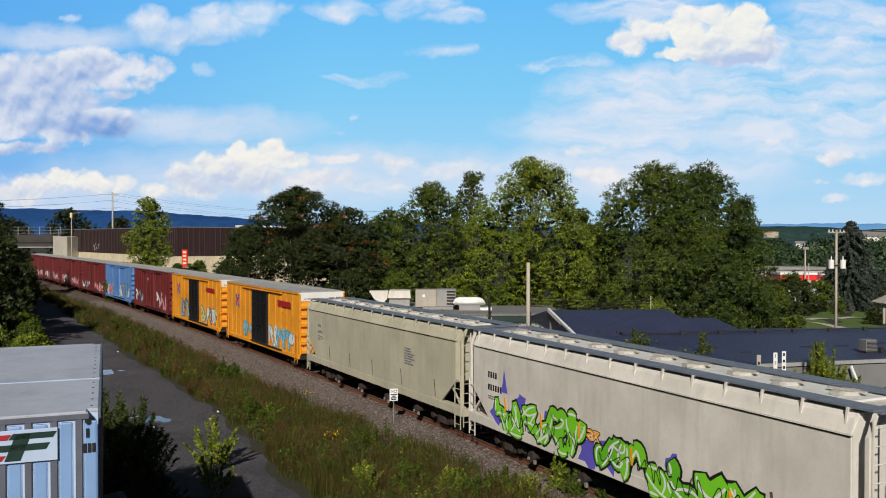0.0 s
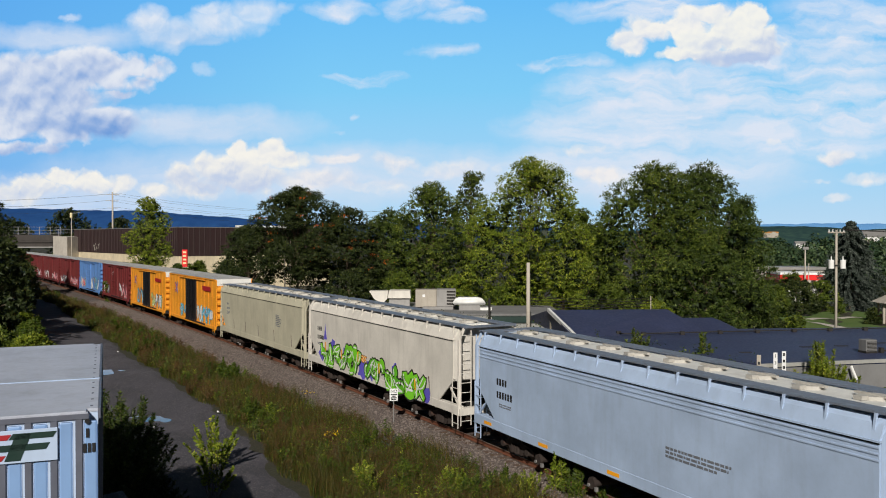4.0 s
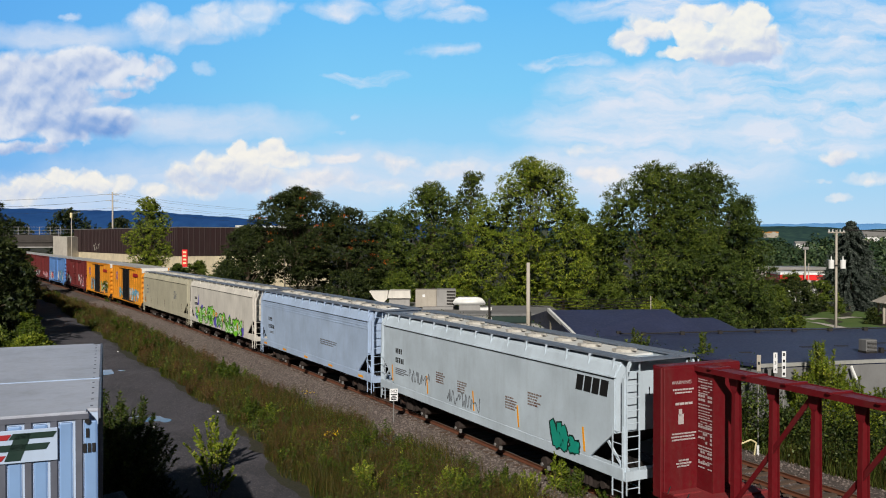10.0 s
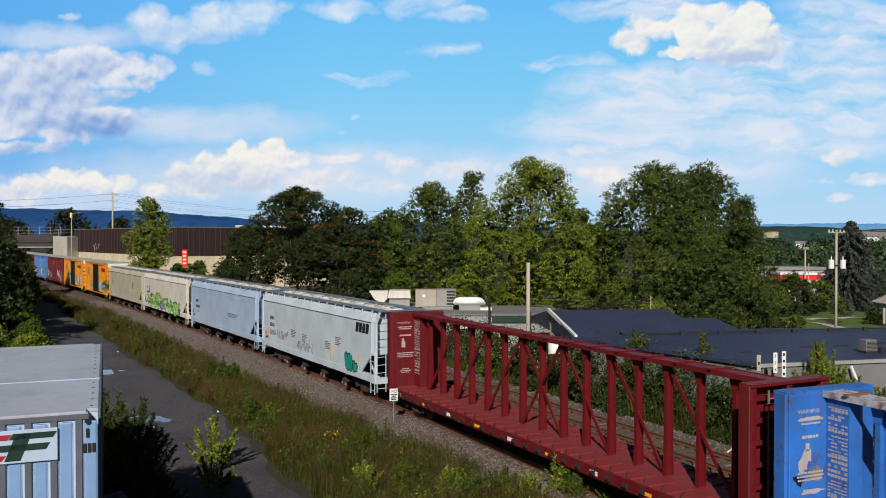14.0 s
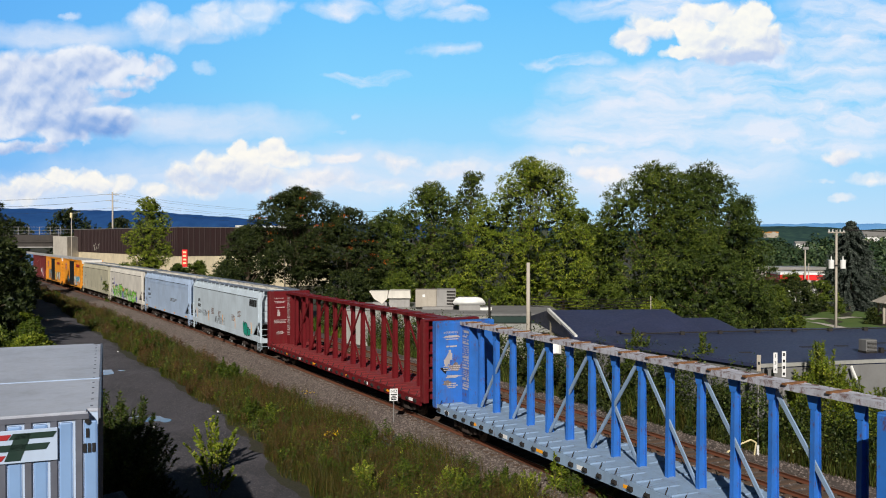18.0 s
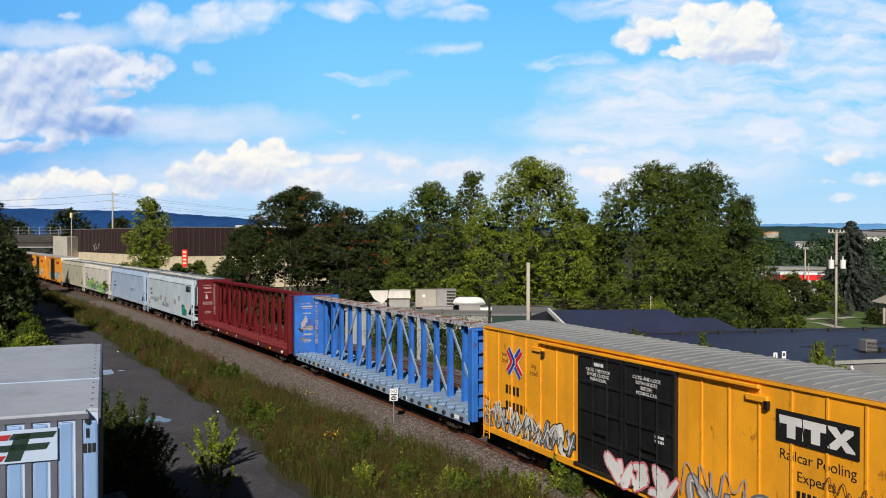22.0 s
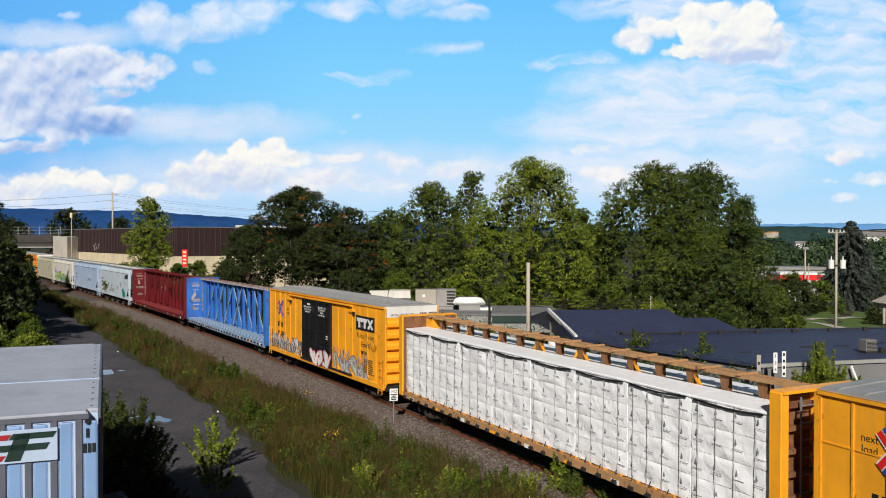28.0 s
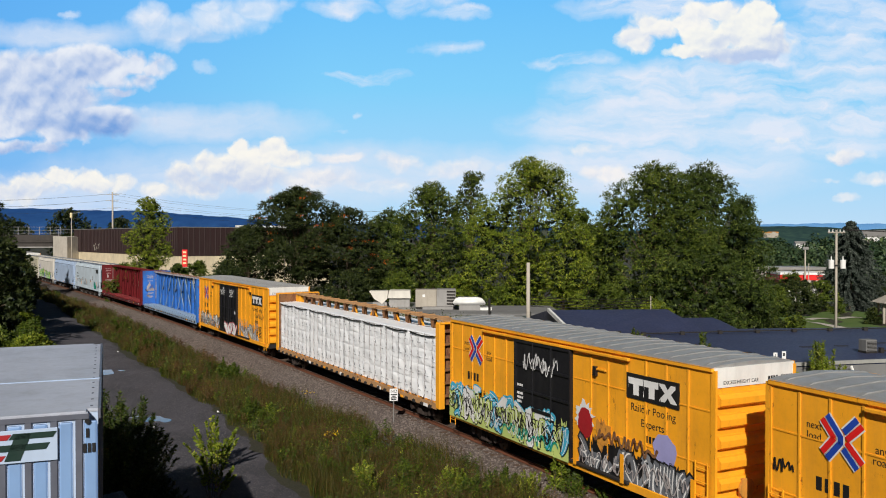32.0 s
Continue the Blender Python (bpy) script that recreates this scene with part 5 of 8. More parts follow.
def tree(label, x, y, h, R, leaf, seed, n=9000, z=None, size=0.22, base=0.22, shape=0.7, trunk=0.22, accent=None, name="tree", layer=0.8, gap=0.34, pale=0):
    """A tapered trunk with limbs, lobes on the limbs, and on each lobe separate clumps of small leaves that face outwards."""
    g = np.random.default_rng(seed)
    z0 = float(ground_z(x, y)[0]) - 0.05 if z is None else z
    ob = thing(name, label, "tree" if name == "tree" else "shrub", "", pose(x, y, z0))
    lobes = []
    bush = name == "shrub"
    m = 14 if bush else max(34, int(h * 3.2))
    for i in range(m):
        f = base + (1 - base) * (i + 0.5) / m
        q = (f - base) / (1 - base)
        k = (1 - q ** 2.2) ** 0.6 if bush else (1 - q ** (2.2 + 2.0 * (1 - shape))) ** 0.55 * (0.7 + 0.3 * min(1, q * 3))
        a = i * 2.4 + g.uniform(-0.6, 0.6)
        lr = R * g.uniform(0.25, 0.4) * (0.62 + 0.38 * k)
        rad = max(0.0, R * max(0.15, k) * (g.uniform(0.78, 1.04) if i % 4 else g.uniform(0.2, 0.6)) - lr * 0.6)
        lobes.append((math.cos(a) * rad, math.sin(a) * rad, max(lr * 0.6, h * f - lr * 0.5), lr))
    for i in range(4):
        lr = R * g.uniform(0.14, 0.22)
        lobes.append((g.uniform(-0.35, 0.35) * R, g.uniform(-0.35, 0.35) * R, h - lr * g.uniform(0.9, 2.0), lr))
    bark = M["pale_bark"] if pale else M["bark"]
    bm = rod(bmesh.new(), (0, 0, -0.2), (0, 0, h * 0.45), trunk, 8, trunk * 0.6)
    rod(bm, (0, 0, h * 0.45), (lobes[-1][0] * 0.6, 0, h * 0.85), trunk * 0.6, 6, 0.03)
    part("trunk", bm, M["bark"], ob, smooth=True)
    for i in range(pale):
        part("trunk", rod(bmesh.new(), (-0.75 - 0.5 * i, -0.5, -0.2), (-0.65 - 0.65 * i, -0.6, h * 0.62), trunk * 0.8, 7, trunk * 0.4), bark, ob, smooth=True)
    for lx, ly, lz, lr in lobes[:-1]:
        part("limb", rod(bmesh.new(), (0, 0, max(0.3, lz * 0.55)), (lx * 0.85, ly * 0.85, lz), trunk * 0.3, 5, 0.02), M["bark"], ob)
    lob = np.array(lobes)
    tall = np.array([1, 1, max(0.6, layer * 1.15)])
    # shoots: clumps of leaves on the lobes
    per = 20
    k = max(40, int(n * 1.65) // per)
    w = lob[:, 3] ** 1.8
    pick = g.choice(len(lob), k, p=w / w.sum())
    L = lob[pick]
    axis_out = np.stack([L[:, 0], L[:, 1], (L[:, 2] - h * 0.5) * 0.5], 1)
    axis_out /= np.linalg.norm(axis_out, axis=1)[:, None] + 0.3
    dv = g.normal(size=(k, 3)) + axis_out * 0.5 + np.array([0, -0.25, 0.2])
    dv /= np.linalg.norm(dv, axis=1)[:, None]
    c = L[:, :3] + dv * (L[:, 3] * g.uniform(0.7, 1.12, k) ** 0.8)[:, None] * tall
    rc = (0.13 + 0.32 * gap) * (R / 5) ** 0.5 * g.uniform(0.6, 1.45, k)
    ov = g.normal(size=(k * per, 3))
    ov /= np.linalg.norm(ov, axis=1)[:, None]
    cr, dr, rr2 = np.repeat(c, per, 0), np.repeat(dv, per, 0), np.repeat(rc, per)
    p = cr + ov * (rr2 * g.uniform(0.45, 1.1, k * per))[:, None] * np.array([1.15, 1.15, 0.8 if layer > 0.6 else 0.45]) - np.array([0, 0, 0.12]) * (ov[:, 0:1] ** 2 + ov[:, 1:2] ** 2) * (layer < 0.6)
    nv = ov * 0.75 + dr * 0.55 + g.normal(size=p.shape) * 0.34 + np.array([0, -0.12, 0.3])
    ok = p[:, 2] > 0.12
    leaf_size = size * 0.68
    small_leaves("crown", p[ok], nv[ok], leaf_size, M[leaf], ob, g, 0.6 if layer > 0.6 else 0.34, (ov + dr * 0.6)[ok])
    # inner leaves of each lobe: stop light from behind, crown shade put into their colour
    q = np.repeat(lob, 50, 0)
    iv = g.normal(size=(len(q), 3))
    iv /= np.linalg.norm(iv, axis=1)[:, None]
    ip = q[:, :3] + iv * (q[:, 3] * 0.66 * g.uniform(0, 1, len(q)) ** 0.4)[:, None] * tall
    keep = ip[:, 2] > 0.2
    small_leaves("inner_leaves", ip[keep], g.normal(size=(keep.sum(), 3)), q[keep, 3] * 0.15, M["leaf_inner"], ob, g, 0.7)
    if accent:
        q = g.choice(len(c), 90)
        q = c[q][(c[q][:, 2] > h * 0.42) & (c[q][:, 1] < 0)][:16]
        q = np.repeat(q, 16, axis=0) + np.array([0, -0.3, 0.1]) + g.normal(size=(len(q) * 16, 3)) * np.array([0.26, 0.16, 0.1])
        leaves("turning_leaves", q, size * 0.6, M[accent], ob, seed + 1)
    return ob


def conifer(label, x, y, h, R, leaf, seed, n=9000):
    g = np.random.default_rng(seed)
    z0 = float(ground_z(x, y)[0])
    ob = thing("conifer", label, "tree", "", pose(x, y, z0))
    part("trunk", rod(bmesh.new(), (0, 0, -0.2), (0, 0, h * 0.97), 0.22, 7, 0.02), M["bark"], ob)
    pts = []
    tiers = int(h / 0.55)
    for i in range(tiers):
        z = h * (0.06 + 0.92 * i / tiers)
        rad = R * (1 - i / tiers) ** 0.85 + 0.1
        k = max(5, int(11 * rad / R) + 3)
        for j in range(k):
            a = j * 6.2832 / k + i * 0.7 + g.uniform(-0.2, 0.2)
            rr2 = rad * g.uniform(0.75, 1.08)
            t = g.uniform(0.15, 1.0, int(n / tiers / k))
            pts.append(np.stack([np.cos(a) * rr2 * t, np.sin(a) * rr2 * t, z - 0.35 * rr2 * t ** 1.4 + 0 * t], 1) + g.normal(size=(len(t), 3)) * 0.09)
    leaves("needles", np.concatenate(pts), 0.2, M[leaf], ob, seed, slim=0.22)
    return ob


def stalks(name, label, x, y, h, R, leaf, seed, k=14, per=60, size=0.07, slim=0.3, spray=0.1, bare=0.2, category="weed"):
    """A plant of upright stems that lean apart, with narrow leaves along each."""
    g = np.random.default_rng(seed)
    ob = thing(name, label, category, "", pose(x, y, float(ground_z(x, y)[0]) - 0.03))
    pts, dirs, bm = [], [], bmesh.new()
    for i in range(k):
        a, q = g.uniform(0, 6.2832), g.uniform() ** 0.6
        top_z = h * (1 - 0.45 * q * q) * g.uniform(0.72, 1.0)
        root = np.array([math.cos(a), math.sin(a), 0]) * R * 0.25 * q
        tip = np.array([math.cos(a) * R * q, math.sin(a) * R * q, top_z])
        bend = (root + tip) / 2 + np.array([0, 0, 0.1 * h])
        t = bare + (1 - bare) * g.uniform(size=per) ** 0.8
        w = t[:, None]
        p = root * (1 - w) ** 2 + bend * 2 * w * (1 - w) + tip * w ** 2
        out = g.normal(size=(per, 3)) * np.array([1, 1, 0.4])
        out /= np.linalg.norm(out, axis=1)[:, None]
        d = out + (tip - root) / np.linalg.norm(tip - root) * 0.7
        pts.append(p + out * spray * h * (1.15 - w) * g.uniform(0.2, 1.0, per)[:, None])
        dirs.append(d)
        rod(bm, tuple(root), tuple(bend * 0.5 + (root + tip) * 0.25), 0.012, 5, 0.01)
        rod(bm, tuple(bend * 0.5 + (root + tip) * 0.25), tuple(tip), 0.01, 5, 0.003)
    part("stem", bm, M["bark"], ob)
    leaves("foliage", np.concatenate(pts), size, M[leaf], ob, seed, slim, np.concatenate(dirs))
    return ob


tree("dark broadleaf tree with turning orange tufts beside the yard", -15.6, 90.4, 14.9, 5.8, "leaf_dark", 1, 46000, size=0.19, accent="leaf_orange", shape=0.35, layer=0.42, base=0.43, pale=2, trunk=0.13)
tree("dark spreading tree with layered boughs beside the yard", -21.3, 92.0, 10.5, 4.4, "leaf_dark", 21, 18000, size=0.19, layer=0.4)
tree("dark broadleaf tree beside the yard", -10.2, 91.5, 13.2, 5.0, "leaf_dark", 22, 26000, size=0.18, accent="leaf_orange", layer=0.5)
tree("dark green broadleaf tree in the wood edge", -5.9, 94.9, 12.6, 5.4, "leaf_deep", 2, 24000, size=0.17)
tree("mid-green slender tree in the wood edge", -1, 82.5, 14.9, 4.9, "leaf_mid", 3, 28000, size=0.15, shape=0.9)
tree("tall narrow green tree in the wood edge", 2.9, 89.3, 16.6, 2.7, "leaf_mid", 4, 14000, size=0.15, shape=0.9)
tree("large sunlit light green tree in the wood edge", 8, 76.8, 16.9, 5.8, "leaf_light", 5, 38000, size=0.155, shape=0.8, gap=0.4)
tree("green tree at the end of the wood edge", 14.2, 87, 12.5, 3.4, "leaf_mid", 6, 14000, size=0.16)
tree("low dark tree far behind the yard", 19.2, 104, 11.2, 3.4, "leaf_deep", 7, 8000)
tree("large dense green tree beside the dark roof", 20.6, 82.5, 16.9, 6.4, "leaf_mid", 8, 36000, size=0.16, shape=0.75, gap=0.4)
tree("large dense dark green tree beside the dark roof", 25.9, 83.6, 16.7, 6.0, "leaf_deep", 9, 36000, size=0.16, shape=0.75, gap=0.4)
tree("green tree at the end of the dense group", 29.6, 84.0, 13.4, 3.6, "leaf_deep", 23, 20000, size=0.15, shape=0.8, base=0.1)
tree("low green tree under the large ones", 24.3, 78, 8.9, 6.2, "leaf_deep", 10, 24000, base=0.1, size=0.16)
tree("light green slender tree before the brown building", -38.8, 111.5, 14.2, 3.6, "leaf_light", 11, 20000, size=0.16, shape=0.95)
tree("dark tree beside the far end of the gravel road", -64.6, 120, 14.0, 4.2, "leaf_dark", 24, 14000, base=0.05)
tree("dark overgrown tree over the far end of the road", -50.4, 96, 8.6, 3.3, "leaf_dark", 25, 16000, base=0.04, shape=1.0)
for i, (x, y, h, R, l) in enumerate([(-17.6, 85.9, 3.2, 3.2, "leaf_dark"), (-9.6, 85.9, 6.1, 4.2, "leaf_dark"), (-4.0, 79.1, 6.1, 3.3, "leaf_mid"), (1.1, 76.8, 6.1, 3.3, "leaf_light"), (5.4, 74.6, 5.5, 3.3, "leaf_mid"), (10.7, 74.6, 6.1, 3.3, "leaf_light"), (15.3, 76.8, 5.5, 3.5, "leaf_mid"), (19.2, 75.7, 3.8, 2.9, "leaf_light"), (28.8, 79.1, 4.4, 3.7, "leaf_dark"), (32.0, 81.4, 5.0, 2.6, "leaf_mid"), (-28.0, 104, 4.6, 3.6, "leaf_mid"), (-22.5, 97, 4.6, 3.8, "leaf_dark"), (-43.0, 113.5, 5.6, 2.8, "leaf_mid"), (-35.2, 113, 5.0, 2.6, "leaf_mid"), (-21.5, 94, 4.6, 3.4, "leaf_dark"), (-27, 105, 6.4, 3.5, "leaf_dark"), (-31, 107, 6.0, 3.0, "leaf_mid"), (-24, 102, 6.4, 3.5, "leaf_dark"), (-34.4, 109, 5.6, 2.4, "leaf_deep")]):
    tree("leafy shrub in the undergrowth of the wood edge", x, y, h, R, l, 30 + i, 9000, base=0.05, trunk=0.1, name="shrub", size=0.16)
for i, (x, y, h, R, l, n) in enumerate([(-55.4, 110, 7.4, 2.6, "leaf_dark", 12000), (-53.2, 106, 5.6, 2.4, "leaf_dark", 9000), (-43.0, 79, 7.0, 4.4, "leaf_dark", 16000), (-45.6, 83, 11.0, 3.8, "leaf_dark", 12000), (-54.5, 98, 9.0, 5.6, "leaf_dark", 16000), (-39.0, 70, 9.0, 5.0, "leaf_dark", 18000), (-48.0, 88, 9.0, 5.4, "leaf_dark", 18000), (-58.5, 108, 9.0, 5.0, "leaf_dark", 10000), (-76, 140, 10.0, 6.5, "leaf_dark", 10000), (-112, 190, 14, 7, "leaf_dark", 8000)]):
    tree("dark overgrown tree beside the gravel road", x, y, h, R, l, 60 + i, n, base=0.04)
for i, (x, y, h, R, l) in enumerate([(-37, 66, 4.0, 2.6, "leaf_mid"), (-34.5, 62, 3.6, 2.4, "leaf_mid"), (-36.6, 73.5, 2.6, 2.2, "leaf_light"), (-33.8, 69.0, 2.2, 2.3, "weed"), (-31.4, 64.0, 1.6, 2.0, "leaf_light"), (-43.5, 83, 3.4, 2.6, "leaf_mid"), (-51, 98, 4.0, 3.0, "leaf_dark")]):
    tree("bushy shrub at the edge of the gravel road", x, y, h, R, l, 70 + i, 7000, base=0.03, trunk=0.08, name="shrub", size=0.17)
for i, (x, y, h, R) in enumerate([(-104, 235, 17.5, 8), (-92, 240, 15.5, 6), (-118, 230, 14, 8)]):
    tree("distant dark tree behind the bridge", x, y, h, R, "leaf_dark", 80 + i, 7000, size=0.4)
conifer("blue-grey spruce behind the lawn", 54.2, 112, 12.2, 6.8, "leaf_blue", 90, 46000)

# ---- far hills, woods and the sky's clouds ----
def ridge(name, y, profile, mat, label, depth=300, seed=1, foot=-40):
    """A far ridge: heights at places across, with a rolling crest."""
    px, pz = zip(*profile)
    xs = np.linspace(px[0], px[-1], 220)
    crest = np.interp(xs, px, pz)
    g = np.random.default_rng(seed)
    crest = crest + sum(np.sin(xs / w + g.uniform(0, 6)) * a for w, a in ((190, 4.0), (70, 2.0), (23, 1.2), (9, 0.7))) * y / 3600
    rows = 7
    v = []
    for j in range(rows):
        q = j / (rows - 1)
        v.append(np.stack([xs, np.full_like(xs, y - depth * (1 - q)), foot + (crest - foot) * math.sin(q * math.pi / 2)], 1))
    v = np.concatenate(v)
    n = len(xs)
    i = (np.arange(rows - 1)[:, None] * n + np.arange(n - 1)[None, :]).ravel()
    return tagged(raw(name, v, np.stack([i, i + 1, i + n + 1, i + n], 1), mat, smooth=True), label, "hill", kind="structure")


# Matt far ground with the air's haze mixed into its base colour.
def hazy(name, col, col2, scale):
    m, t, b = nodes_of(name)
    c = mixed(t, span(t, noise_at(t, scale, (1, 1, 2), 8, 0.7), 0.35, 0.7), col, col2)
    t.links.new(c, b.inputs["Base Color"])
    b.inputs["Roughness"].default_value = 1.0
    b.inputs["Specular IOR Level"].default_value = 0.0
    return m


# Bluish tones paint the haze of distance onto ridges and hill.
M["far_blue"] = hazy("far_ridge_blue_haze", rgb(30, 60, 104), rgb(40, 74, 122), 0.01)
M["far_pale"] = hazy("far_ridge_pale_haze", rgb(92, 138, 184), rgb(104, 148, 190), 0.01)
M["far_green"] = hazy("far_wooded_hill_haze", rgb(38, 58, 62), rgb(56, 78, 70), 0.05)
ridge("hill_west", 3700, [(-2900, 150), (-1980, 140), (-1600, 132), (-1200, 112), (-880, 90), (-500, 70), (0, 60), (600, 50)], M["far_blue"], "long wooded mountain ridge tinted blue with painted haze", seed=2)
ridge("hill_far", 3800, [(200, 40), (1200, 52), (1500, 66), (2000, 76), (2900, 84)], M["far_pale"], "ridge on the horizon tinted pale blue with painted haze", seed=3)
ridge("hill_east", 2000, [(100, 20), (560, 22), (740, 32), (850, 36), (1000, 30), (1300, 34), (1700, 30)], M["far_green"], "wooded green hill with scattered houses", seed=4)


# each cloud: places of its heaps, in hundredths of the view's width: across, up, half width, half height, weight
SOFT_WEST = [(-7.44, 2.83, 1.1, 0.45, 1), (-6.54, 2.93, 0.9, 0.4, 1), (-5.84, 3.05, 0.5, 0.22, 1), (-5.0, 2.98, 0.34, 0.22, 0.68), (-5.29, 2.73, 0.3, 0.2, 0.6), (-5.69, 2.55, 0.45, 0.09, 0.55), (-6.94, 2.43, 1.1, 0.35, 1), (-6.54, 2.08, 1.1, 0.32, 1), (-7.64, 1.98, 0.4, 0.2, 0.9), (-7.34, 1.61, 0.75, 0.14, 0.7), (-7.74, 2.53, 0.6, 0.4, 1)]
SOFT_TOP = [(-5.14, 3.78, 0.45, 0.28, 0.95), (-4.84, 3.63, 0.6, 0.3, 0.9), (-4.24, 3.53, 0.5, 0.16, 0.6), (-3.84, 3.83, 0.7, 0.28, 0.9), (-3.34, 3.98, 0.5, 0.24, 0.95), (-2.84, 4.03, 0.34, 0.16, 0.65), (-4.04, 4.03, 0.4, 0.18, 0.8), (-6.6, 3.9, 0.2, 0.09, 0.6), (-4.22, 3.0, 0.2, 0.15, 0.6)]
LOW_WEST = [(-7.24, 0.93, 0.6, 0.22, 1), (-6.74, 1.11, 0.4, 0.18, 1), (-7.5, 0.83, 0.5, 0.2, 1), (-6.24, 0.98, 0.4, 0.22, 1), (-5.69, 0.98, 0.35, 0.18, 0.8), (-5.14, 0.88, 0.4, 0.16, 0.65), (-4.64, 1.05, 0.38, 0.24, 1), (-3.99, 1.23, 0.45, 0.26, 1), (-3.64, 1.58, 0.17, 0.15, 1.1), (-3.04, 1.55, 0.25, 0.19, 1.1), (-3.29, 1.43, 0.4, 0.2, 1), (-2.84, 1.38, 0.42, 0.16, 1), (-3.64, 1.08, 0.8, 0.3, 1), (-4.34, 0.88, 0.6, 0.2, 0.9)]
LOW_EAST = [(-1.84, 1.41, 0.44, 0.1, 0.95), (-0.84, 1.33, 0.6, 0.16, 0.75), (0.16, 1.23, 0.7, 0.18, 0.7), (-2.24, 1.03, 0.8, 0.24, 0.7), (-1.34, 0.93, 1.2, 0.16, 0.6), (2.56, 1.58, 0.6, 0.1, 0.65), (2.76, 1.13, 0.5, 0.17, 0.8), (6.96, 1.43, 0.5, 0.12, 0.75), (7.46, 1.08, 0.4, 0.13, 0.7), (6.86, 0.71, 0.36, 0.08, 0.6), (6.46, 0.98, 0.32, 0.08, 0.6), (5.81, 1.73, 0.15, 0.07, 0.6)]
HEAP_BACK = [(3.26, 3.48, 0.35, 0.22, 1), (3.66, 3.68, 0.45, 0.24, 1), (4.16, 3.75, 0.6, 0.2, 1), (4.66, 3.93, 0.6, 0.18, 0.9)]
HEAP_FRONT = [(4.16, 3.28, 0.36, 0.13, 1), (4.56, 3.43, 0.5, 0.25, 1), (5.06, 3.58, 0.5, 0.34, 1.1), (5.41, 3.85, 0.32, 0.32, 1.1), (5.66, 3.48, 0.42, 0.3, 1), (5.16, 3.23, 0.6, 0.17, 1), (5.95, 3.48, 0.22, 0.13, 0.7)]
STREAKS = [(4.46, 2.53, 1.9, 0.42, 0.9), (4.16, 1.93, 2.0, 0.36, 0.9), (6.96, 2.28, 1.1, 0.36, 0.95), (6.66, 3.23, 1.6, 0.42, 0.7), (7.16, 3.83, 1.0, 0.4, 0.6), (3.66, 4.03, 1.1, 0.17, 0.8), (2.16, 3.1, 0.55, 0.09, 1), (-1.39, 2.8, 0.46, 0.07, 1), (-1.84, 4.03, 0.4, 0.12, 0.6), (-0.44, 4.11, 0.5, 0.14, 0.9), (0.16, 3.93, 0.4, 0.1, 0.8), (-0.04, 3.31, 0.4, 0.09, 0.5), (6.06, 1.63, 1.8, 0.22, 0.55), (3.66, 1.33, 2.0, 0.3, 0.65), (-1.54, 2.21, 0.08, 0.04, 0.35), (-1.77, 1.9, 0.1, 0.04, 0.35)]
SHEETS = [(-4.14, 1.98, 1.5, 0.27, 1.0), (-6.84, 3.53, 1.3, 0.2, 0.9), (-2.4, 1.12, 3.6, 0.4, 1.0), (2.0, 1.1, 3.4, 0.4, 0.95), (-6.8, 0.62, 2.6, 0.45, 0.9), (3.9, 2.1, 1.8, 0.5, 0.45)]


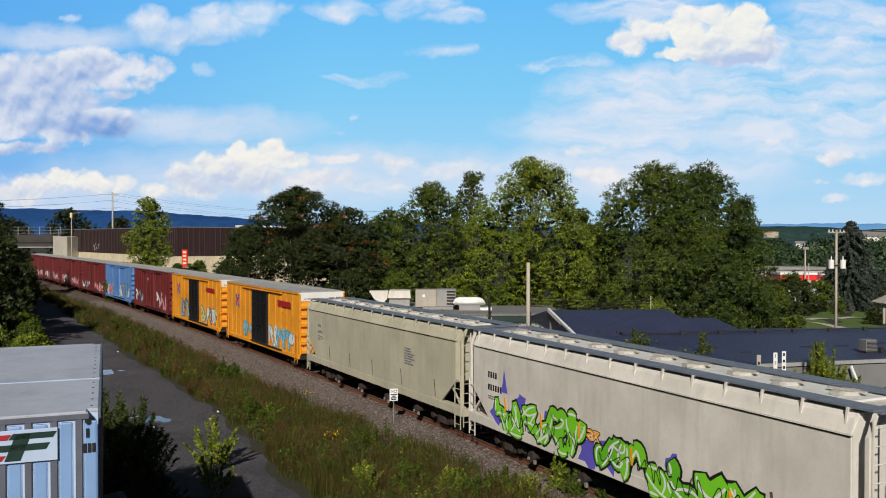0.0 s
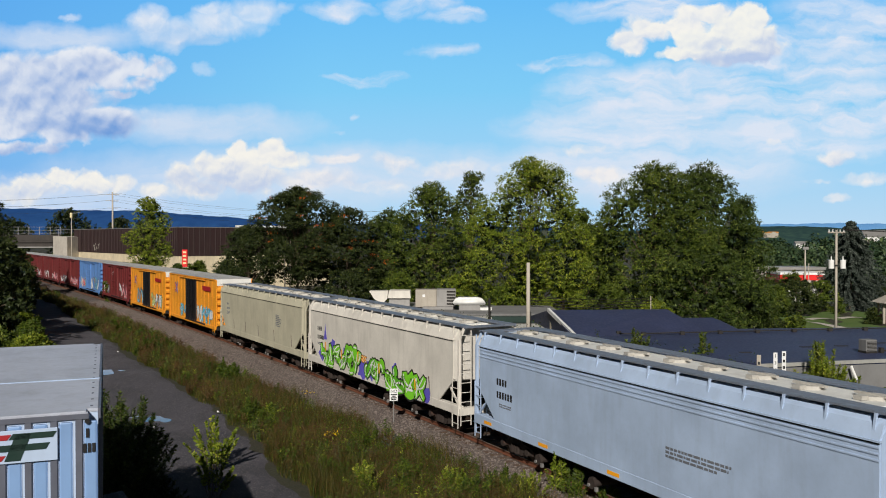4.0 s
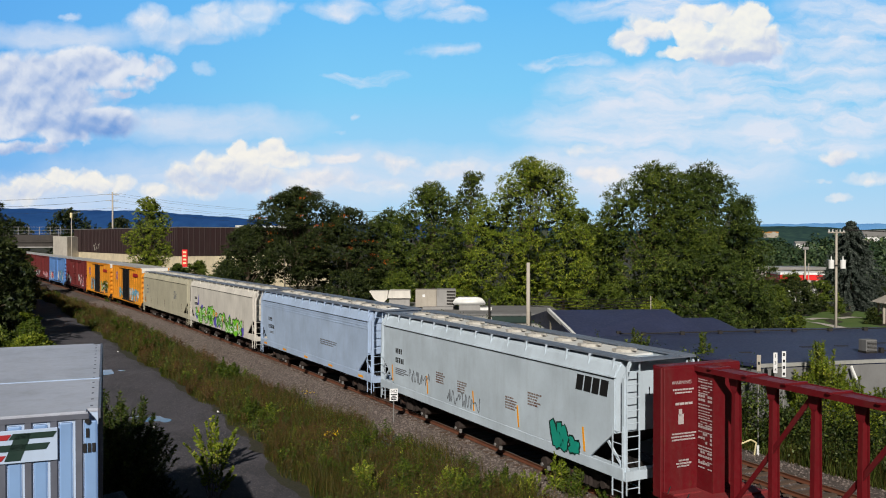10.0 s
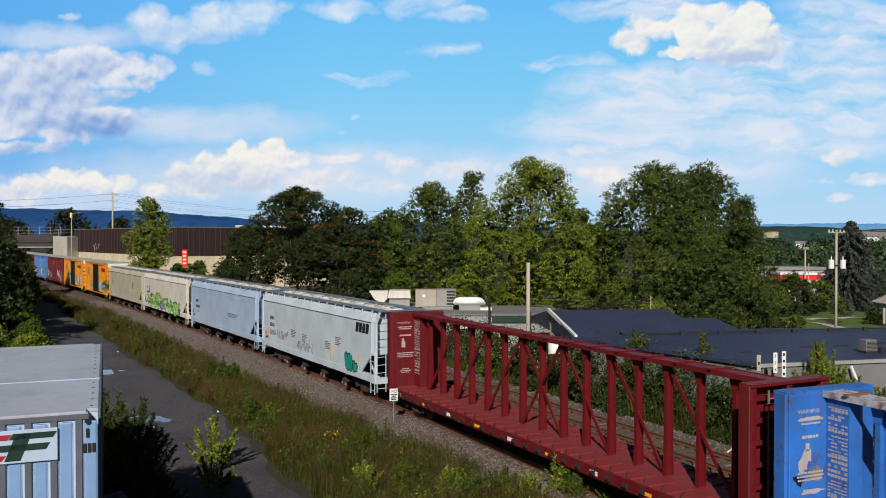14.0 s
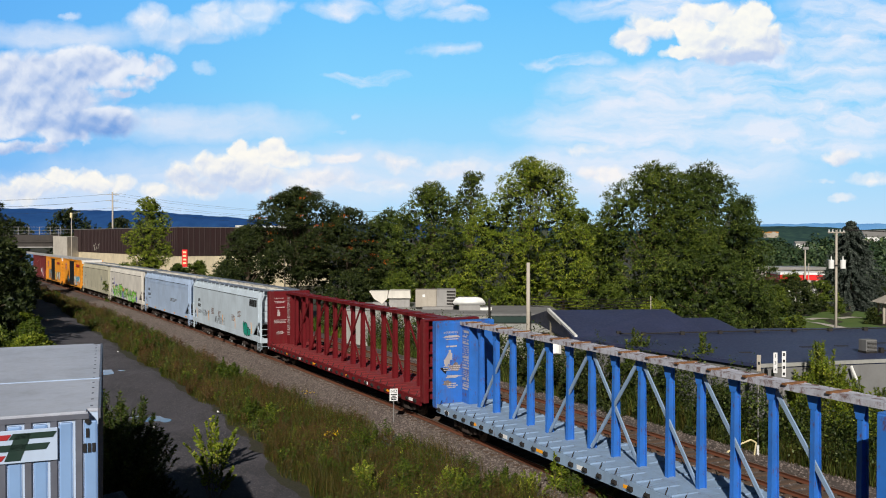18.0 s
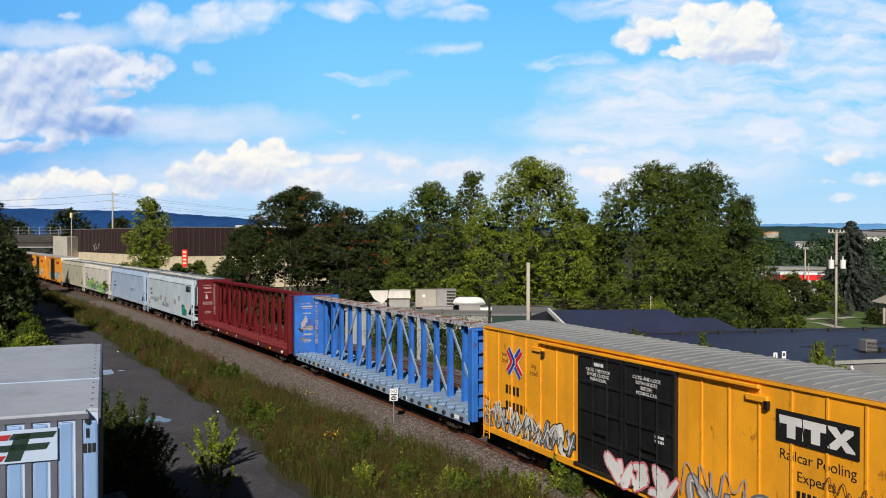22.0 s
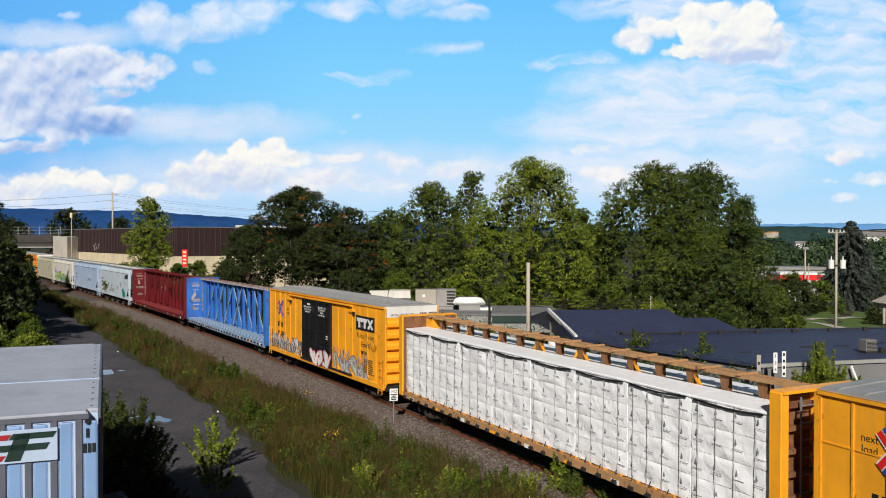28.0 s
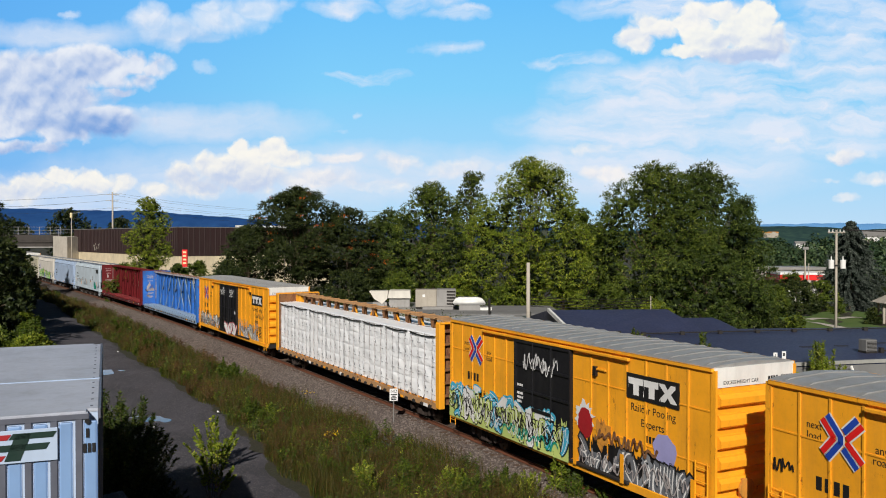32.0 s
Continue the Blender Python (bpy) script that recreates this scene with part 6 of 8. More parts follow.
def cloud_material():
    """Fair-weather clouds on a clear ground: heaps with lit tops and flat bluish bases, soft masses, thin high streaks."""
    m = bpy.data.materials.new("clouds")
    m.use_nodes = True
    t = m.node_tree
    t.nodes.remove(t.nodes["Principled BSDF"])
    out = t.nodes["Material Output"]
    co = t.nodes.new("ShaderNodeTexCoord")

    def math_node(op, a, b=None):
        n = t.nodes.new("ShaderNodeMath")
        n.operation = op
        for i, val in enumerate((a, b)):
            if val is None:
                continue
            if isinstance(val, bpy.types.NodeSocket):
                t.links.new(val, n.inputs[i])
            else:
                n.inputs[i].default_value = val
        return n.outputs[0]

    def vec(op, a, b):
        n = t.nodes.new("ShaderNodeVectorMath")
        n.operation = op
        t.links.new(a, n.inputs[0])
        if isinstance(b, bpy.types.NodeSocket):
            t.links.new(b, n.inputs[1])
        else:
            n.inputs[1].default_value = b
        return n

    unit = vec("MULTIPLY", co.outputs["Object"], (0.00373, 0.0, 0.00373)).outputs[0]

    def warped(scale, across, up, detail):
        n = add(t, "ShaderNodeTexNoise", Scale=scale, Detail=detail, Roughness=0.55)
        t.links.new(unit, n.inputs["Vector"])
        d = vec("MULTIPLY", vec("SUBTRACT", n.outputs["Color"], (0.5, 0.5, 0.5)).outputs[0], (across, 0.0, up)).outputs[0]
        return vec("ADD", unit, d).outputs[0]

    place = warped(2.4, 0.42, 0.32, 7.0)
    loose = warped(1.3, 1.3, 0.55, 7.0)

    def heaps(items, src, grow=1.3):
        total = None
        for cx, cz, rx, rz, k in items:
            q = vec("MULTIPLY", vec("SUBTRACT", src, (cx, 0, cz)).outputs[0], (1 / (rx * grow), 0, 1 / (rz * grow))).outputs[0]
            ln = t.nodes.new("ShaderNodeVectorMath")
            ln.operation = "LENGTH"
            t.links.new(q, ln.inputs[0])
            val = span(t, ln.outputs["Value"], 1.25, 0.35, 0.0, k)
            total = val if total is None else math_node("MAXIMUM", total, val)
        return total

    def billow(src, scale, rough=0.5):
        """Rounded lumps at several sizes."""
        v = add(t, "ShaderNodeTexVoronoi", Scale=scale, Detail=4.0, Roughness=rough)
        v.feature = "SMOOTH_F1"
        v.inputs["Smoothness"].default_value = 0.6
        t.links.new(src, v.inputs["Vector"])
        return math_node("SUBTRACT", 0.5, v.outputs["Distance"])

    lift = (-0.03, 0.0, 0.07)
    fine_lump = billow(place, 2.3, 0.42)
    fine_relief = math_node("SUBTRACT", fine_lump, billow(vec("ADD", place, lift).outputs[0], 2.3, 0.42))
    calm = warped(2.0, 0.34, 0.26, 5.0)
    broad_lump = billow(calm, 2.1, 0.38)
    broad_relief = math_node("SUBTRACT", broad_lump, billow(vec("ADD", calm, (-0.04, 0.0, 0.11)).outputs[0], 2.1, 0.38))

    def cloud(under, items, src, edge, lumpy, dark, light, bases, contrast, base_k, opaque=1.0, form=None):
        """Lays one cloud over what is under it: edge is how sharp its rim is."""
        lump, relief = form or (fine_lump, fine_relief)
        body = heaps(items, src)
        rim = math_node("MINIMUM", math_node("MULTIPLY", body, 3.0), 1.0)
        dense = math_node("ADD", math_node("MULTIPLY", body, 1.25), math_node("MULTIPLY", math_node("MULTIPLY", lump, lumpy), rim))
        mask = span(t, dense, 0.22, 0.22 + edge, 0.0, opaque)
        lit = math_node("ADD", math_node("MULTIPLY", relief, contrast), 0.78)
        if bases:
            lit = math_node("SUBTRACT", lit, math_node("MULTIPLY", heaps(bases, src, 1.4), base_k))
        ramp = t.nodes.new("ShaderNodeValToRGB")
        ramp.color_ramp.interpolation = "EASE"
        ramp.color_ramp.elements[0].color, ramp.color_ramp.elements[1].color = dark, light
        t.links.new(lit, ramp.inputs[0])
        return mixed(t, mask, under, ramp.outputs[0])

    # the clear air
    sep = t.nodes.new("ShaderNodeSeparateXYZ")
    t.links.new(unit, sep.inputs[0])
    air = t.nodes.new("ShaderNodeValToRGB")
    t.links.new(span(t, sep.outputs[2], 0.0, 4.2), air.inputs[0])
    air.color_ramp.elements[0].color, air.color_ramp.elements[1].color = rgb(196, 226, 250), rgb(110, 196, 255)
    air.color_ramp.elements.new(0.3).color = rgb(166, 219, 254)
    air.color_ramp.elements.new(0.62).color = rgb(133, 211, 255)
    c = mixed(t, span(t, sep.outputs[0], -8.0, -2.2, 0.62, 0.0), air.outputs[0], rgb(92, 166, 242))
    # thin high cloud
    st = vec("MULTIPLY", loose, (0.5, 0.0, 2.0)).outputs[0]
    streak = add(t, "ShaderNodeTexNoise", Scale=1.5, Detail=7.0, Roughness=0.58, Distortion=0.3)
    t.links.new(st, streak.inputs["Vector"])
    veil = math_node("MULTIPLY", span(t, heaps(SHEETS, loose), 0.05, 0.85, 0.0, 0.82), span(t, streak.outputs["Fac"], 0.25, 0.62, 0.45, 1.0))
    c = mixed(t, veil, c, rgb(222, 233, 250))
    wisp = math_node("MULTIPLY", span(t, heaps(STREAKS, loose, 1.35), 0.02, 0.55), span(t, streak.outputs["Fac"], 0.32, 0.62, 0.1, 0.95))
    c = mixed(t, wisp, c, rgb(229, 238, 253))
    c = cloud(c, SOFT_TOP, place, 0.8, 0.6, rgb(186, 208, 240), rgb(242, 247, 255), [(-4.5, 3.45, 1.2, 0.22, 1)], 0.6, 0.3, 0.92)
    c = cloud(c, SOFT_WEST, place, 0.36, 0.75, rgb(118, 164, 226), rgb(238, 243, 252), [(-6.2, 1.98, 0.95, 0.22, 1.0), (-5.9, 1.88, 0.5, 0.14, 1.1), (-7.2, 2.38, 0.9, 0.26, 0.7), (-7.4, 2.8, 0.8, 0.3, 0.35), (-7.3, 1.55, 0.8, 0.1, 0.6), (-7.0, 2.6, 1.4, 0.5, 0.5)], 0.75, 0.5, 1.0, (broad_lump, broad_relief))
    c = cloud(c, LOW_EAST, place, 0.55, 0.7, rgb(190, 208, 238), rgb(254, 249, 246), [(6.9, 1.32, 0.6, 0.06, 1), (-1.0, 1.1, 1.6, 0.14, 0.6)], 0.8, 0.35, 0.85)
    c = cloud(c, LOW_WEST, place, 0.4, 0.85, rgb(196, 212, 240), rgb(255, 252, 244), [(-3.5, 0.95, 1.6, 0.22, 0.9), (-7.0, 0.75, 1.5, 0.16, 0.8), (-3.75, 1.22, 0.3, 0.12, 0.7)], 0.9, 0.5)
    c = cloud(c, HEAP_BACK, place, 0.4, 0.75, rgb(190, 210, 242), rgb(255, 253, 247), [(3.7, 3.4, 0.6, 0.14, 0.8)], 0.8, 0.4)
    c = cloud(c, HEAP_FRONT, place, 0.34, 0.75, rgb(186, 206, 240), rgb(255, 254, 246), [(5.3, 3.14, 0.8, 0.14, 1.2), (5.75, 3.35, 0.3, 0.18, 0.8), (4.75, 3.42, 0.3, 0.08, 0.5)], 0.8, 0.6)
    em = t.nodes.new("ShaderNodeEmission")
    t.links.new(c, em.inputs[0])
    t.links.new(em.outputs[0], out.inputs[0])
    return m


bm = bmesh.new()
bm.faces.new([bm.verts.new(p) for p in ((-2500, 0, -60), (2500, 0, -60), (2500, 0, 1500), (-2500, 0, 1500))])
CLOUDS = tagged(part("backdrop_clouds", bm, cloud_material()), "white cumulus and thin high streaks of cloud", "sky", kind="structure")
CLOUDS.matrix_world = pose(0, 4000, 0)

# ---- the parked trailer ----
def trailer():
    ob = thing("semi_trailer", "white parked semi-trailer with grey posts and a red and green emblem", "trailer", "", pose(-7.225, 17.75, 0, 0, 0, 111.85) @ pose(0, 1.3, 0))
    e, w, top, low = 4.58, 1.3, 5.8, 2.95
    bm = box(bmesh.new(), -e, -w + 0.02, low, e, w - 0.02, top - 0.03)
    bmesh.ops.bevel(bm, geom=[d for d in bm.edges if abs(d.verts[0].co.z - d.verts[1].co.z) > 1], offset=0.16, segments=4, affect="EDGES")
    part("body", bm, M["trailer_white"], ob)
    bm = box(bmesh.new(), -e - 0.02, -w, top - 0.05, e + 0.02, w, top)
    bmesh.ops.bevel(bm, geom=[d for d in bm.edges if abs(d.verts[0].co.z - d.verts[1].co.z) > 0.02], offset=0.17, segments=4, affect="EDGES")
    bmesh.ops.bevel(bm, geom=[d for d in bm.edges if d.verts[0].co.z > top - 0.01 and d.verts[1].co.z > top - 0.01], offset=0.025, segments=2, affect="EDGES")
    part("roof", bm, M["trailer_roof"], ob, "grey-white sheet metal roof")
    for x in (-1.35,):
        part("roof_seam", soft_box(x - 0.04, -w, top, x + 0.04, w, top + 0.02, 0.008, 1), M["trailer_white"], ob)
    for o in (1, -1):
        part("roof_rail", soft_box(-e + 0.1, o * w - 0.025, top - 0.16, e - 0.1, o * w + 0.025, top + 0.012, 0.01, 1), M["trailer_post"], ob)
        for i in range(15):
            x = -e + 0.4 + i * (2 * e - 0.8) / 14
            part("side_post", box(bmesh.new(), x - 0.05, o * w - 0.03, low, x + 0.05, o * w + 0.03, top - 0.06), M["trailer_post"], ob)
            shared(ob, "roof_clip", "roof_clip", lambda: rod(bmesh.new(), (0, 0, 0), (0, 0, 0.012), 0.022, 8), M["trailer_post"], pose(x, o * (w - 0.12), top))
    part("nose_rail", soft_box(-e - 0.035, -w + 0.15, top - 0.13, -e + 0.02, w - 0.15, top - 0.04, 0.01, 1), M["trailer_post"], ob)
    for i in range(7):
        y = -w + 0.3 + i * 0.364
        part("nose_post", soft_box(-e - 0.03, y - 0.055, low, -e + 0.03, y + 0.055, top - 0.08, 0.015, 1), M["trailer_post"], ob)
        part("nose_panel", soft_box(-e - 0.012, y - 0.27, low + 0.05, -e + 0.02, y - 0.07, top - 0.16, 0.03, 2), M["trailer_blue"], ob, "pale blue panel")
    x = -e - 0.04
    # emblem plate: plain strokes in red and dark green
    plate = part("emblem_plate", soft_box(x - 0.02, -0.69, top - 0.73, x + 0.02, 0.72, top - 0.22, 0.006, 1), M["trailer_white"], ob, "white plate with red and dark green strokes")
    f = x - 0.026

    def stroke(y0, y1, z0, z1, mat, slant=0.06):
        bm = prism(bmesh.new(), [(y0 - slant, z1), (y1 - slant, z1), (y1, z0), (y0, z0)], "x", f - 0.004, f + 0.008)
        part("emblem_stroke", bm, M[mat], plate)
    stroke(0.66, 0.02, top - 0.36, top - 0.28, "deep_red")
    stroke(0.66, 0.1, top - 0.68, top - 0.6, "deep_red")
    stroke(0.66, 0.52, top - 0.62, top - 0.3, "deep_red")
    stroke(0.6, -0.52, top - 0.54, top - 0.44, "dark_green")
    stroke(0.0, -0.62, top - 0.36, top - 0.27, "dark_green")
    stroke(0.06, -0.16, top - 0.69, top - 0.28, "dark_green", 0.16)
    bm = bmesh.new()
    for y, z, n in ((-1.1, top - 0.42, 1), (-1.06, top - 0.66, 3)):
        for i in range(n):
            box(bm, x + 0.005, y - i * 0.065 - 0.045, z, x + 0.03, y - i * 0.065, z + 0.14)
    part("trailer_marking", bm, M["decal_black"], ob)
    part("marker_lamp", rod(bmesh.new(), (x + 0.03, -1.12, top - 0.16), (x - 0.02, -1.12, top - 0.16), 0.04, 12), M["decal_black"], ob, "round dark marker lamp")
    for o in (1, -1):
        part("landing_leg", box(bmesh.new(), -e + 2.4, o * 0.8 - 0.06, 1.65, -e + 2.52, o * 0.8 + 0.06, low), M["dark"], ob)
        for q in (e - 1.2, e - 2.4):
            wh = part("wheel", rod(bmesh.new(), (q, o * 0.75, 2.2), (q, o * 1.15, 2.2), 0.5, 20), M["black"], ob)
            part("rim", rod(bmesh.new(), (q, o * 1.15, 2.2), (q, o * 1.17, 2.2), 0.28, 14), M["alu"], wh)
    part("chassis", box(bmesh.new(), -e + 0.3, -0.45, 2.6, e - 0.1, 0.45, low), M["dark"], ob)


trailer()


# ---- poles, signs and wires ----
def pole(label, x, y, top, r=0.15, arms=(), name="utility_pole", lamp=None):
    z0 = float(ground_z(x, y)[0]) - 0.3
    ob = thing(name, label, "pole", "", pose(x, y, 0))
    part("shaft", rod(bmesh.new(), (0, 0, z0), (0, 0, top), r, 10, r * 0.7), M["timber"], ob, smooth=True)
    for z, half, turn_by in arms:
        a = part("crossarm", bar(bmesh.new(), (-half * math.cos(turn_by), -half * math.sin(turn_by), z), (half * math.cos(turn_by), half * math.sin(turn_by), z), 0.1, 0.12), M["timber"], ob)
        for k in (-0.92, -0.45, 0.45, 0.92):
            part("insulator", rod(bmesh.new(), (half * k * math.cos(turn_by), half * k * math.sin(turn_by), z + 0.05), (half * k * math.cos(turn_by), half * k * math.sin(turn_by), z + 0.26), 0.05, 8, 0.03), M["white"], a)
    return ob


pole("weathered timber pole with a flat top beside the yard", 5.77, 57, 6.85, 0.17)
p1 = pole("timber utility pole with a crossarm and two transformers", 31.75, 68, 9.2, 0.12, ((8.95, 1.0, 0.5),))
for x in (-0.52, 0.42):
    t = part("transformer", rod(bmesh.new(), (x, -0.25, 6.05), (x, -0.25, 6.75), 0.22, 14), M["white"], p1, "grey can transformer")
    part("bushing", rod(bmesh.new(), (x, -0.25, 6.75), (x, -0.25, 7.05), 0.05, 8, 0.03), M["white"], t)
part("transformer_bracket", bar(bmesh.new(), (-0.6, -0.12, 6.3), (0.5, -0.12, 6.3), 0.1, 0.1), M["dark"], p1)
pole("tall timber utility pole with crossarms above the roofs", -82.3, 210, 19.8, 0.26, ((19.2, 1.6, 0.6), (17.6, 1.6, 0.6), (15.8, 1.2, 0.6)))
p3 = pole("slim lamp pole beside the bridge", -84.2, 191, 14.0, 0.12, (), "street_lamp")
part("lamp_arm", bar(bmesh.new(), (0, 0, 13.9), (2.2, -0.4, 14.2), 0.08, 0.08), M["alu"], p3)
part("lamp_head", box(bmesh.new(), -0.25, -0.2, 13.0, 0.25, 0.2, 14.1), M["lens"], p3, "pale yellow box on the pole")
p4 = pole("tall grey lamp pole beside the filling station", 60.2, 140, 6.7, 0.16, (), "street_lamp")
part("lamp_head", box(bmesh.new(), -0.45, -0.25, 6.5, 0.45, 0.25, 6.95), M["alu"], p4, "grey lamp head")
pole("slim pole behind the filling station", 63.4, 146, 4.0, 0.1)


def wire(a, b, sag, r=0.02, name="overhead_wire"):
    bm = bmesh.new()
    a, b = Vector(a), Vector(b)
    side = (b - a).cross(Vector((0, 0, 1))).normalized() * r
    rings = []
    for i in range(15):
        q = i / 14
        p = a.lerp(b, q) - Vector((0, 0, sag * 4 * q * (1 - q)))
        rings.append([bm.verts.new(p + o) for o in (side, Vector((0, 0, r)), -side, Vector((0, 0, -r)))])
    for u, w in zip(rings, rings[1:]):
        for j in range(4):
            bm.faces.new((u[j], w[j], w[(j + 1) % 4], u[(j + 1) % 4]))
    return tagged(part(name, bm, M["dark"]), "thin dark overhead wire sagging between poles", "wire", "overhead wires")


for k, z in enumerate((19.5, 19.3, 17.9, 17.7, 16.0)):
    x = -82.3 + (-1.3 if k % 2 else 1.3)
    wire((x, 210, z), (x + 66, 236, z - 3.5), 2.0, 0.018)
    wire((x, 210, z), (x - 70, 205, z - 1.0), 1.5, 0.018)
for k in (-0.95, -0.45, 0.45, 0.95):
    wire((31.75 + k, 68, 9.2), (62 + k, 60, 9.4), 0.5, 0.012)
for k in range(4):
    wire((5.77, 57, 2.3 - 0.25 * k), (19.0, 62, 2.9 - 0.25 * k), 0.1, 0.012)


pole("slim dark post behind the low roof", 15.8, 64, 4.1, 0.05)
for k in range(4):
    wire((5.77, 57, 4.5 - 0.2 * k), (15.8, 64, 3.95 - 0.2 * k), 0.12, 0.022)


def track_sign():
    ob = thing("track_sign", "small white warning sign on a thin grey post beside the track", "sign", "", pose(-2.33, 39.8, 0, 0, 0, 12))
    part("post", rod(bmesh.new(), (0, 0.03, -0.7), (0, 0.03, 1.38), 0.024, 8), M["alu"], ob)
    p = part("panel", soft_box(-0.2, -0.012, 0.82, 0.2, 0.008, 1.4, 0.012, 1), M["decal_white"], ob, "white sign panel")
    words("lettering", "NO", 0.2, M["decal_black"], p, pose(0, -0.016, 1.27, 90, 0, 0))
    bm = bmesh.new()
    for z, w in ((1.1, 0.3), (1.02, 0.18), (0.94, 0.28), (0.87, 0.24)):
        box(bm, -w / 2, -0.018, z, w / 2, -0.012, z + 0.05)
    part("lettering", bm, M["decal_black"], p)


def milepost(x, y, z0, z1, digits, label):
    ob = thing("milepost", label, "sign", "mileposts beside the siding", pose(x, y, 0, 0, 0, -8))
    part("post", rod(bmesh.new(), (0, 0.04, -1.0), (0, 0.04, z1), 0.035, 8), M["alu"], ob)
    p = part("panel", soft_box(-0.085, -0.02, z0, 0.085, 0.01, z1, 0.01, 1), M["decal_white" if len(digits) > 1 else "timber"], ob)
    n = len(digits)
    for i, d in enumerate(digits):
        z = z1 - (z1 - z0) * (i + 0.5) / n
        if d == "#":
            part("lettering", box(bmesh.new(), -0.045, -0.026, z - 0.06, 0.045, -0.02, z + 0.06), M["decal_black"], p)
        else:
            words("digit", d, 0.2, M["decal_black"], p, pose(0, -0.024, z, 90, 0, 0))


track_sign()
milepost(14.03, 35.5, 2.83, 3.7, "134", "white milepost with upright black numbers")
milepost(14.35, 35.4, 2.68, 3.77, "####", "white trackside post with upright dark lettering")
milepost(13.33, 35.5, 2.9, 3.6, "#", "short weathered trackside marker post")


def bent_pipe():
    pts = [(11.5, 34.4, -0.35), (12.0, 34.2, 0.1), (12.5, 34.1, 0.35), (12.75, 34.2, 0.2), (12.7, 34.3, -0.45)]
    bm = bmesh.new()
    for a, b in zip(pts, pts[1:]):
        rod(bm, a, b, 0.035, 8)
    tagged(part("bent_pipe", bm, M["lens"]), "bent pale yellow pipe beside the siding", "pipe")
    tagged(part("switch_lamp", rod(bmesh.new(), (12.9, 34.4, -0.5), (12.9, 34.4, 0.05), 0.05, 8), M["decal_white"]), "small white marker stub beside the siding", "marker")


bent_pipe()
for i, (x, y) in enumerate([(-11.41, 42.6), (-13.6, 39.6), (-10.2, 44.8), (-25.5, 66)]):
    bm = bmesh.new()
    z = float(ground_z(x, y)[0]) + 0.03
    g = random.Random(i)
    v = [bm.verts.new((x + g.uniform(-0.12, 0.12), y + g.uniform(-0.1, 0.1), z + g.uniform(0, 0.14))) for _ in range(7)]
    bmesh.ops.convex_hull(bm, input=bm.verts)
    tagged(part("litter", bm, M["decal_white"]), "crumpled white scrap of litter on the verge", "litter", "litter on the verge")


# ---- buildings beside the line ----
def slab(bm, pts, z0, z1):
    """A block over a polygon, between two heights (one height, or one for each corner)."""
    z1 = z1 if isinstance(z1, (list, tuple)) else [z1] * len(pts)
    lo = [bm.verts.new((x, y, z0)) for x, y in pts]
    hi = [bm.verts.new((x, y, z)) for (x, y), z in zip(pts, z1)]
    bm.faces.new(lo)
    bm.faces.new(hi[::-1])
    for i in range(len(pts)):
        j = (i + 1) % len(pts)
        bm.faces.new((lo[i], hi[i], hi[j], lo[j]))
    bmesh.ops.recalc_face_normals(bm, faces=list(bm.faces))
    return bm


def inset(pts, k):
    cx, cy = sum(p[0] for p in pts) / len(pts), sum(p[1] for p in pts) / len(pts)
    return [(cx + (x - cx) * k, cy + (y - cy) * k) for x, y in pts]


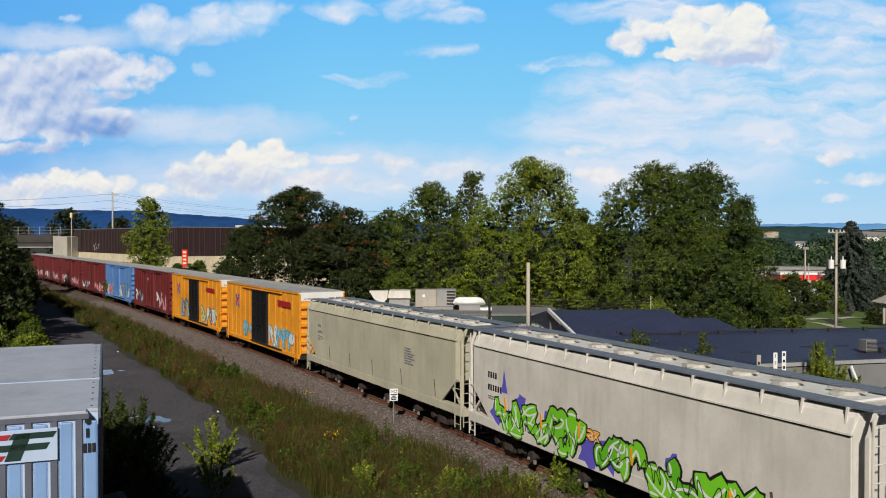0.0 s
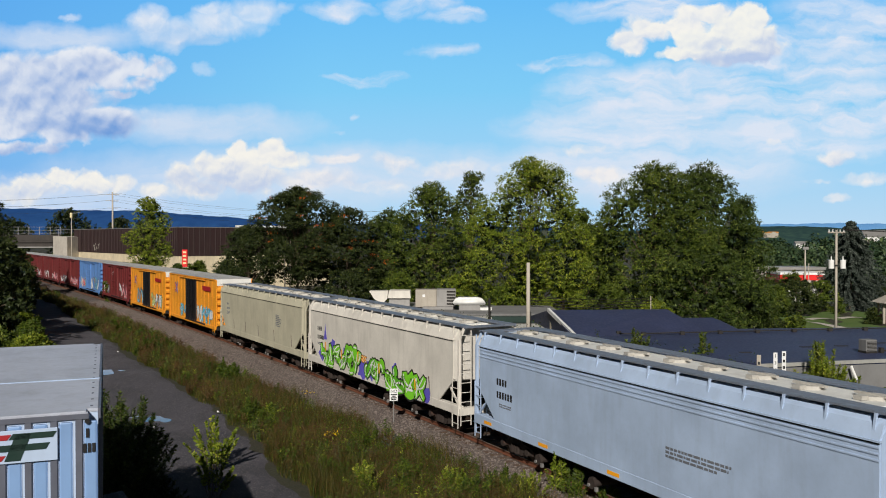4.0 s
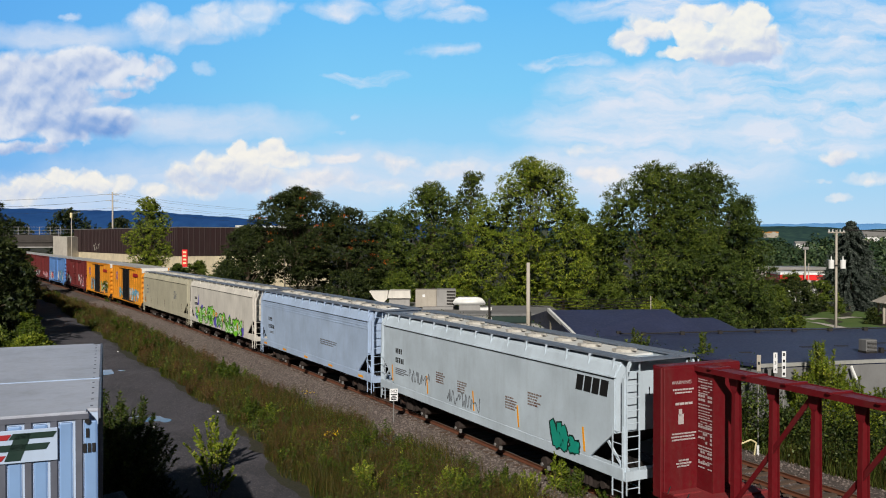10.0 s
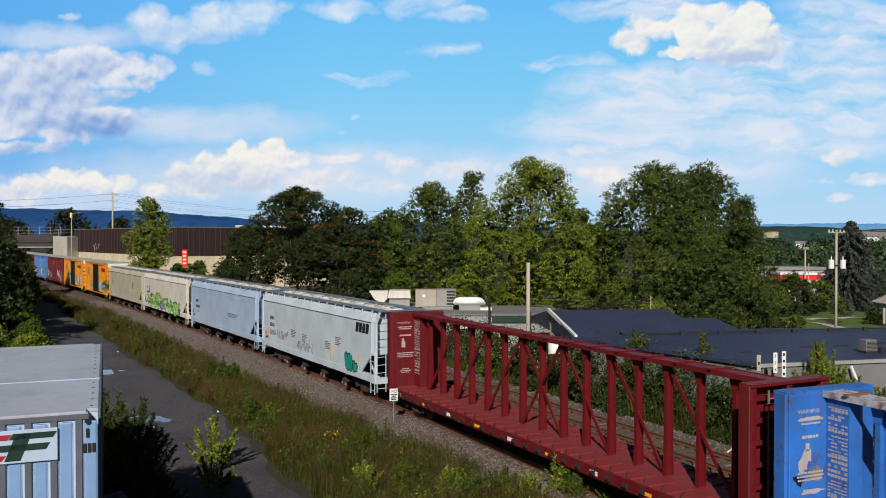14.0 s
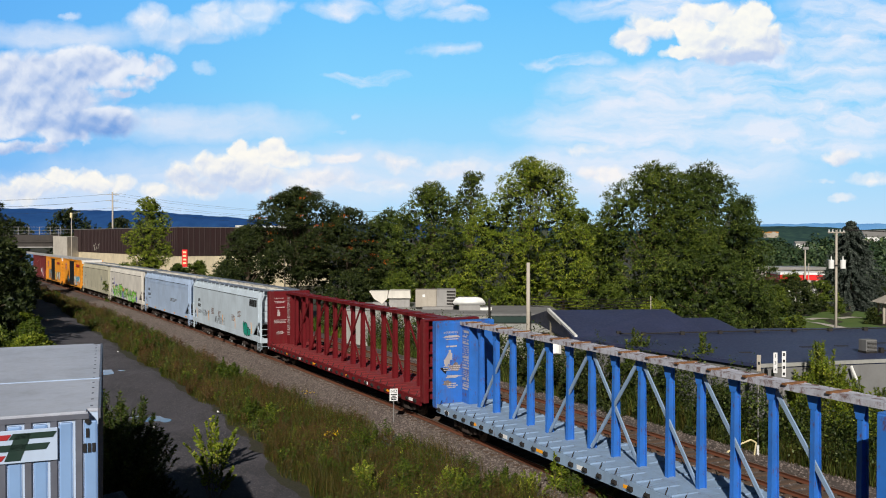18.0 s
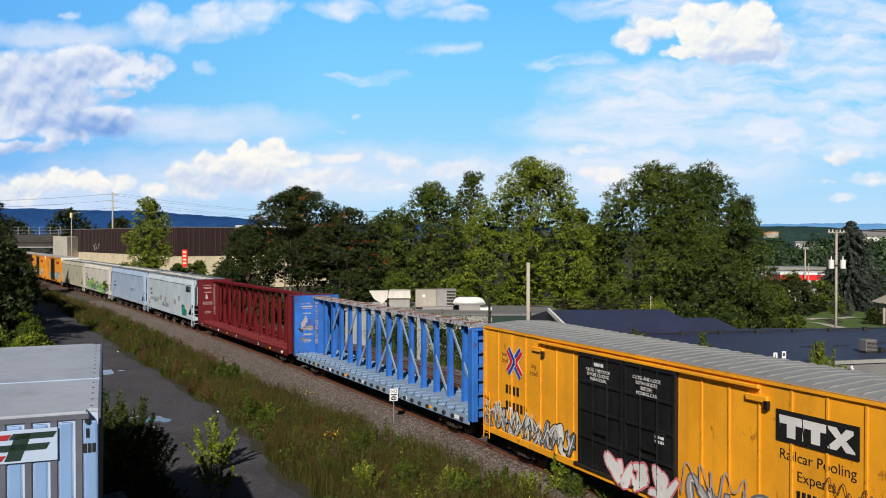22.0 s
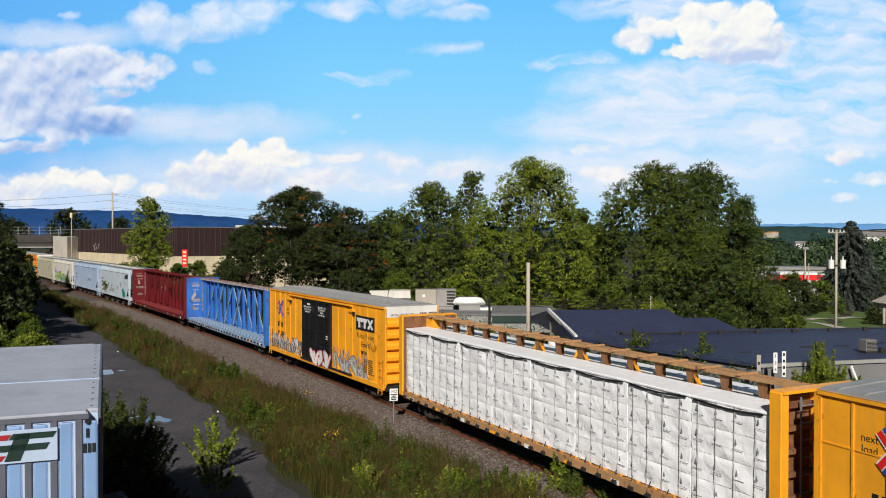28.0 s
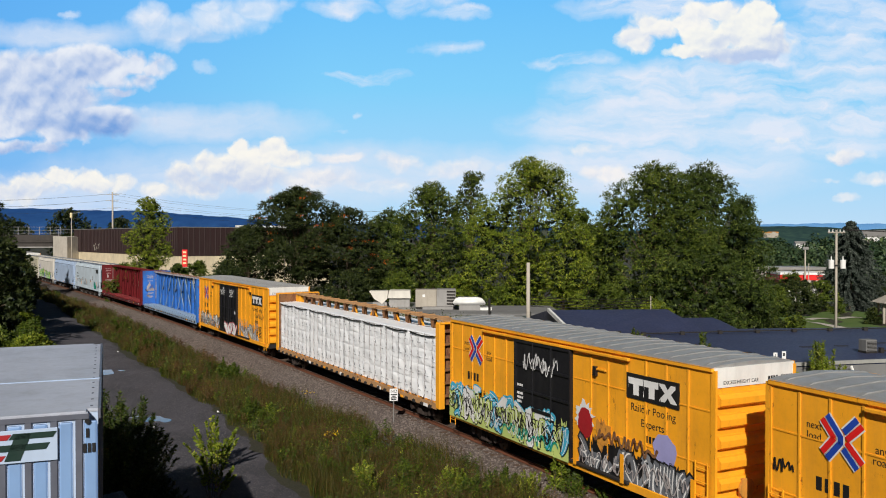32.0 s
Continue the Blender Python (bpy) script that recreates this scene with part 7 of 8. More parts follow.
def dark_roof_building():
    ob = thing("workshop_building", "low pale building with a wide dark blue membrane roof", "building")
    plan = [(13.9, 36.9), (31.5, 41.2), (36.5, 54.3), (27.3, 51.9), (17.8, 51.0), (7.3, 46.6)]
    wall = inset(plan, 0.985)
    for i in range(len(plan)):
        a, b = wall[i], wall[(i + 1) % len(plan)]
        part("wall", bar(bmesh.new(), (*a, 0.85), (*b, 0.85), 0.2, 4.1), M["grey_block"], ob)
    part("roof", slab(bmesh.new(), plan, 2.8, 3.0), M["membrane"], ob, "dark blue flat membrane roof")
    for i in range(len(plan)):
        a, b = plan[i], plan[(i + 1) % len(plan)]
        front = i == 0
        part("fascia", bar(bmesh.new(), (*a, 2.93), (*b, 2.93), 0.12, 0.16), M["pale_block" if front else "membrane"], ob, "white roof edge" if front else "dark roof edge")
    bm = bmesh.new()
    c = [bm.verts.new(p) for p in ((7.2, 46.7, 3.02), (15.6, 50.4, 3.02), (14.2, 53.4, 4.0), (6.65, 52.8, 4.0), (6.2, 59.5, 3.0), (15.5, 60.0, 3.0), (7.2, 46.7, 2.7), (15.6, 50.4, 2.7), (15.5, 60.0, 2.7), (6.2, 59.5, 2.7))]
    for f in ((0, 1, 2, 3), (3, 2, 5, 4), (1, 5, 2), (0, 3, 4), (0, 6, 7, 1), (1, 7, 8, 5), (5, 8, 9, 4), (4, 9, 6, 0), (6, 9, 8, 7)):
        bm.faces.new([c[i] for i in f])
    bmesh.ops.recalc_face_normals(bm, faces=list(bm.faces))
    mon = part("raised_roof", bm, M["membrane"], ob, "low-pitched dark roof")
    bm = bmesh.new()
    c = [bm.verts.new(p) for p in ((13.0, 49.8, 3.0), (17.8, 50.4, 3.0), (18.6, 56.5, 3.0), (12.0, 56.0, 3.0), (13.6, 53.2, 3.46), (17.1, 53.5, 3.46))]
    for f in ((0, 1, 5, 4), (1, 2, 5), (2, 3, 4, 5), (3, 0, 4), (3, 2, 1, 0)):
        bm.faces.new([c[i] for i in f])
    bmesh.ops.recalc_face_normals(bm, faces=list(bm.faces))
    part("raised_roof", bm, M["membrane"], ob, "lower dark hipped roof")
    part("rake_trim", bar(bmesh.new(), (7.4, 46.8, 3.02), (6.6, 52.8, 4.02), 0.16, 0.22), M["white"], mon, "white rake board")
    part("gable_wall", slab(bmesh.new(), [(7.5, 47.0), (7.7, 47.0), (6.9, 52.8), (6.7, 52.8)], -1.2, [3.0, 3.0, 3.95, 3.95]), M["cream_wall"], ob)
    # conduits on feet
    for a, b, z in (((7.4, 48.6), (9.9, 48.9), 3.25), ((9.9, 48.9), (10.2, 47.4), 3.12), ((10.2, 47.4), (31.0, 51.4), 3.12)):
        part("conduit", rod(bmesh.new(), (*a, z), (*b, z if z < 3.2 else z - 0.05), 0.035, 6), M["dark"], ob)
        n = 9 if b[0] > 20 else 1
        for i in range(n):
            q = (i + 0.5) / n
            x, y = a[0] + (b[0] - a[0]) * q, a[1] + (b[1] - a[1]) * q
            part("conduit_foot", box(bmesh.new(), x - 0.12, y - 0.12, z - 0.14, x + 0.12, y + 0.12, z + 0.07), M["dark"], ob)
    for x, y, r in ((18.5, 42.6, 0.4), (20.4, 43.0, 0.35), (14.6, 40.6, 0.3), (23.0, 44.2, 0.4)):
        part("roof_patch", slab(bmesh.new(), [(x - r, y - 0.1), (x + r, y - 0.05), (x + r, y + 0.2), (x - r, y + 0.15)], 2.99, 3.02), M["dark"], ob)
    part("downpipe", rod(bmesh.new(), (18.3, 37.7, 2.8), (18.5, 37.6, 2.2), 0.06, 8), M["white"], ob)
    part("vent_hood", rod(bmesh.new(), (5.9, 44.3, 2.4), (5.9, 44.5, 3.1), 0.35, 12), M["white"], ob)
    ac = thing("air_conditioner", "grey louvred air conditioner on the flat roof", "air conditioner", "", pose(20.5, 40.6, 3.0, 0, 0, 12) @ Matrix.Scale(0.72, 4))
    part("frame", box(bmesh.new(), -0.45, -0.4, 0.0, 0.45, 0.4, 0.14), M["dark"], ac)
    part("casing", soft_box(-0.42, -0.38, 0.12, 0.42, 0.38, 0.9, 0.03, 1), M["grey_block"], ac)
    for i in range(7):
        part("louvre", box(bmesh.new(), -0.38, -0.4, 0.2 + i * 0.09, 0.38, -0.37, 0.24 + i * 0.09), M["dark"], ac)
    part("pipe", rod(bmesh.new(), (0.4, -0.1, 0.2), (1.6, -0.3, 0.08), 0.05, 6), M["dark"], ac)
    part("junction_box", box(bmesh.new(), 0.7, -0.4, 0.0, 0.95, -0.15, 0.35), M["dark"], ac)


def yard_building():
    ob = thing("yard_building", "pale flat-roofed building with a green band under its eaves", "building")
    b = (-1.8, 62.0, 8.6, 69.0)
    for a, c in (((b[0], b[1]), (b[2], b[1])), ((b[2], b[1]), (b[2], b[3])), ((b[2], b[3]), (b[0], b[3])), ((b[0], b[3]), (b[0], b[1]))):
        part("wall", bar(bmesh.new(), (*a, 0.85), (*c, 0.85), 0.25, 3.9), M["pale_block"], ob)
    part("roof", box(bmesh.new(), b[0] - 0.2, b[1] - 0.2, 2.8, b[2] + 0.2, b[3] + 0.2, 2.95), M["grey_block"], ob, "grey flat roof")
    part("eave_band", box(bmesh.new(), 3.6, 61.74, 2.3, 8.4, 61.86, 2.75), M["dark_green"], ob, "dark green band")
    part("vent_pipe", rod(bmesh.new(), (3.4, 61.6, -0.8), (3.4, 61.6, 4.1), 0.09, 8), M["dark"], ob)
    for x in (-0.4, 1.6):
        wdw = part("window", box(bmesh.new(), x - 0.6, 61.84, 0.7, x + 0.6, 61.87, 1.9), M["glass"], ob)
        part("window_frame", bar(bar(bmesh.new(), (x - 0.62, 61.83, 0.7), (x + 0.62, 61.83, 0.7), 0.08, 0.08), (x - 0.62, 61.83, 1.9), (x + 0.62, 61.83, 1.9), 0.08, 0.08), M["white"], wdw)
    ob2 = thing("yard_shed", "low pale flat-roofed shed behind the tracks", "building")
    for a, c in (((-8.0, 70.0), (-2.2, 70.0)), ((-2.2, 70.0), (-2.2, 77.0)), ((-2.2, 77.0), (-8.0, 77.0)), ((-8.0, 77.0), (-8.0, 70.0))):
        part("wall", bar(bmesh.new(), (*a, 0.8), (*c, 0.8), 0.25, 3.6), M["pale_block"], ob2)
    part("roof", box(bmesh.new(), -8.2, 69.8, 2.5, -2.0, 77.2, 2.62), M["alu"], ob2)


def rooftop_units():
    u = thing("rooftop_unit", "grey-brown louvred rooftop air handling unit", "air handler", "rooftop units", pose(-0.6, 66.5, 2.95))
    part("casing", soft_box(-1.55, -0.8, 0.15, 0.1, 0.8, 1.5, 0.03, 1), M["timber"], u, "grey-brown casing")
    part("louvre_bank", soft_box(0.1, -0.8, 0.2, 1.6, 0.8, 1.55, 0.03, 1), M["alu"], u)
    for i in range(5):
        part("louvre", box(bmesh.new(), 0.9, -0.84, 0.35 + i * 0.24, 1.55, -0.79, 0.47 + i * 0.24), M["dark"], u)
    part("curb", box(bmesh.new(), -1.5, -0.75, 0.0, 1.5, 0.75, 0.16), M["dark"], u)
    part("label_plate", box(bmesh.new(), -1.0, -0.815, 0.95, -0.8, -0.8, 1.15), M["decal_white"], u)
    part("duct", soft_box(-1.0, -1.6, 0.0, 1.4, -1.1, 0.24, 0.04, 1), M["alu"], u)
    c = thing("exhaust_hood", "white rounded exhaust hood on a grey base", "roof vent", "rooftop units", pose(2.05, 65.2, 2.95))
    part("base", box(bmesh.new(), -0.8, -0.6, 0.0, 0.8, 0.6, 0.45), M["alu"], c)
    bm = bmesh.new()
    prism(bm, [(-1.3, 0.42), (-1.22, 0.75), (-0.95, 0.98), (0.75, 0.98), (1.1, 0.8), (1.28, 0.42)], "y", -0.75, 0.75)
    bmesh.ops.bevel(bm, geom=list(bm.edges), offset=0.1, segments=3, affect="EDGES")
    part("hood", bm, M["white"], c, "white rounded hood", True)
    part("flange", box(bmesh.new(), 0.75, -0.5, 0.0, 1.7, 0.4, 0.2), M["white"], c)
    h = thing("cream_hood", "cream sloping intake hoods on the shed roof", "roof vent", "rooftop units", pose(-4.4, 72.5, 2.62))
    part("hood", prism(bmesh.new(), [(-1.9, 1.35), (-0.3, 1.35), (-0.35, 0.7), (-0.8, 0.25), (-1.5, 0.7)], "y", -0.7, 0.7), M["cream"], h)
    part("hood", prism(bmesh.new(), [(-0.2, 1.4), (1.6, 1.4), (1.65, 0.75), (-0.3, 0.75)], "y", -0.8, 0.8), M["cream"], h)
    part("casing", box(bmesh.new(), -0.2, -0.6, 0.0, 1.55, 0.6, 0.75), M["alu"], h)
    part("base", box(bmesh.new(), -1.6, -0.6, 0.0, -0.4, 0.6, 0.4), M["alu"], h)


dark_roof_building()
yard_building()
rooftop_units()


def brown_building():
    ob = thing("warehouse", "large brown metal-clad warehouse with a cream block base", "building")
    A, B, C = Vector((-87.3, 200, 0)), Vector((-46.9, 150, 0)), Vector((-23.0, 169.0, 0))
    D, E2 = Vector((-63, 219, 0)), Vector((-78, 212, 0))
    for a, b in ((A, B), (B, C), (C, D), (D, A)):
        part("base_wall", bar(bmesh.new(), a + Vector((0, 0, 2.1)), b + Vector((0, 0, 2.1)), 0.3, 6.2), M["cream_wall"], ob, "cream block wall")
        part("cladding", bar(bmesh.new(), a + Vector((0, 0, 7.75)), b + Vector((0, 0, 7.75)), 0.5, 5.1), M["brown_wall"], ob, "dark brown metal cladding")
        part("parapet_cap", bar(bmesh.new(), a + Vector((0, 0, 10.35)), b + Vector((0, 0, 10.35)), 0.6, 0.12), M["alu"], ob)
        n = int((b - a).length / 1.0)
        out = (b - a).normalized().cross(Vector((0, 0, 1))) * 0.28
        if out.y > 0:
            out = -out
        if (a, b) in ((A, B), (B, C)):
            for i in range(n):
                p = a.lerp(b, (i + 0.5) / n) + out
                part("cladding_rib", bar(bmesh.new(), (p.x, p.y, 5.25), (p.x, p.y, 10.25), 0.08, 0.1), M["brown_wall"], ob)
    part("roof", slab(bmesh.new(), [(A.x, A.y), (B.x, B.y), (C.x, C.y), (D.x, D.y)], 9.6, 9.8), M["alu"], ob)
    for q, w in ((0.3, 1.2),):
        p = B.lerp(C, q)
        dirn = (C - B).normalized()
        wd = part("window", bar(bmesh.new(), (p - dirn * w / 2) + Vector((0.12, -0.2, 3.6)), (p + dirn * w / 2) + Vector((0.12, -0.2, 3.6)), 0.12, 1.5), M["glass"], ob)
        part("window_frame", bar(bmesh.new(), (p - dirn * w / 2) + Vector((0.14, -0.24, 4.4)), (p + dirn * w / 2) + Vector((0.14, -0.24, 4.4)), 0.14, 0.14), M["white"], wd)
    part("light_strip", bar(bmesh.new(), B.lerp(C, 0.35) + Vector((0, 0, 10.6)), B.lerp(C, 0.9) + Vector((0, 0, 10.6)), 0.3, 0.35), M["white"], ob)
    g = random.Random(4)
    p = A.lerp(B, 0.27)
    out = (B - A).normalized().cross(Vector((0, 0, 1)))
    out = -out if out.y > 0 else out
    bm = bmesh.new()
    for i in range(14):
        a = p + out * 0.36 + (B - A).normalized() * g.uniform(-2, 2) + Vector((0, 0, 6.6 + g.uniform(-0.6, 0.6)))
        b = a + (B - A).normalized() * g.uniform(-0.9, 0.9) + Vector((0, 0, g.uniform(-0.7, 0.7)))
        bar(bm, a, b, 0.02, 0.14)
    part("graffiti_tag", bm, M["concrete"], ob)
    s = thing("pylon_sign", "narrow orange-red upright sign before the warehouse", "sign", "", pose(-42.9, 140, 0))
    part("panel", soft_box(-0.45, -0.15, 3.6, 0.45, 0.15, 6.5, 0.03, 1), M["decal_red"], s, "orange-red panel")
    part("post", box(bmesh.new(), -0.12, -0.1, -1.0, 0.12, 0.1, 3.6), M["alu"], s)
    bm = bmesh.new()
    for z in (5.9, 5.3, 4.7, 4.1):
        box(bm, -0.28, -0.17, z, 0.28, -0.15, z + 0.3)
    part("lettering", bm, M["lens"], s)


def bridge():
    ob = thing("road_bridge", "concrete road bridge with a fence over the tracks", "bridge", "", pose(0, 0, 0))
    a, b = Vector((-128, 196, 0)), Vector((-92.0, 205, 0))
    part("deck", bar(bmesh.new(), a + Vector((0, 0, 7.8)), b + Vector((0, 0, 7.8)), 10, 1.0), M["weathered"], ob)
    for k in (-4.6, -1.6, 1.6, 4.6):
        part("girder", bar(bmesh.new(), a + Vector((0, k, 6.8)), b + Vector((0, k, 6.8)), 0.5, 1.0), M["weathered"], ob)
    d = (b - a).normalized()
    side = Vector((d.y, -d.x, 0))
    part("parapet", bar(bmesh.new(), a + side * 4.9 + Vector((0, 0, 8.5)), b + side * 4.9 + Vector((0, 0, 8.5)), 0.3, 1.3), M["weathered"], ob, "weathered concrete parapet")
    part("parapet_rail", bar(bmesh.new(), a + side * 5.0 + Vector((0, 0, 6.2)), b + side * 5.0 + Vector((0, 0, 6.2)), 0.3, 0.25), M["alu"], ob)
    for i in range(17):
        p = a.lerp(b, i / 16) + side * 4.9
        part("fence_post", bar(bmesh.new(), (p.x, p.y, 9.0), (p.x, p.y, 11.0), 0.1, 0.1), M["alu"], ob)
    for z in (9.5, 10.2, 10.95):
        part("fence_rail", bar(bmesh.new(), a + side * 4.9 + Vector((0, 0, z)), b + side * 4.9 + Vector((0, 0, z)), 0.06, 0.06), M["alu"], ob)
    ab = part("abutment", slab(bmesh.new(), [(-91.4, 197.5), (-86.3, 193.5), (-84.5, 200), (-90.5, 206)], -1.0, [8.8, 8.6, 8.6, 8.8]), M["concrete"], ob, "pale concrete abutment wall")
    for k in (0, 1):
        part("approach_rail", bar(bmesh.new(), (-91.0, 198, 9.6 + 0.8 * k), (-76.0, 212, 9.4 + 0.8 * k), 0.08, 0.08), M["alu"], ob)
    for i in range(5):
        part("approach_post", bar(bmesh.new(), (-90.5 + 3.2 * i, 198.5 + 3.0 * i, 8.4), (-90.5 + 3.2 * i, 198.5 + 3.0 * i, 10.5), 0.1, 0.1), M["alu"], ob)
    part("far_abutment", box(bmesh.new(), -131, 190, -1.0, -124, 206, 7.3), M["concrete"], ob)


brown_building()
bridge()


# ---- lawn, gazebo, filling station ----
def patch(name, pts, mat, lift, label, category):
    bm = bmesh.new()
    f = bm.faces.new([bm.verts.new((x, y, 0)) for x, y in pts])
    bmesh.ops.triangulate(bm, faces=[f])
    for _ in range(3):
        bmesh.ops.subdivide_edges(bm, edges=list(bm.edges), cuts=1, use_grid_fill=True)
    for vtx in bm.verts:
        vtx.co.z = float(ground_z(vtx.co.x, vtx.co.y)[0]) + lift
    bm.normal_update()
    if sum(q.normal.z for q in bm.faces) < 0:
        bmesh.ops.reverse_faces(bm, faces=list(bm.faces))
    return tagged(part(name, bm, mat, smooth=True), label, category, kind="structure")


patch("lawn", [(33, 78), (46, 74), (80, 84), (86, 108), (60, 110), (38, 106)], M["lawn"], 0.03, "mown green lawn", "lawn")
for a, b in (((41.3, 97.0), (50.5, 102.0)), ((41.3, 97.0), (43.0, 86.0))):
    d = Vector((b[0] - a[0], b[1] - a[1])).normalized()
    s = Vector((-d.y, d.x)) * 0.55
    patch("path", [(a[0] + s.x, a[1] + s.y), (a[0] - s.x, a[1] - s.y), (b[0] - s.x, b[1] - s.y), (b[0] + s.x, b[1] + s.y)], M["concrete"], 0.07, "pale concrete garden path across the lawn", "path")


def gazebo():
    ob = thing("gazebo", "small brick garden pavilion with a grey hipped roof", "gazebo", "", pose(51.6, 95, -1.1))
    part("roof", rod(bmesh.new(), (0, 0, 2.3), (0, 0, 3.6), 3.0, 6, 0.5), M["timber"], ob, "grey shingled roof")
    part("cupola", rod(bmesh.new(), (0, 0, 3.6), (0, 0, 4.3), 0.9, 6, 0.1), M["timber"], ob)
    for i in range(6):
        a = i * math.pi / 3 + 0.3
        part("post", box(bmesh.new(), 2.3 * math.cos(a) - 0.12, 2.3 * math.sin(a) - 0.12, -0.2, 2.3 * math.cos(a) + 0.12, 2.3 * math.sin(a) + 0.12, 2.35), M["timber"], ob)
    part("low_wall", rod(bmesh.new(), (0, 0, -0.2), (0, 0, 0.9), 2.3, 6), M["box_red"], ob, "low brick wall")


def filling_station():
    ob = thing("filling_station", "filling station canopy with a red and white band", "filling station", "", pose(63.8, 152, 0, 0, 0, -4))
    part("canopy", box(bmesh.new(), -3.8, -3.0, 1.5, 3.8, 5.0, 2.3), M["white"], ob)
    part("canopy_band", box(bmesh.new(), -3.85, -3.06, 0.95, 3.85, 5.06, 1.9), M["decal_red"], ob, "bright red canopy band")
    part("white_band", box(bmesh.new(), -3.88, -3.09, 1.9, 3.88, 5.09, 2.1), M["decal_white"], ob)
    part("emblem", prism(bmesh.new(), [(-0.8, 2.1), (0.2, 2.45), (1.6, 2.1)], "y", -3.12, -3.0), M["decal_white"], ob)
    for x in (-1.2, 0.6, 3.0):
        part("column", box(bmesh.new(), x - 0.25, -0.4, -4.0, x + 0.25, 0.4, 1.0), M["white"], ob)
    shop = thing("shop_building", "low grey shop behind the filling station", "building", "", pose(66, 162, 0))
    part("wall", box(bmesh.new(), -8, -3, -4.5, 6, 4, 2.4), M["concrete"], shop)
    part("roof", box(bmesh.new(), -8.3, -3.3, 2.4, 6.3, 4.3, 2.9), M["alu"], shop)
    for i, (x, y, c) in enumerate(((60.8, 148, "white"), (63.6, 150, "alu"))):
        z = float(ground_z(x, y)[0])
        car2 = thing("parked_car", "pale parked car at the filling station", "car", "cars at the filling station", pose(x, y, z, 0, 0, 10))
        bm = prism(bmesh.new(), [(-2.1, 0.35), (2.1, 0.35), (2.1, 0.85), (1.2, 0.95), (0.6, 1.45), (-1.3, 1.45), (-2.0, 0.95)], "y", -0.85, 0.85)
        part("body", bm, M[c], car2)
        part("window", box(bmesh.new(), -1.2, -0.87, 0.98, 0.6, 0.87, 1.36), M["glass"], car2)
        for q in (-1.3, 1.3):
            for s in (-0.8, 0.8):
                part("wheel", rod(bmesh.new(), (q, s - 0.1, 0.33), (q, s + 0.1, 0.33), 0.33, 12), M["black"], car2)


gazebo()
filling_station()


def house(x, y, w, dp, h, wall, roof, label, lift=0.0, storeys=2):
    z = float(ground_z(x, y)[0]) + lift
    ob = thing("house", label, "house", "distant houses", pose(x, y, z, 0, 0, (x * 7) % 40 - 20))
    part("wall", box(bmesh.new(), -w / 2, -dp / 2, -3 - lift, w / 2, dp / 2, h), M[wall], ob)
    part("roof", prism(bmesh.new(), [(-dp / 2 - 0.4, h), (dp / 2 + 0.4, h), (0, h + dp * 0.35)], "x", -w / 2 - 0.4, w / 2 + 0.4), M[roof], ob)
    n = max(2, int(w / 4))
    for s in range(storeys):
        for i in range(n):
            q = -w / 2 + w * (i + 0.5) / n
            part("window", box(bmesh.new(), q - 0.5, -dp / 2 - 0.05, 0.9 + 2.8 * s, q + 0.5, -dp / 2, 2.2 + 2.8 * s), M["glass"], ob)


for x, y, w, dp, h, wall, roof, lift in ((232, 600, 18, 9, 5, "white", "alu", 8), (255, 620, 13, 9, 5, "cream", "alu", 8), (184, 350, 9, 8, 6, "white", "alu", 6), (179, 362, 10, 7, 5, "white", "timber", 9), (190, 372, 9, 8, 6, "white", "alu", 12), (196, 345, 9, 7, 5, "concrete", "alu", 3),
                                         (470, 1210, 11, 8, 5, "cream", "timber", 5), (505, 1190, 16, 10, 6, "white", "alu", 12), (410, 900, 14, 9, 5, "white", "alu", 8), (330, 820, 14, 9, 5, "cream", "timber", 7)):
    house(x, y, w, dp, h, wall, roof, "small pale house among the trees of the valley", lift)
pk = thing("hill_mansion", "large pinkish building on the wooded hill", "building", "", pose(694, 1790, 15) @ Matrix.Scale(0.8, 4))
part("wall", box(bmesh.new(), -20, -8, -10, 20, 8, 3.5), M["timber"], pk)
part("tower", box(bmesh.new(), 2, -10, -10, 12, 8, 6), M["timber"], pk)
part("roof", prism(bmesh.new(), [(-9, 3.5), (9, 3.5), (0, 6.5)], "x", -21, 21), M["orange_rust"], pk)


# ---- far woods in the valley ----
def far_woods():
    g = np.random.default_rng(77)
    pts, ways, sizes = [], [], []
    for i in range(1000):
        y = 185 + 1500 * g.uniform() ** 1.5
        x = y * g.uniform(0.30, 0.58)
        r = g.uniform(3, 6)
        h = g.uniform(6, 12)
        z = ground_z(x, y)[0]
        lump = g.normal(size=(480 if y < 330 else 170, 3))
        lump /= np.linalg.norm(lump, axis=1)[:, None]
        pts.append(np.array([x, y, z + h * 0.6]) + lump * np.array([r, r, h * 0.5]) * g.uniform(0.8, 1.08, (len(lump), 1)))
        ways.append(lump + g.normal(size=lump.shape) * 0.35)
        sizes.append(np.full(len(lump), min(1.0, 0.3 + 0.0007 * y - 0.06)))
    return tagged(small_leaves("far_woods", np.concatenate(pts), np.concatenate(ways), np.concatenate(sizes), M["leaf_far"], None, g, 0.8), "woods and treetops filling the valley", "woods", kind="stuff")


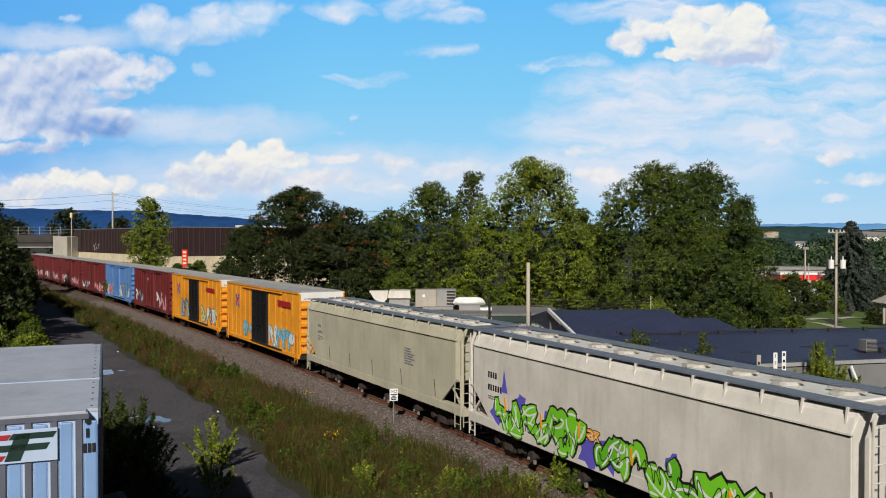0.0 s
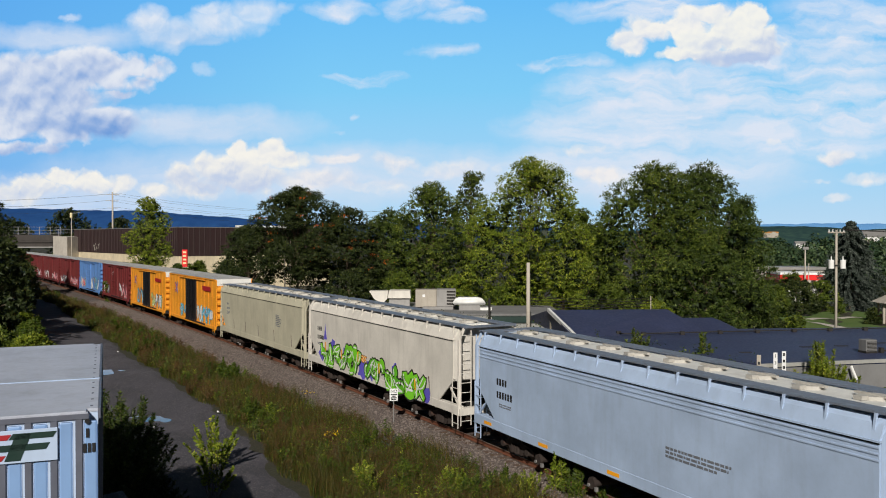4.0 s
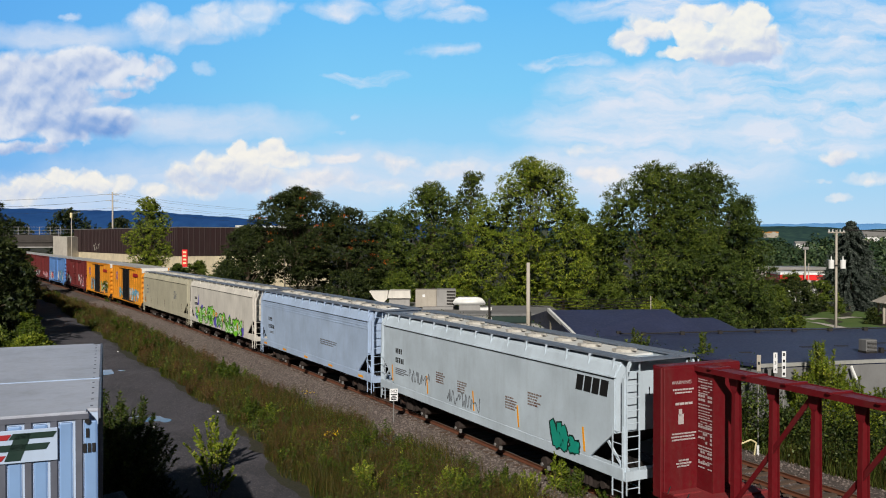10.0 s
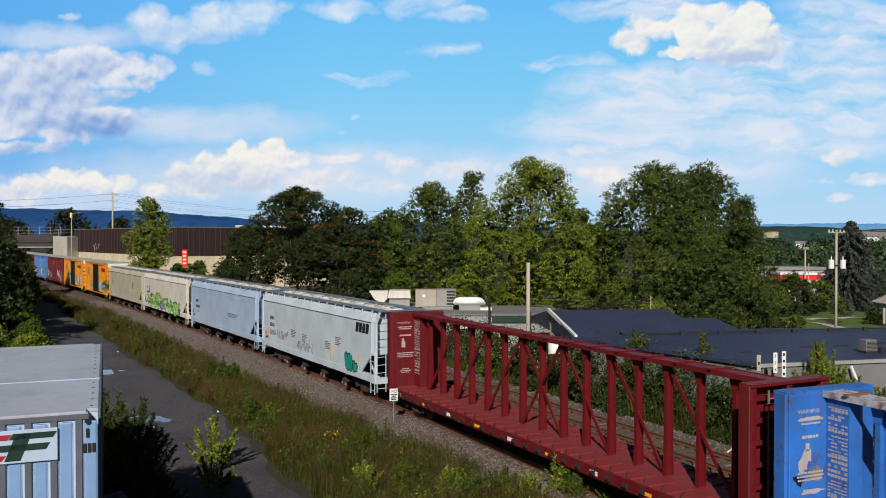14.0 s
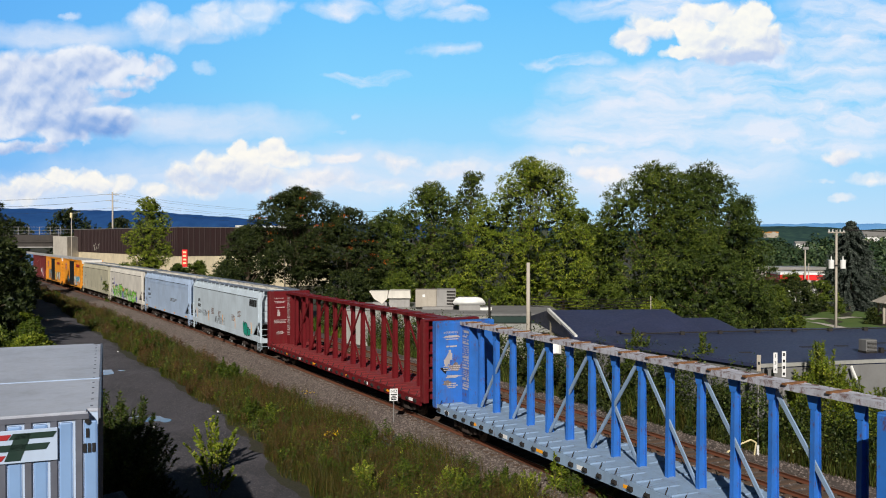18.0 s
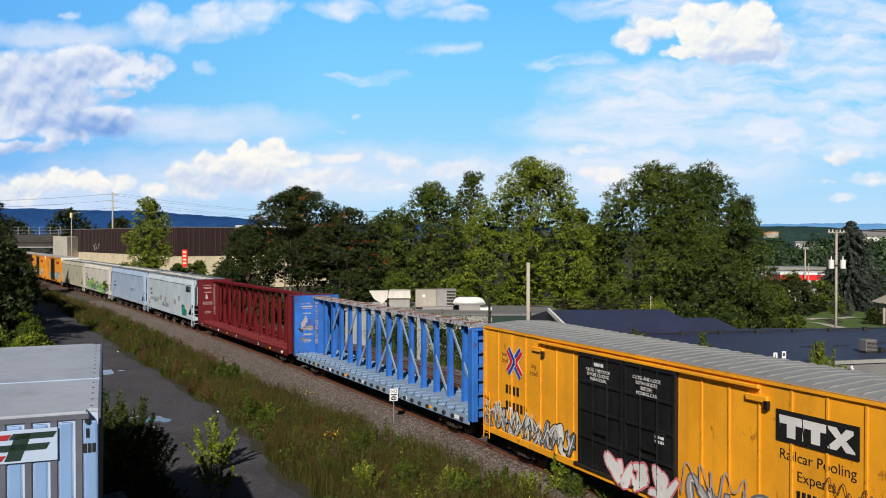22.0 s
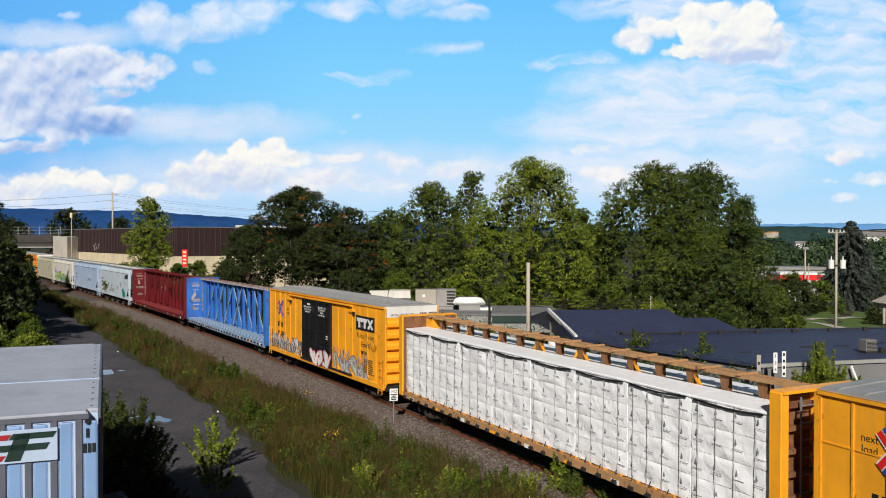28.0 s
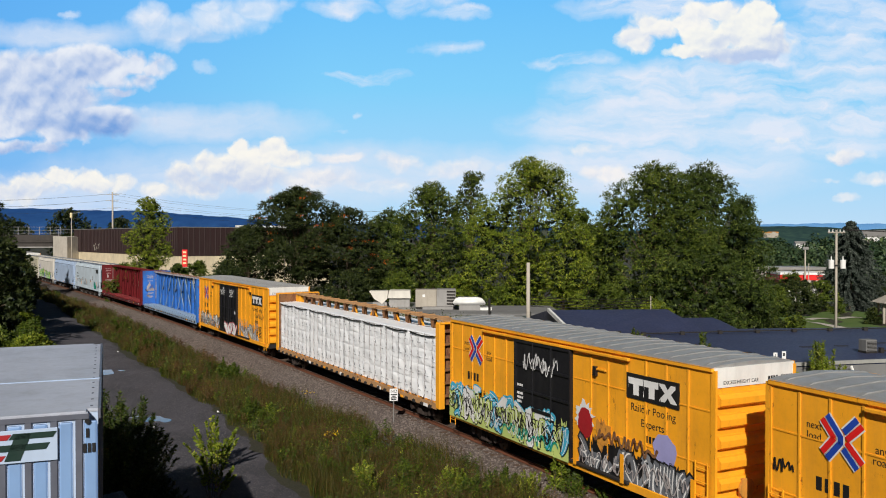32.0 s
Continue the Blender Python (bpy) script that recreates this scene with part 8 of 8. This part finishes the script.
def hedge_row():
    for i, (x, y, h, R, l) in enumerate([(40.5, 104, 4.2, 3.0, "leaf_dark"), (44.5, 106, 4.4, 3.2, "leaf_dark"), (48.5, 108, 4.0, 3.0, "leaf_mid"), (36.5, 99, 4.6, 3.0, "leaf_mid"), (33.5, 93, 4.0, 2.6, "leaf_light"), (60, 110, 4.0, 3.4, "leaf_dark"), (66, 112, 5.0, 3.6, "leaf_mid"), (47.5, 93, 1.8, 0.9, "leaf_dark"), (55, 93, 2.0, 1.0, "leaf_mid"), (35.5, 86, 1.5, 1.4, "leaf_light"), (56, 135, 6.0, 3.6, "leaf_mid"), (72, 135, 6.5, 4.0, "leaf_dark")]):
        tree("rounded garden shrub beside the lawn", x, y, h, R, l, 120 + i, 5000, base=0.03, trunk=0.08, name="shrub", size=0.2)


far_woods()
hedge_row()
for i, (x, y, h, R, l, n, sz) in enumerate([(7.6, 45.5, 3.0, 1.5, "leaf_dark", 5000, 0.1), (9.0, 43.0, 2.6, 1.4, "leaf_dark", 4500, 0.1), (10.8, 40.8, 2.8, 1.5, "leaf_dark", 5000, 0.1), (12.6, 38.0, 2.4, 1.4, "leaf_dark", 4500, 0.1), (5.2, 50.0, 3.4, 1.6, "leaf_dark", 4500, 0.11), (3.0, 54.5, 3.0, 1.6, "leaf_mid", 4500, 0.11), (14.4, 35.5, 2.0, 1.2, "leaf_dark", 4000, 0.09), (16.2, 33.2, 1.8, 1.2, "leaf_mid", 4000, 0.09)]):
    tree("leafy bush growing between the siding and the building", x, y, h, R, l, 150 + i, n, base=0.04, trunk=0.05, name="shrub", size=sz, gap=0.12)
for i, (x, y, h, R, l, k) in enumerate([(16.3, 36.3, 5.0, 1.0, "leaf_light", 26), (10.0, 43.3, 4.6, 0.8, "leaf_mid", 16), (12.6, 40.4, 4.85, 0.6, "leaf_mid", 12), (14.0, 38.2, 3.4, 0.9, "leaf_mid", 18), (17.65, 36.0, 3.6, 0.9, "leaf_light", 22), (18.8, 36.2, 3.3, 0.9, "leaf_mid", 18), (14.1, 40.0, 3.5, 0.7, "leaf_mid", 12), (19.6, 36.6, 3.2, 1.1, "leaf_mid", 22)]):
    stalks("sapling", "feathery green sapling between the siding and the building", x, y, h + 0.1, R * 1.4, l, 170 + i, k * 3, 190, 0.1, 0.2, 0.07, 0.25, "sapling")
stalks("willow_bush", "dark willowy bush beside the trailer", -10.3, 26.4, 4.5, 1.9, "leaf_deep", 181, 170, 190, 0.085, 0.2, 0.09, 0.03, "shrub")
stalks("willow_bush", "low dark willowy bush beside the trailer", -9.2, 25.2, 2.6, 1.5, "leaf_dark", 182, 80, 170, 0.085, 0.2, 0.1, 0.03, "shrub")
stalks("sapling", "light green sapling in the sun on the gravel road", -8.9, 32.6, 2.3, 1.25, "leaf_light", 184, 17, 80, 0.085, 0.42, 0.085, 0.15, "sapling")
stalks("sapling", "light green sapling beside the gravel road", -8.0, 29.2, 1.7, 0.9, "leaf_light", 183, 9, 60, 0.085, 0.45, 0.075, 0.3, "sapling")
for i, (x, y, h, R, l, k, lab) in enumerate(((-12.9, 51.6, 1.5, 0.8, "weed", 30, "round green bush in the tall grass"), (4.0, 29.2, 1.85, 0.55, "leaf_light", 14, "tall leafy green weed beside the track"), (4.5, 28.4, 1.5, 0.6, "weed", 16, "leafy green weed beside the track"), (2.0, 29.2, 1.25, 0.8, "weed", 24, "leafy green weed beside the track"), (-4.6, 31.5, 1.1, 0.7, "weed", 14, "leafy green weed in the tall grass"), (0.4, 29.6, 1.1, 0.8, "leaf_light", 18, "leafy green weed beside the track"), (-1.2, 30.4, 1.0, 0.9, "weed", 20, "leafy green weed beside the track"), (-2.8, 30.0, 1.2, 0.8, "leaf_light", 16, "leafy green weed in the tall grass"), (2.9, 28.2, 1.4, 0.8, "leaf_light", 20, "leafy green weed beside the track"), (5.6, 28.0, 0.9, 0.7, "weed", 16, "leafy green weed beside the track"), (1.2, 28.4, 1.2, 0.8, "weed", 20, "leafy green weed beside the track"), (-6.2, 33.5, 0.9, 0.6, "weed", 12, "leafy green weed in the tall grass"), (-9.2, 40.6, 1.2, 0.7, "weed", 22, "leafy green weed in the tall grass"), (-8.6, 41.3, 0.9, 0.8, "leaf_light", 14, "light green weed in the tall grass"), (-3.3, 36.6, 1.0, 0.7, "weed", 14, "leafy green weed in the tall grass"),
                                            (-1.9, 36.2, 0.6, 0.9, "leaf_blue", 16, "low grey-green weed on the ballast edge"), (-0.8, 35.2, 0.5, 0.8, "leaf_blue", 12, "low grey-green weed on the ballast edge"), (-14.0, 53.5, 1.6, 0.5, "weed", 10, "tall green weed in the grass"), (-23.5, 66.0, 1.5, 0.9, "weed", 18, "leafy green weed in the tall grass"), (-30.5, 79.0, 1.7, 1.0, "weed", 18, "leafy green weed in the tall grass"))):
    stalks("weed_plant", lab, x, y, h, R, l, 200 + i, k, 70, 0.055 + 0.0008 * y, 0.3, 0.1, 0.1)

# ---- grass, stones and ties ----
def road_edge(y):
    a = np.array(road_right)
    return np.interp(y, a[:, 1], a[:, 0])


def blades(name, n, seed, mat, tall, wide, zone, label):
    """Tall grass: bent blades in tufts."""
    g = np.random.default_rng(seed)
    x, y = zone(g, n)
    z = ground_z(x, y)
    n = len(x)
    far = np.clip(np.hypot(x, y) / 32, 1, 3.2)
    clump = np.sin(x * 0.8 + 2 + 0.7 * np.sin(y * 0.5)) * np.sin(y * 0.6 + 0.9 * np.sin(x * 0.4))
    h = tall * g.uniform(0.4, 1.3, n) * (0.78 + 0.5 * clump + 0.34 * np.sin(x * 2.3 + seed) * np.sin(y * 2.1))
    a = g.uniform(0, 6.2832, n)
    w = wide * far * g.uniform(0.7, 1.4, n)
    lean = h * g.uniform(0.1, 0.55, n)
    la = g.uniform(0, 6.2832, n)
    p = np.stack([x, y, z - 0.03], 1)
    s = np.stack([np.cos(a) * w, np.sin(a) * w, 0 * w], 1)
    mid_p = p + np.stack([np.cos(la) * lean * 0.35, np.sin(la) * lean * 0.35, h * 0.6], 1)
    tip = p + np.stack([np.cos(la) * lean, np.sin(la) * lean, h], 1)
    v = np.stack([p - s, p + s, mid_p + s * 0.7, mid_p - s * 0.7, tip], 1).reshape(-1, 3)
    i = np.arange(n)[:, None] * 5
    f = np.concatenate([i + np.array([[0, 1, 2]]), i + np.array([[0, 2, 3]]), i + np.array([[3, 2, 4]])])
    return tagged(raw(name, v, f, mat), label, "grass", kind="stuff")


def verge(g, n):
    s = -4 + 150 * g.uniform(size=n * 3) ** 1.6
    off = 1.9 + 12.5 * g.uniform(size=n * 3)
    h = np.interp(s, LINE_S, turn)
    x = np.interp(s, LINE_S, LINE_X) - np.sin(h) * off
    y = np.interp(s, LINE_S, LINE_Y) + np.cos(h) * off
    rag = 0.6 * np.sin(y * 0.9) + 0.4 * np.sin(y * 2.3)
    keep = (x > road_edge(y) - 0.05 + rag * 0.4) & (off > np.interp(s, [0, 14, 32], [2.0, 2.6, 4.2]) + rag * 0.5 + 0.6 * g.uniform(size=n * 3)) & (y > 22)
    return x[keep][:n], y[keep][:n]


def road_bank(g, n):
    y = 40 + 85 * g.uniform(size=n * 2)
    x = road_edge(y) - np.interp(y, [20, 50, 120], [7.5, 6.6, 5.8]) * 1.18 - 7 * g.uniform(size=n * 2) ** 1.5
    return x[:n], y[:n]


def siding_edge(g, n):
    s = -6 + 90 * g.uniform(size=n)
    off = SECOND - 3.9 - 5 * g.uniform(size=n)
    h = np.interp(s, LINE_S, turn)
    return np.interp(s, LINE_S, LINE_X) - np.sin(h) * off, np.interp(s, LINE_S, LINE_Y) + np.cos(h) * off


blades("tall_grass", 95000, 1, M["grass"], 0.78, 0.006, verge, "tall dry olive and ochre grass on the verge")
blades("seed_heads", 9000, 2, M["seed"], 0.95, 0.006, verge, "rusty brown seeding weeds in the tall grass")
blades("green_grass", 52000, 3, M["weed"], 0.42, 0.008, verge, "green grass and weeds on the verge")
blades("roadside_grass", 22000, 4, M["weed"], 0.6, 0.014, road_bank, "green and dry grass beside the gravel road")
def tufts(name, n, seed, mat, low, high, size, label, each=9, slim=0.4, patch=0.0):
    """Small leaves or seeds in loose tufts over the verge."""
    g = np.random.default_rng(seed)
    x, y = verge(g, n)
    keep = np.sin(x * 0.55 + seed) * np.sin(y * 0.4 + 0.6 * np.sin(x * 0.5)) + 0.5 * g.normal(size=len(x)) > patch
    x, y = x[keep], y[keep]
    c = np.stack([x, y, ground_z(x, y) + g.uniform(low, high, len(x))], 1)
    c = np.repeat(c, each, axis=0) + g.normal(size=(len(c) * each, 3)) * np.array([0.1, 0.1, 0.12])
    far = float(size)
    return tagged(leaves(name, c, far, M[mat], None, seed, slim), label, "weeds", kind="stuff")


tufts("weed_leaves", 5000, 41, "weed", 0.1, 0.7, 0.05, "small green leaves of weeds among the grass", 10)
tufts("weed_leaves", 3000, 42, "leaf_light", 0.2, 0.75, 0.045, "small light green leaves of weeds among the grass", 9, 0.35, 0.3)
tufts("seed_tufts", 9000, 43, "seed", 0.4, 0.85, 0.03, "rust-coloured seed tufts over the grass", 9, 0.35, 0.3)


def weed_clumps(name, n, seed, mat, tall, label, stems=9, per=22, size=0.05, patch=-9.0, droop=0.0, edge=0.0):
    """Tall weeds in separate clumps: leaning stems with leaves up their length, dark ground between."""
    g = np.random.default_rng(seed)
    x, y = verge(g, n)
    spread = np.sin(x * 0.42 + seed) * np.sin(y * 0.31 + 0.8 * np.sin(x * 0.3)) + 0.35 * g.normal(size=len(x))
    x, y = x[spread > patch], y[spread > patch]
    k = len(x)
    hgt = tall * g.uniform(0.55, 1.25, k)
    root = np.stack([x, y, ground_z(x, y) - 0.03], 1)
    ang, out = g.uniform(0, 6.2832, (k, stems)), g.uniform(0.05, 1.0, (k, stems)) ** 0.7
    tip = np.stack([np.cos(ang) * out * 0.34, np.sin(ang) * out * 0.34, (1 - 0.35 * out ** 2) * g.uniform(0.7, 1.05, (k, stems))], 2) * hgt[:, None, None]
    u = g.uniform(0.12, 1.0, (k, stems, per)) ** 0.8
    p = root[:, None, None, :] + tip[:, :, None, :] * u[..., None]
    side = g.normal(size=p.shape) * np.array([1, 1, 0.35])
    side /= np.linalg.norm(side, axis=-1)[..., None]
    p = p + side * (0.05 + 0.1 * (1.1 - u))[..., None] * hgt[:, None, None, None] * 0.7
    p, side = p.reshape(-1, 3), side.reshape(-1, 3)
    far = np.clip(np.hypot(p[:, 0], p[:, 1]) / 34, 1, 2.4)
    ob = small_leaves(name, p, side * 0.4 + g.normal(size=p.shape) * 0.4 + np.array([0, -0.2, 0.6]), size * far, M[mat], None, g, 0.3, side + np.array([0, 0, 0.5 - droop]))
    return tagged(ob, label, "weeds", kind="stuff")


weed_clumps("weed_clumps", 300, 61, "weed", 0.95, "clumps of tall green weeds in the verge", 9, 22, 0.055)
weed_clumps("dark_weed_clumps", 200, 62, "leaf_deep", 0.85, "clumps of dark green weeds in the verge", 9, 22, 0.055)
weed_clumps("rusty_weed_clumps", 900, 63, "seed", 1.05, "clumps of rusty seeding weeds in the verge", 10, 24, 0.034, -0.1)
weed_clumps("light_weed_clumps", 130, 64, "leaf_light", 0.7, "clumps of light green weeds in the verge", 8, 20, 0.05, 0.1)


def wall_weeds(g, n):
    s = -2 + 52 * g.uniform(size=n)
    off = SECOND - 3.3 - 1.7 * g.uniform(size=n)
    h = np.interp(s, LINE_S, turn)
    return np.interp(s, LINE_S, LINE_X) - np.sin(h) * off, np.interp(s, LINE_S, LINE_Y) + np.cos(h) * off


def thicket(n, seed, mat, label):
    g = np.random.default_rng(seed)
    x, y = wall_weeds(g, n)
    z = ground_z(x, y)
    c = np.stack([x, y, z + (1.9 + 0.9 * np.sin(x * 1.7 + seed) * np.sin(y * 1.3) + g.uniform(0, 1.1, n)) * g.uniform(0.1, 1, n) ** 0.7 + 0.2], 1)
    c = np.repeat(c, 22, axis=0) + g.normal(size=(n * 22, 3)) * np.array([0.22, 0.22, 0.22])
    return tagged(leaves("undergrowth", c, 0.07, M[mat], None, seed), label, "undergrowth", kind="stuff")


thicket(1300, 31, "leaf_dark", "dense dark green undergrowth beside the siding")
thicket(900, 32, "leaf_deep", "green weeds and brambles beside the siding")
blades("wall_grass", 22000, 34, M["grass"], 1.25, 0.006, wall_weeds, "tall olive grass and weeds along the building")
blades("wall_weeds", 12000, 35, M["leaf_deep"], 1.5, 0.008, wall_weeds, "tall green weeds along the building")
blades("siding_weeds", 26000, 5, M["weed"], 0.7, 0.012, siding_edge, "weeds between the siding and the building")
g = np.random.default_rng(12)
c = np.array([[-4.9, 35.6, 0.25], [-4.6, 35.5, 0.3], [-7.4, 45.6, 0.2]])
c = np.repeat(c, 16, axis=0) + g.normal(size=(len(c) * 16, 3)) * np.array([0.16, 0.16, 0.06])
tagged(leaves("goldenrod", c, 0.05, M["flower"], None, 13), "clusters of small yellow flowers", "flowers", kind="stuff")


def stones(name, n, seed, s0, s1, o0, o1, mat, label, size=0.04):
    g = np.random.default_rng(seed)
    s = s0 + (s1 - s0) * g.uniform(size=n) ** 1.4
    off = g.uniform(o0, o1, n)
    h = np.interp(s, LINE_S, turn)
    x = np.interp(s, LINE_S, LINE_X) - np.sin(h) * off
    y = np.interp(s, LINE_S, LINE_Y) + np.cos(h) * off
    z = np.interp(off, [SECOND - 4.4, SECOND - 3.6, SECOND - 2, SECOND + 2, -2.9, -2, 2, 3.6, 4.4], [-0.75, -0.5, -0.24, -0.24, -0.34, -0.2, -0.2, -0.42, -0.62])
    k = size * g.uniform(0.6, 1.5, n)[:, None, None]
    base = np.array([[1, 0, 0], [0, 1, 0], [-1, 0, 0], [0, -1, 0], [0, 0, 0.8], [0, 0, -0.8]])[None]
    v = base * (1 + g.uniform(-0.4, 0.4, (n, 6, 3))) * k
    a = g.uniform(0, 6.28, n)
    vx = v[:, :, 0] * np.cos(a)[:, None] - v[:, :, 1] * np.sin(a)[:, None]
    vy = v[:, :, 0] * np.sin(a)[:, None] + v[:, :, 1] * np.cos(a)[:, None]
    v = np.stack([vx + x[:, None], vy + y[:, None], v[:, :, 2] + z[:, None] + 0.012], 2).reshape(-1, 3)
    f = np.array([[0, 1, 4], [1, 2, 4], [2, 3, 4], [3, 0, 4]])
    i = (np.arange(n)[:, None, None] * 6 + f[None]).reshape(-1, 3)
    return tagged(raw(name, v, i, mat), label, "stones", kind="stuff")


def stone_material():
    m, t, b = nodes_of("loose_stones")
    geo = t.nodes.new("ShaderNodeNewGeometry")
    ramp = t.nodes.new("ShaderNodeValToRGB")
    ramp.color_ramp.elements[0].color, ramp.color_ramp.elements[1].color = rgb(78, 67, 62), rgb(138, 126, 120)
    t.links.new(geo.outputs["Random Per Island"], ramp.inputs[0])
    t.links.new(ramp.outputs[0], b.inputs["Base Color"])
    b.inputs["Roughness"].default_value = 0.95
    return m


M["stone"] = stone_material()
stones("ballast_stones", 38000, 21, 0, 110, 0.9, 4.3, M["stone"], "loose crushed stones of the ballast")
stones("siding_stones", 12000, 22, -4, 40, -9.6, -2.0, M["stone"], "loose crushed stones beside the siding")

tie_bm = box(bmesh.new(), -0.11, -1.3, -0.34, 0.11, 1.3, -0.163)
bmesh.ops.bevel(tie_bm, geom=[d for d in tie_bm.edges], offset=0.012, segments=1, affect="EDGES")
tie_me = mesh_of("tie", tie_bm, M["tie"])
g = random.Random(3)
for i in range(290):
    s = -8 + i * 0.56
    p, h = on_line(s, g.uniform(-0.05, 0.05), g.uniform(-0.006, 0.004))
    t = new("tie", tie_me)
    t.parent = TRACK
    t.matrix_basis = pose(p.x, p.y, p.z, 0, 0, math.degrees(h) + g.uniform(-1.2, 1.2))
bm = bmesh.new()
for i in range(260):
    p, h = on_line(-12 + i * 0.56, SECOND, -0.25)
    bar(bm, p + Vector((-math.sin(h), math.cos(h), 0)) * -1.3, p + Vector((-math.sin(h), math.cos(h), 0)) * 1.3, 0.22, 0.18)
tagged(part("ties", bm, M["tie"], SIDING), kind="stuff")


# ---- what moves ----
def motions():
    stops = [i * 1.0 for i in range(33)]
    for car, u, reach in TRAIN:
        walk(car, [(t, car_pose(t, u, reach)) for t in stops])
    turns = [(0.1 * i, -0.0 + float(WENT[i]) / 0.42) for i in range(0, 321)]
    for w, x in WHEELS:
        walk(w, [(t, pose(x, 0, 0.42, 0, math.degrees(a), 0)) for t, a in turns])
    walk(CLOUDS, [(0, pose(0, 4000, 0)), (16, pose(11, 3970, 0)), (32, pose(22, 3940, 0))])


motions()
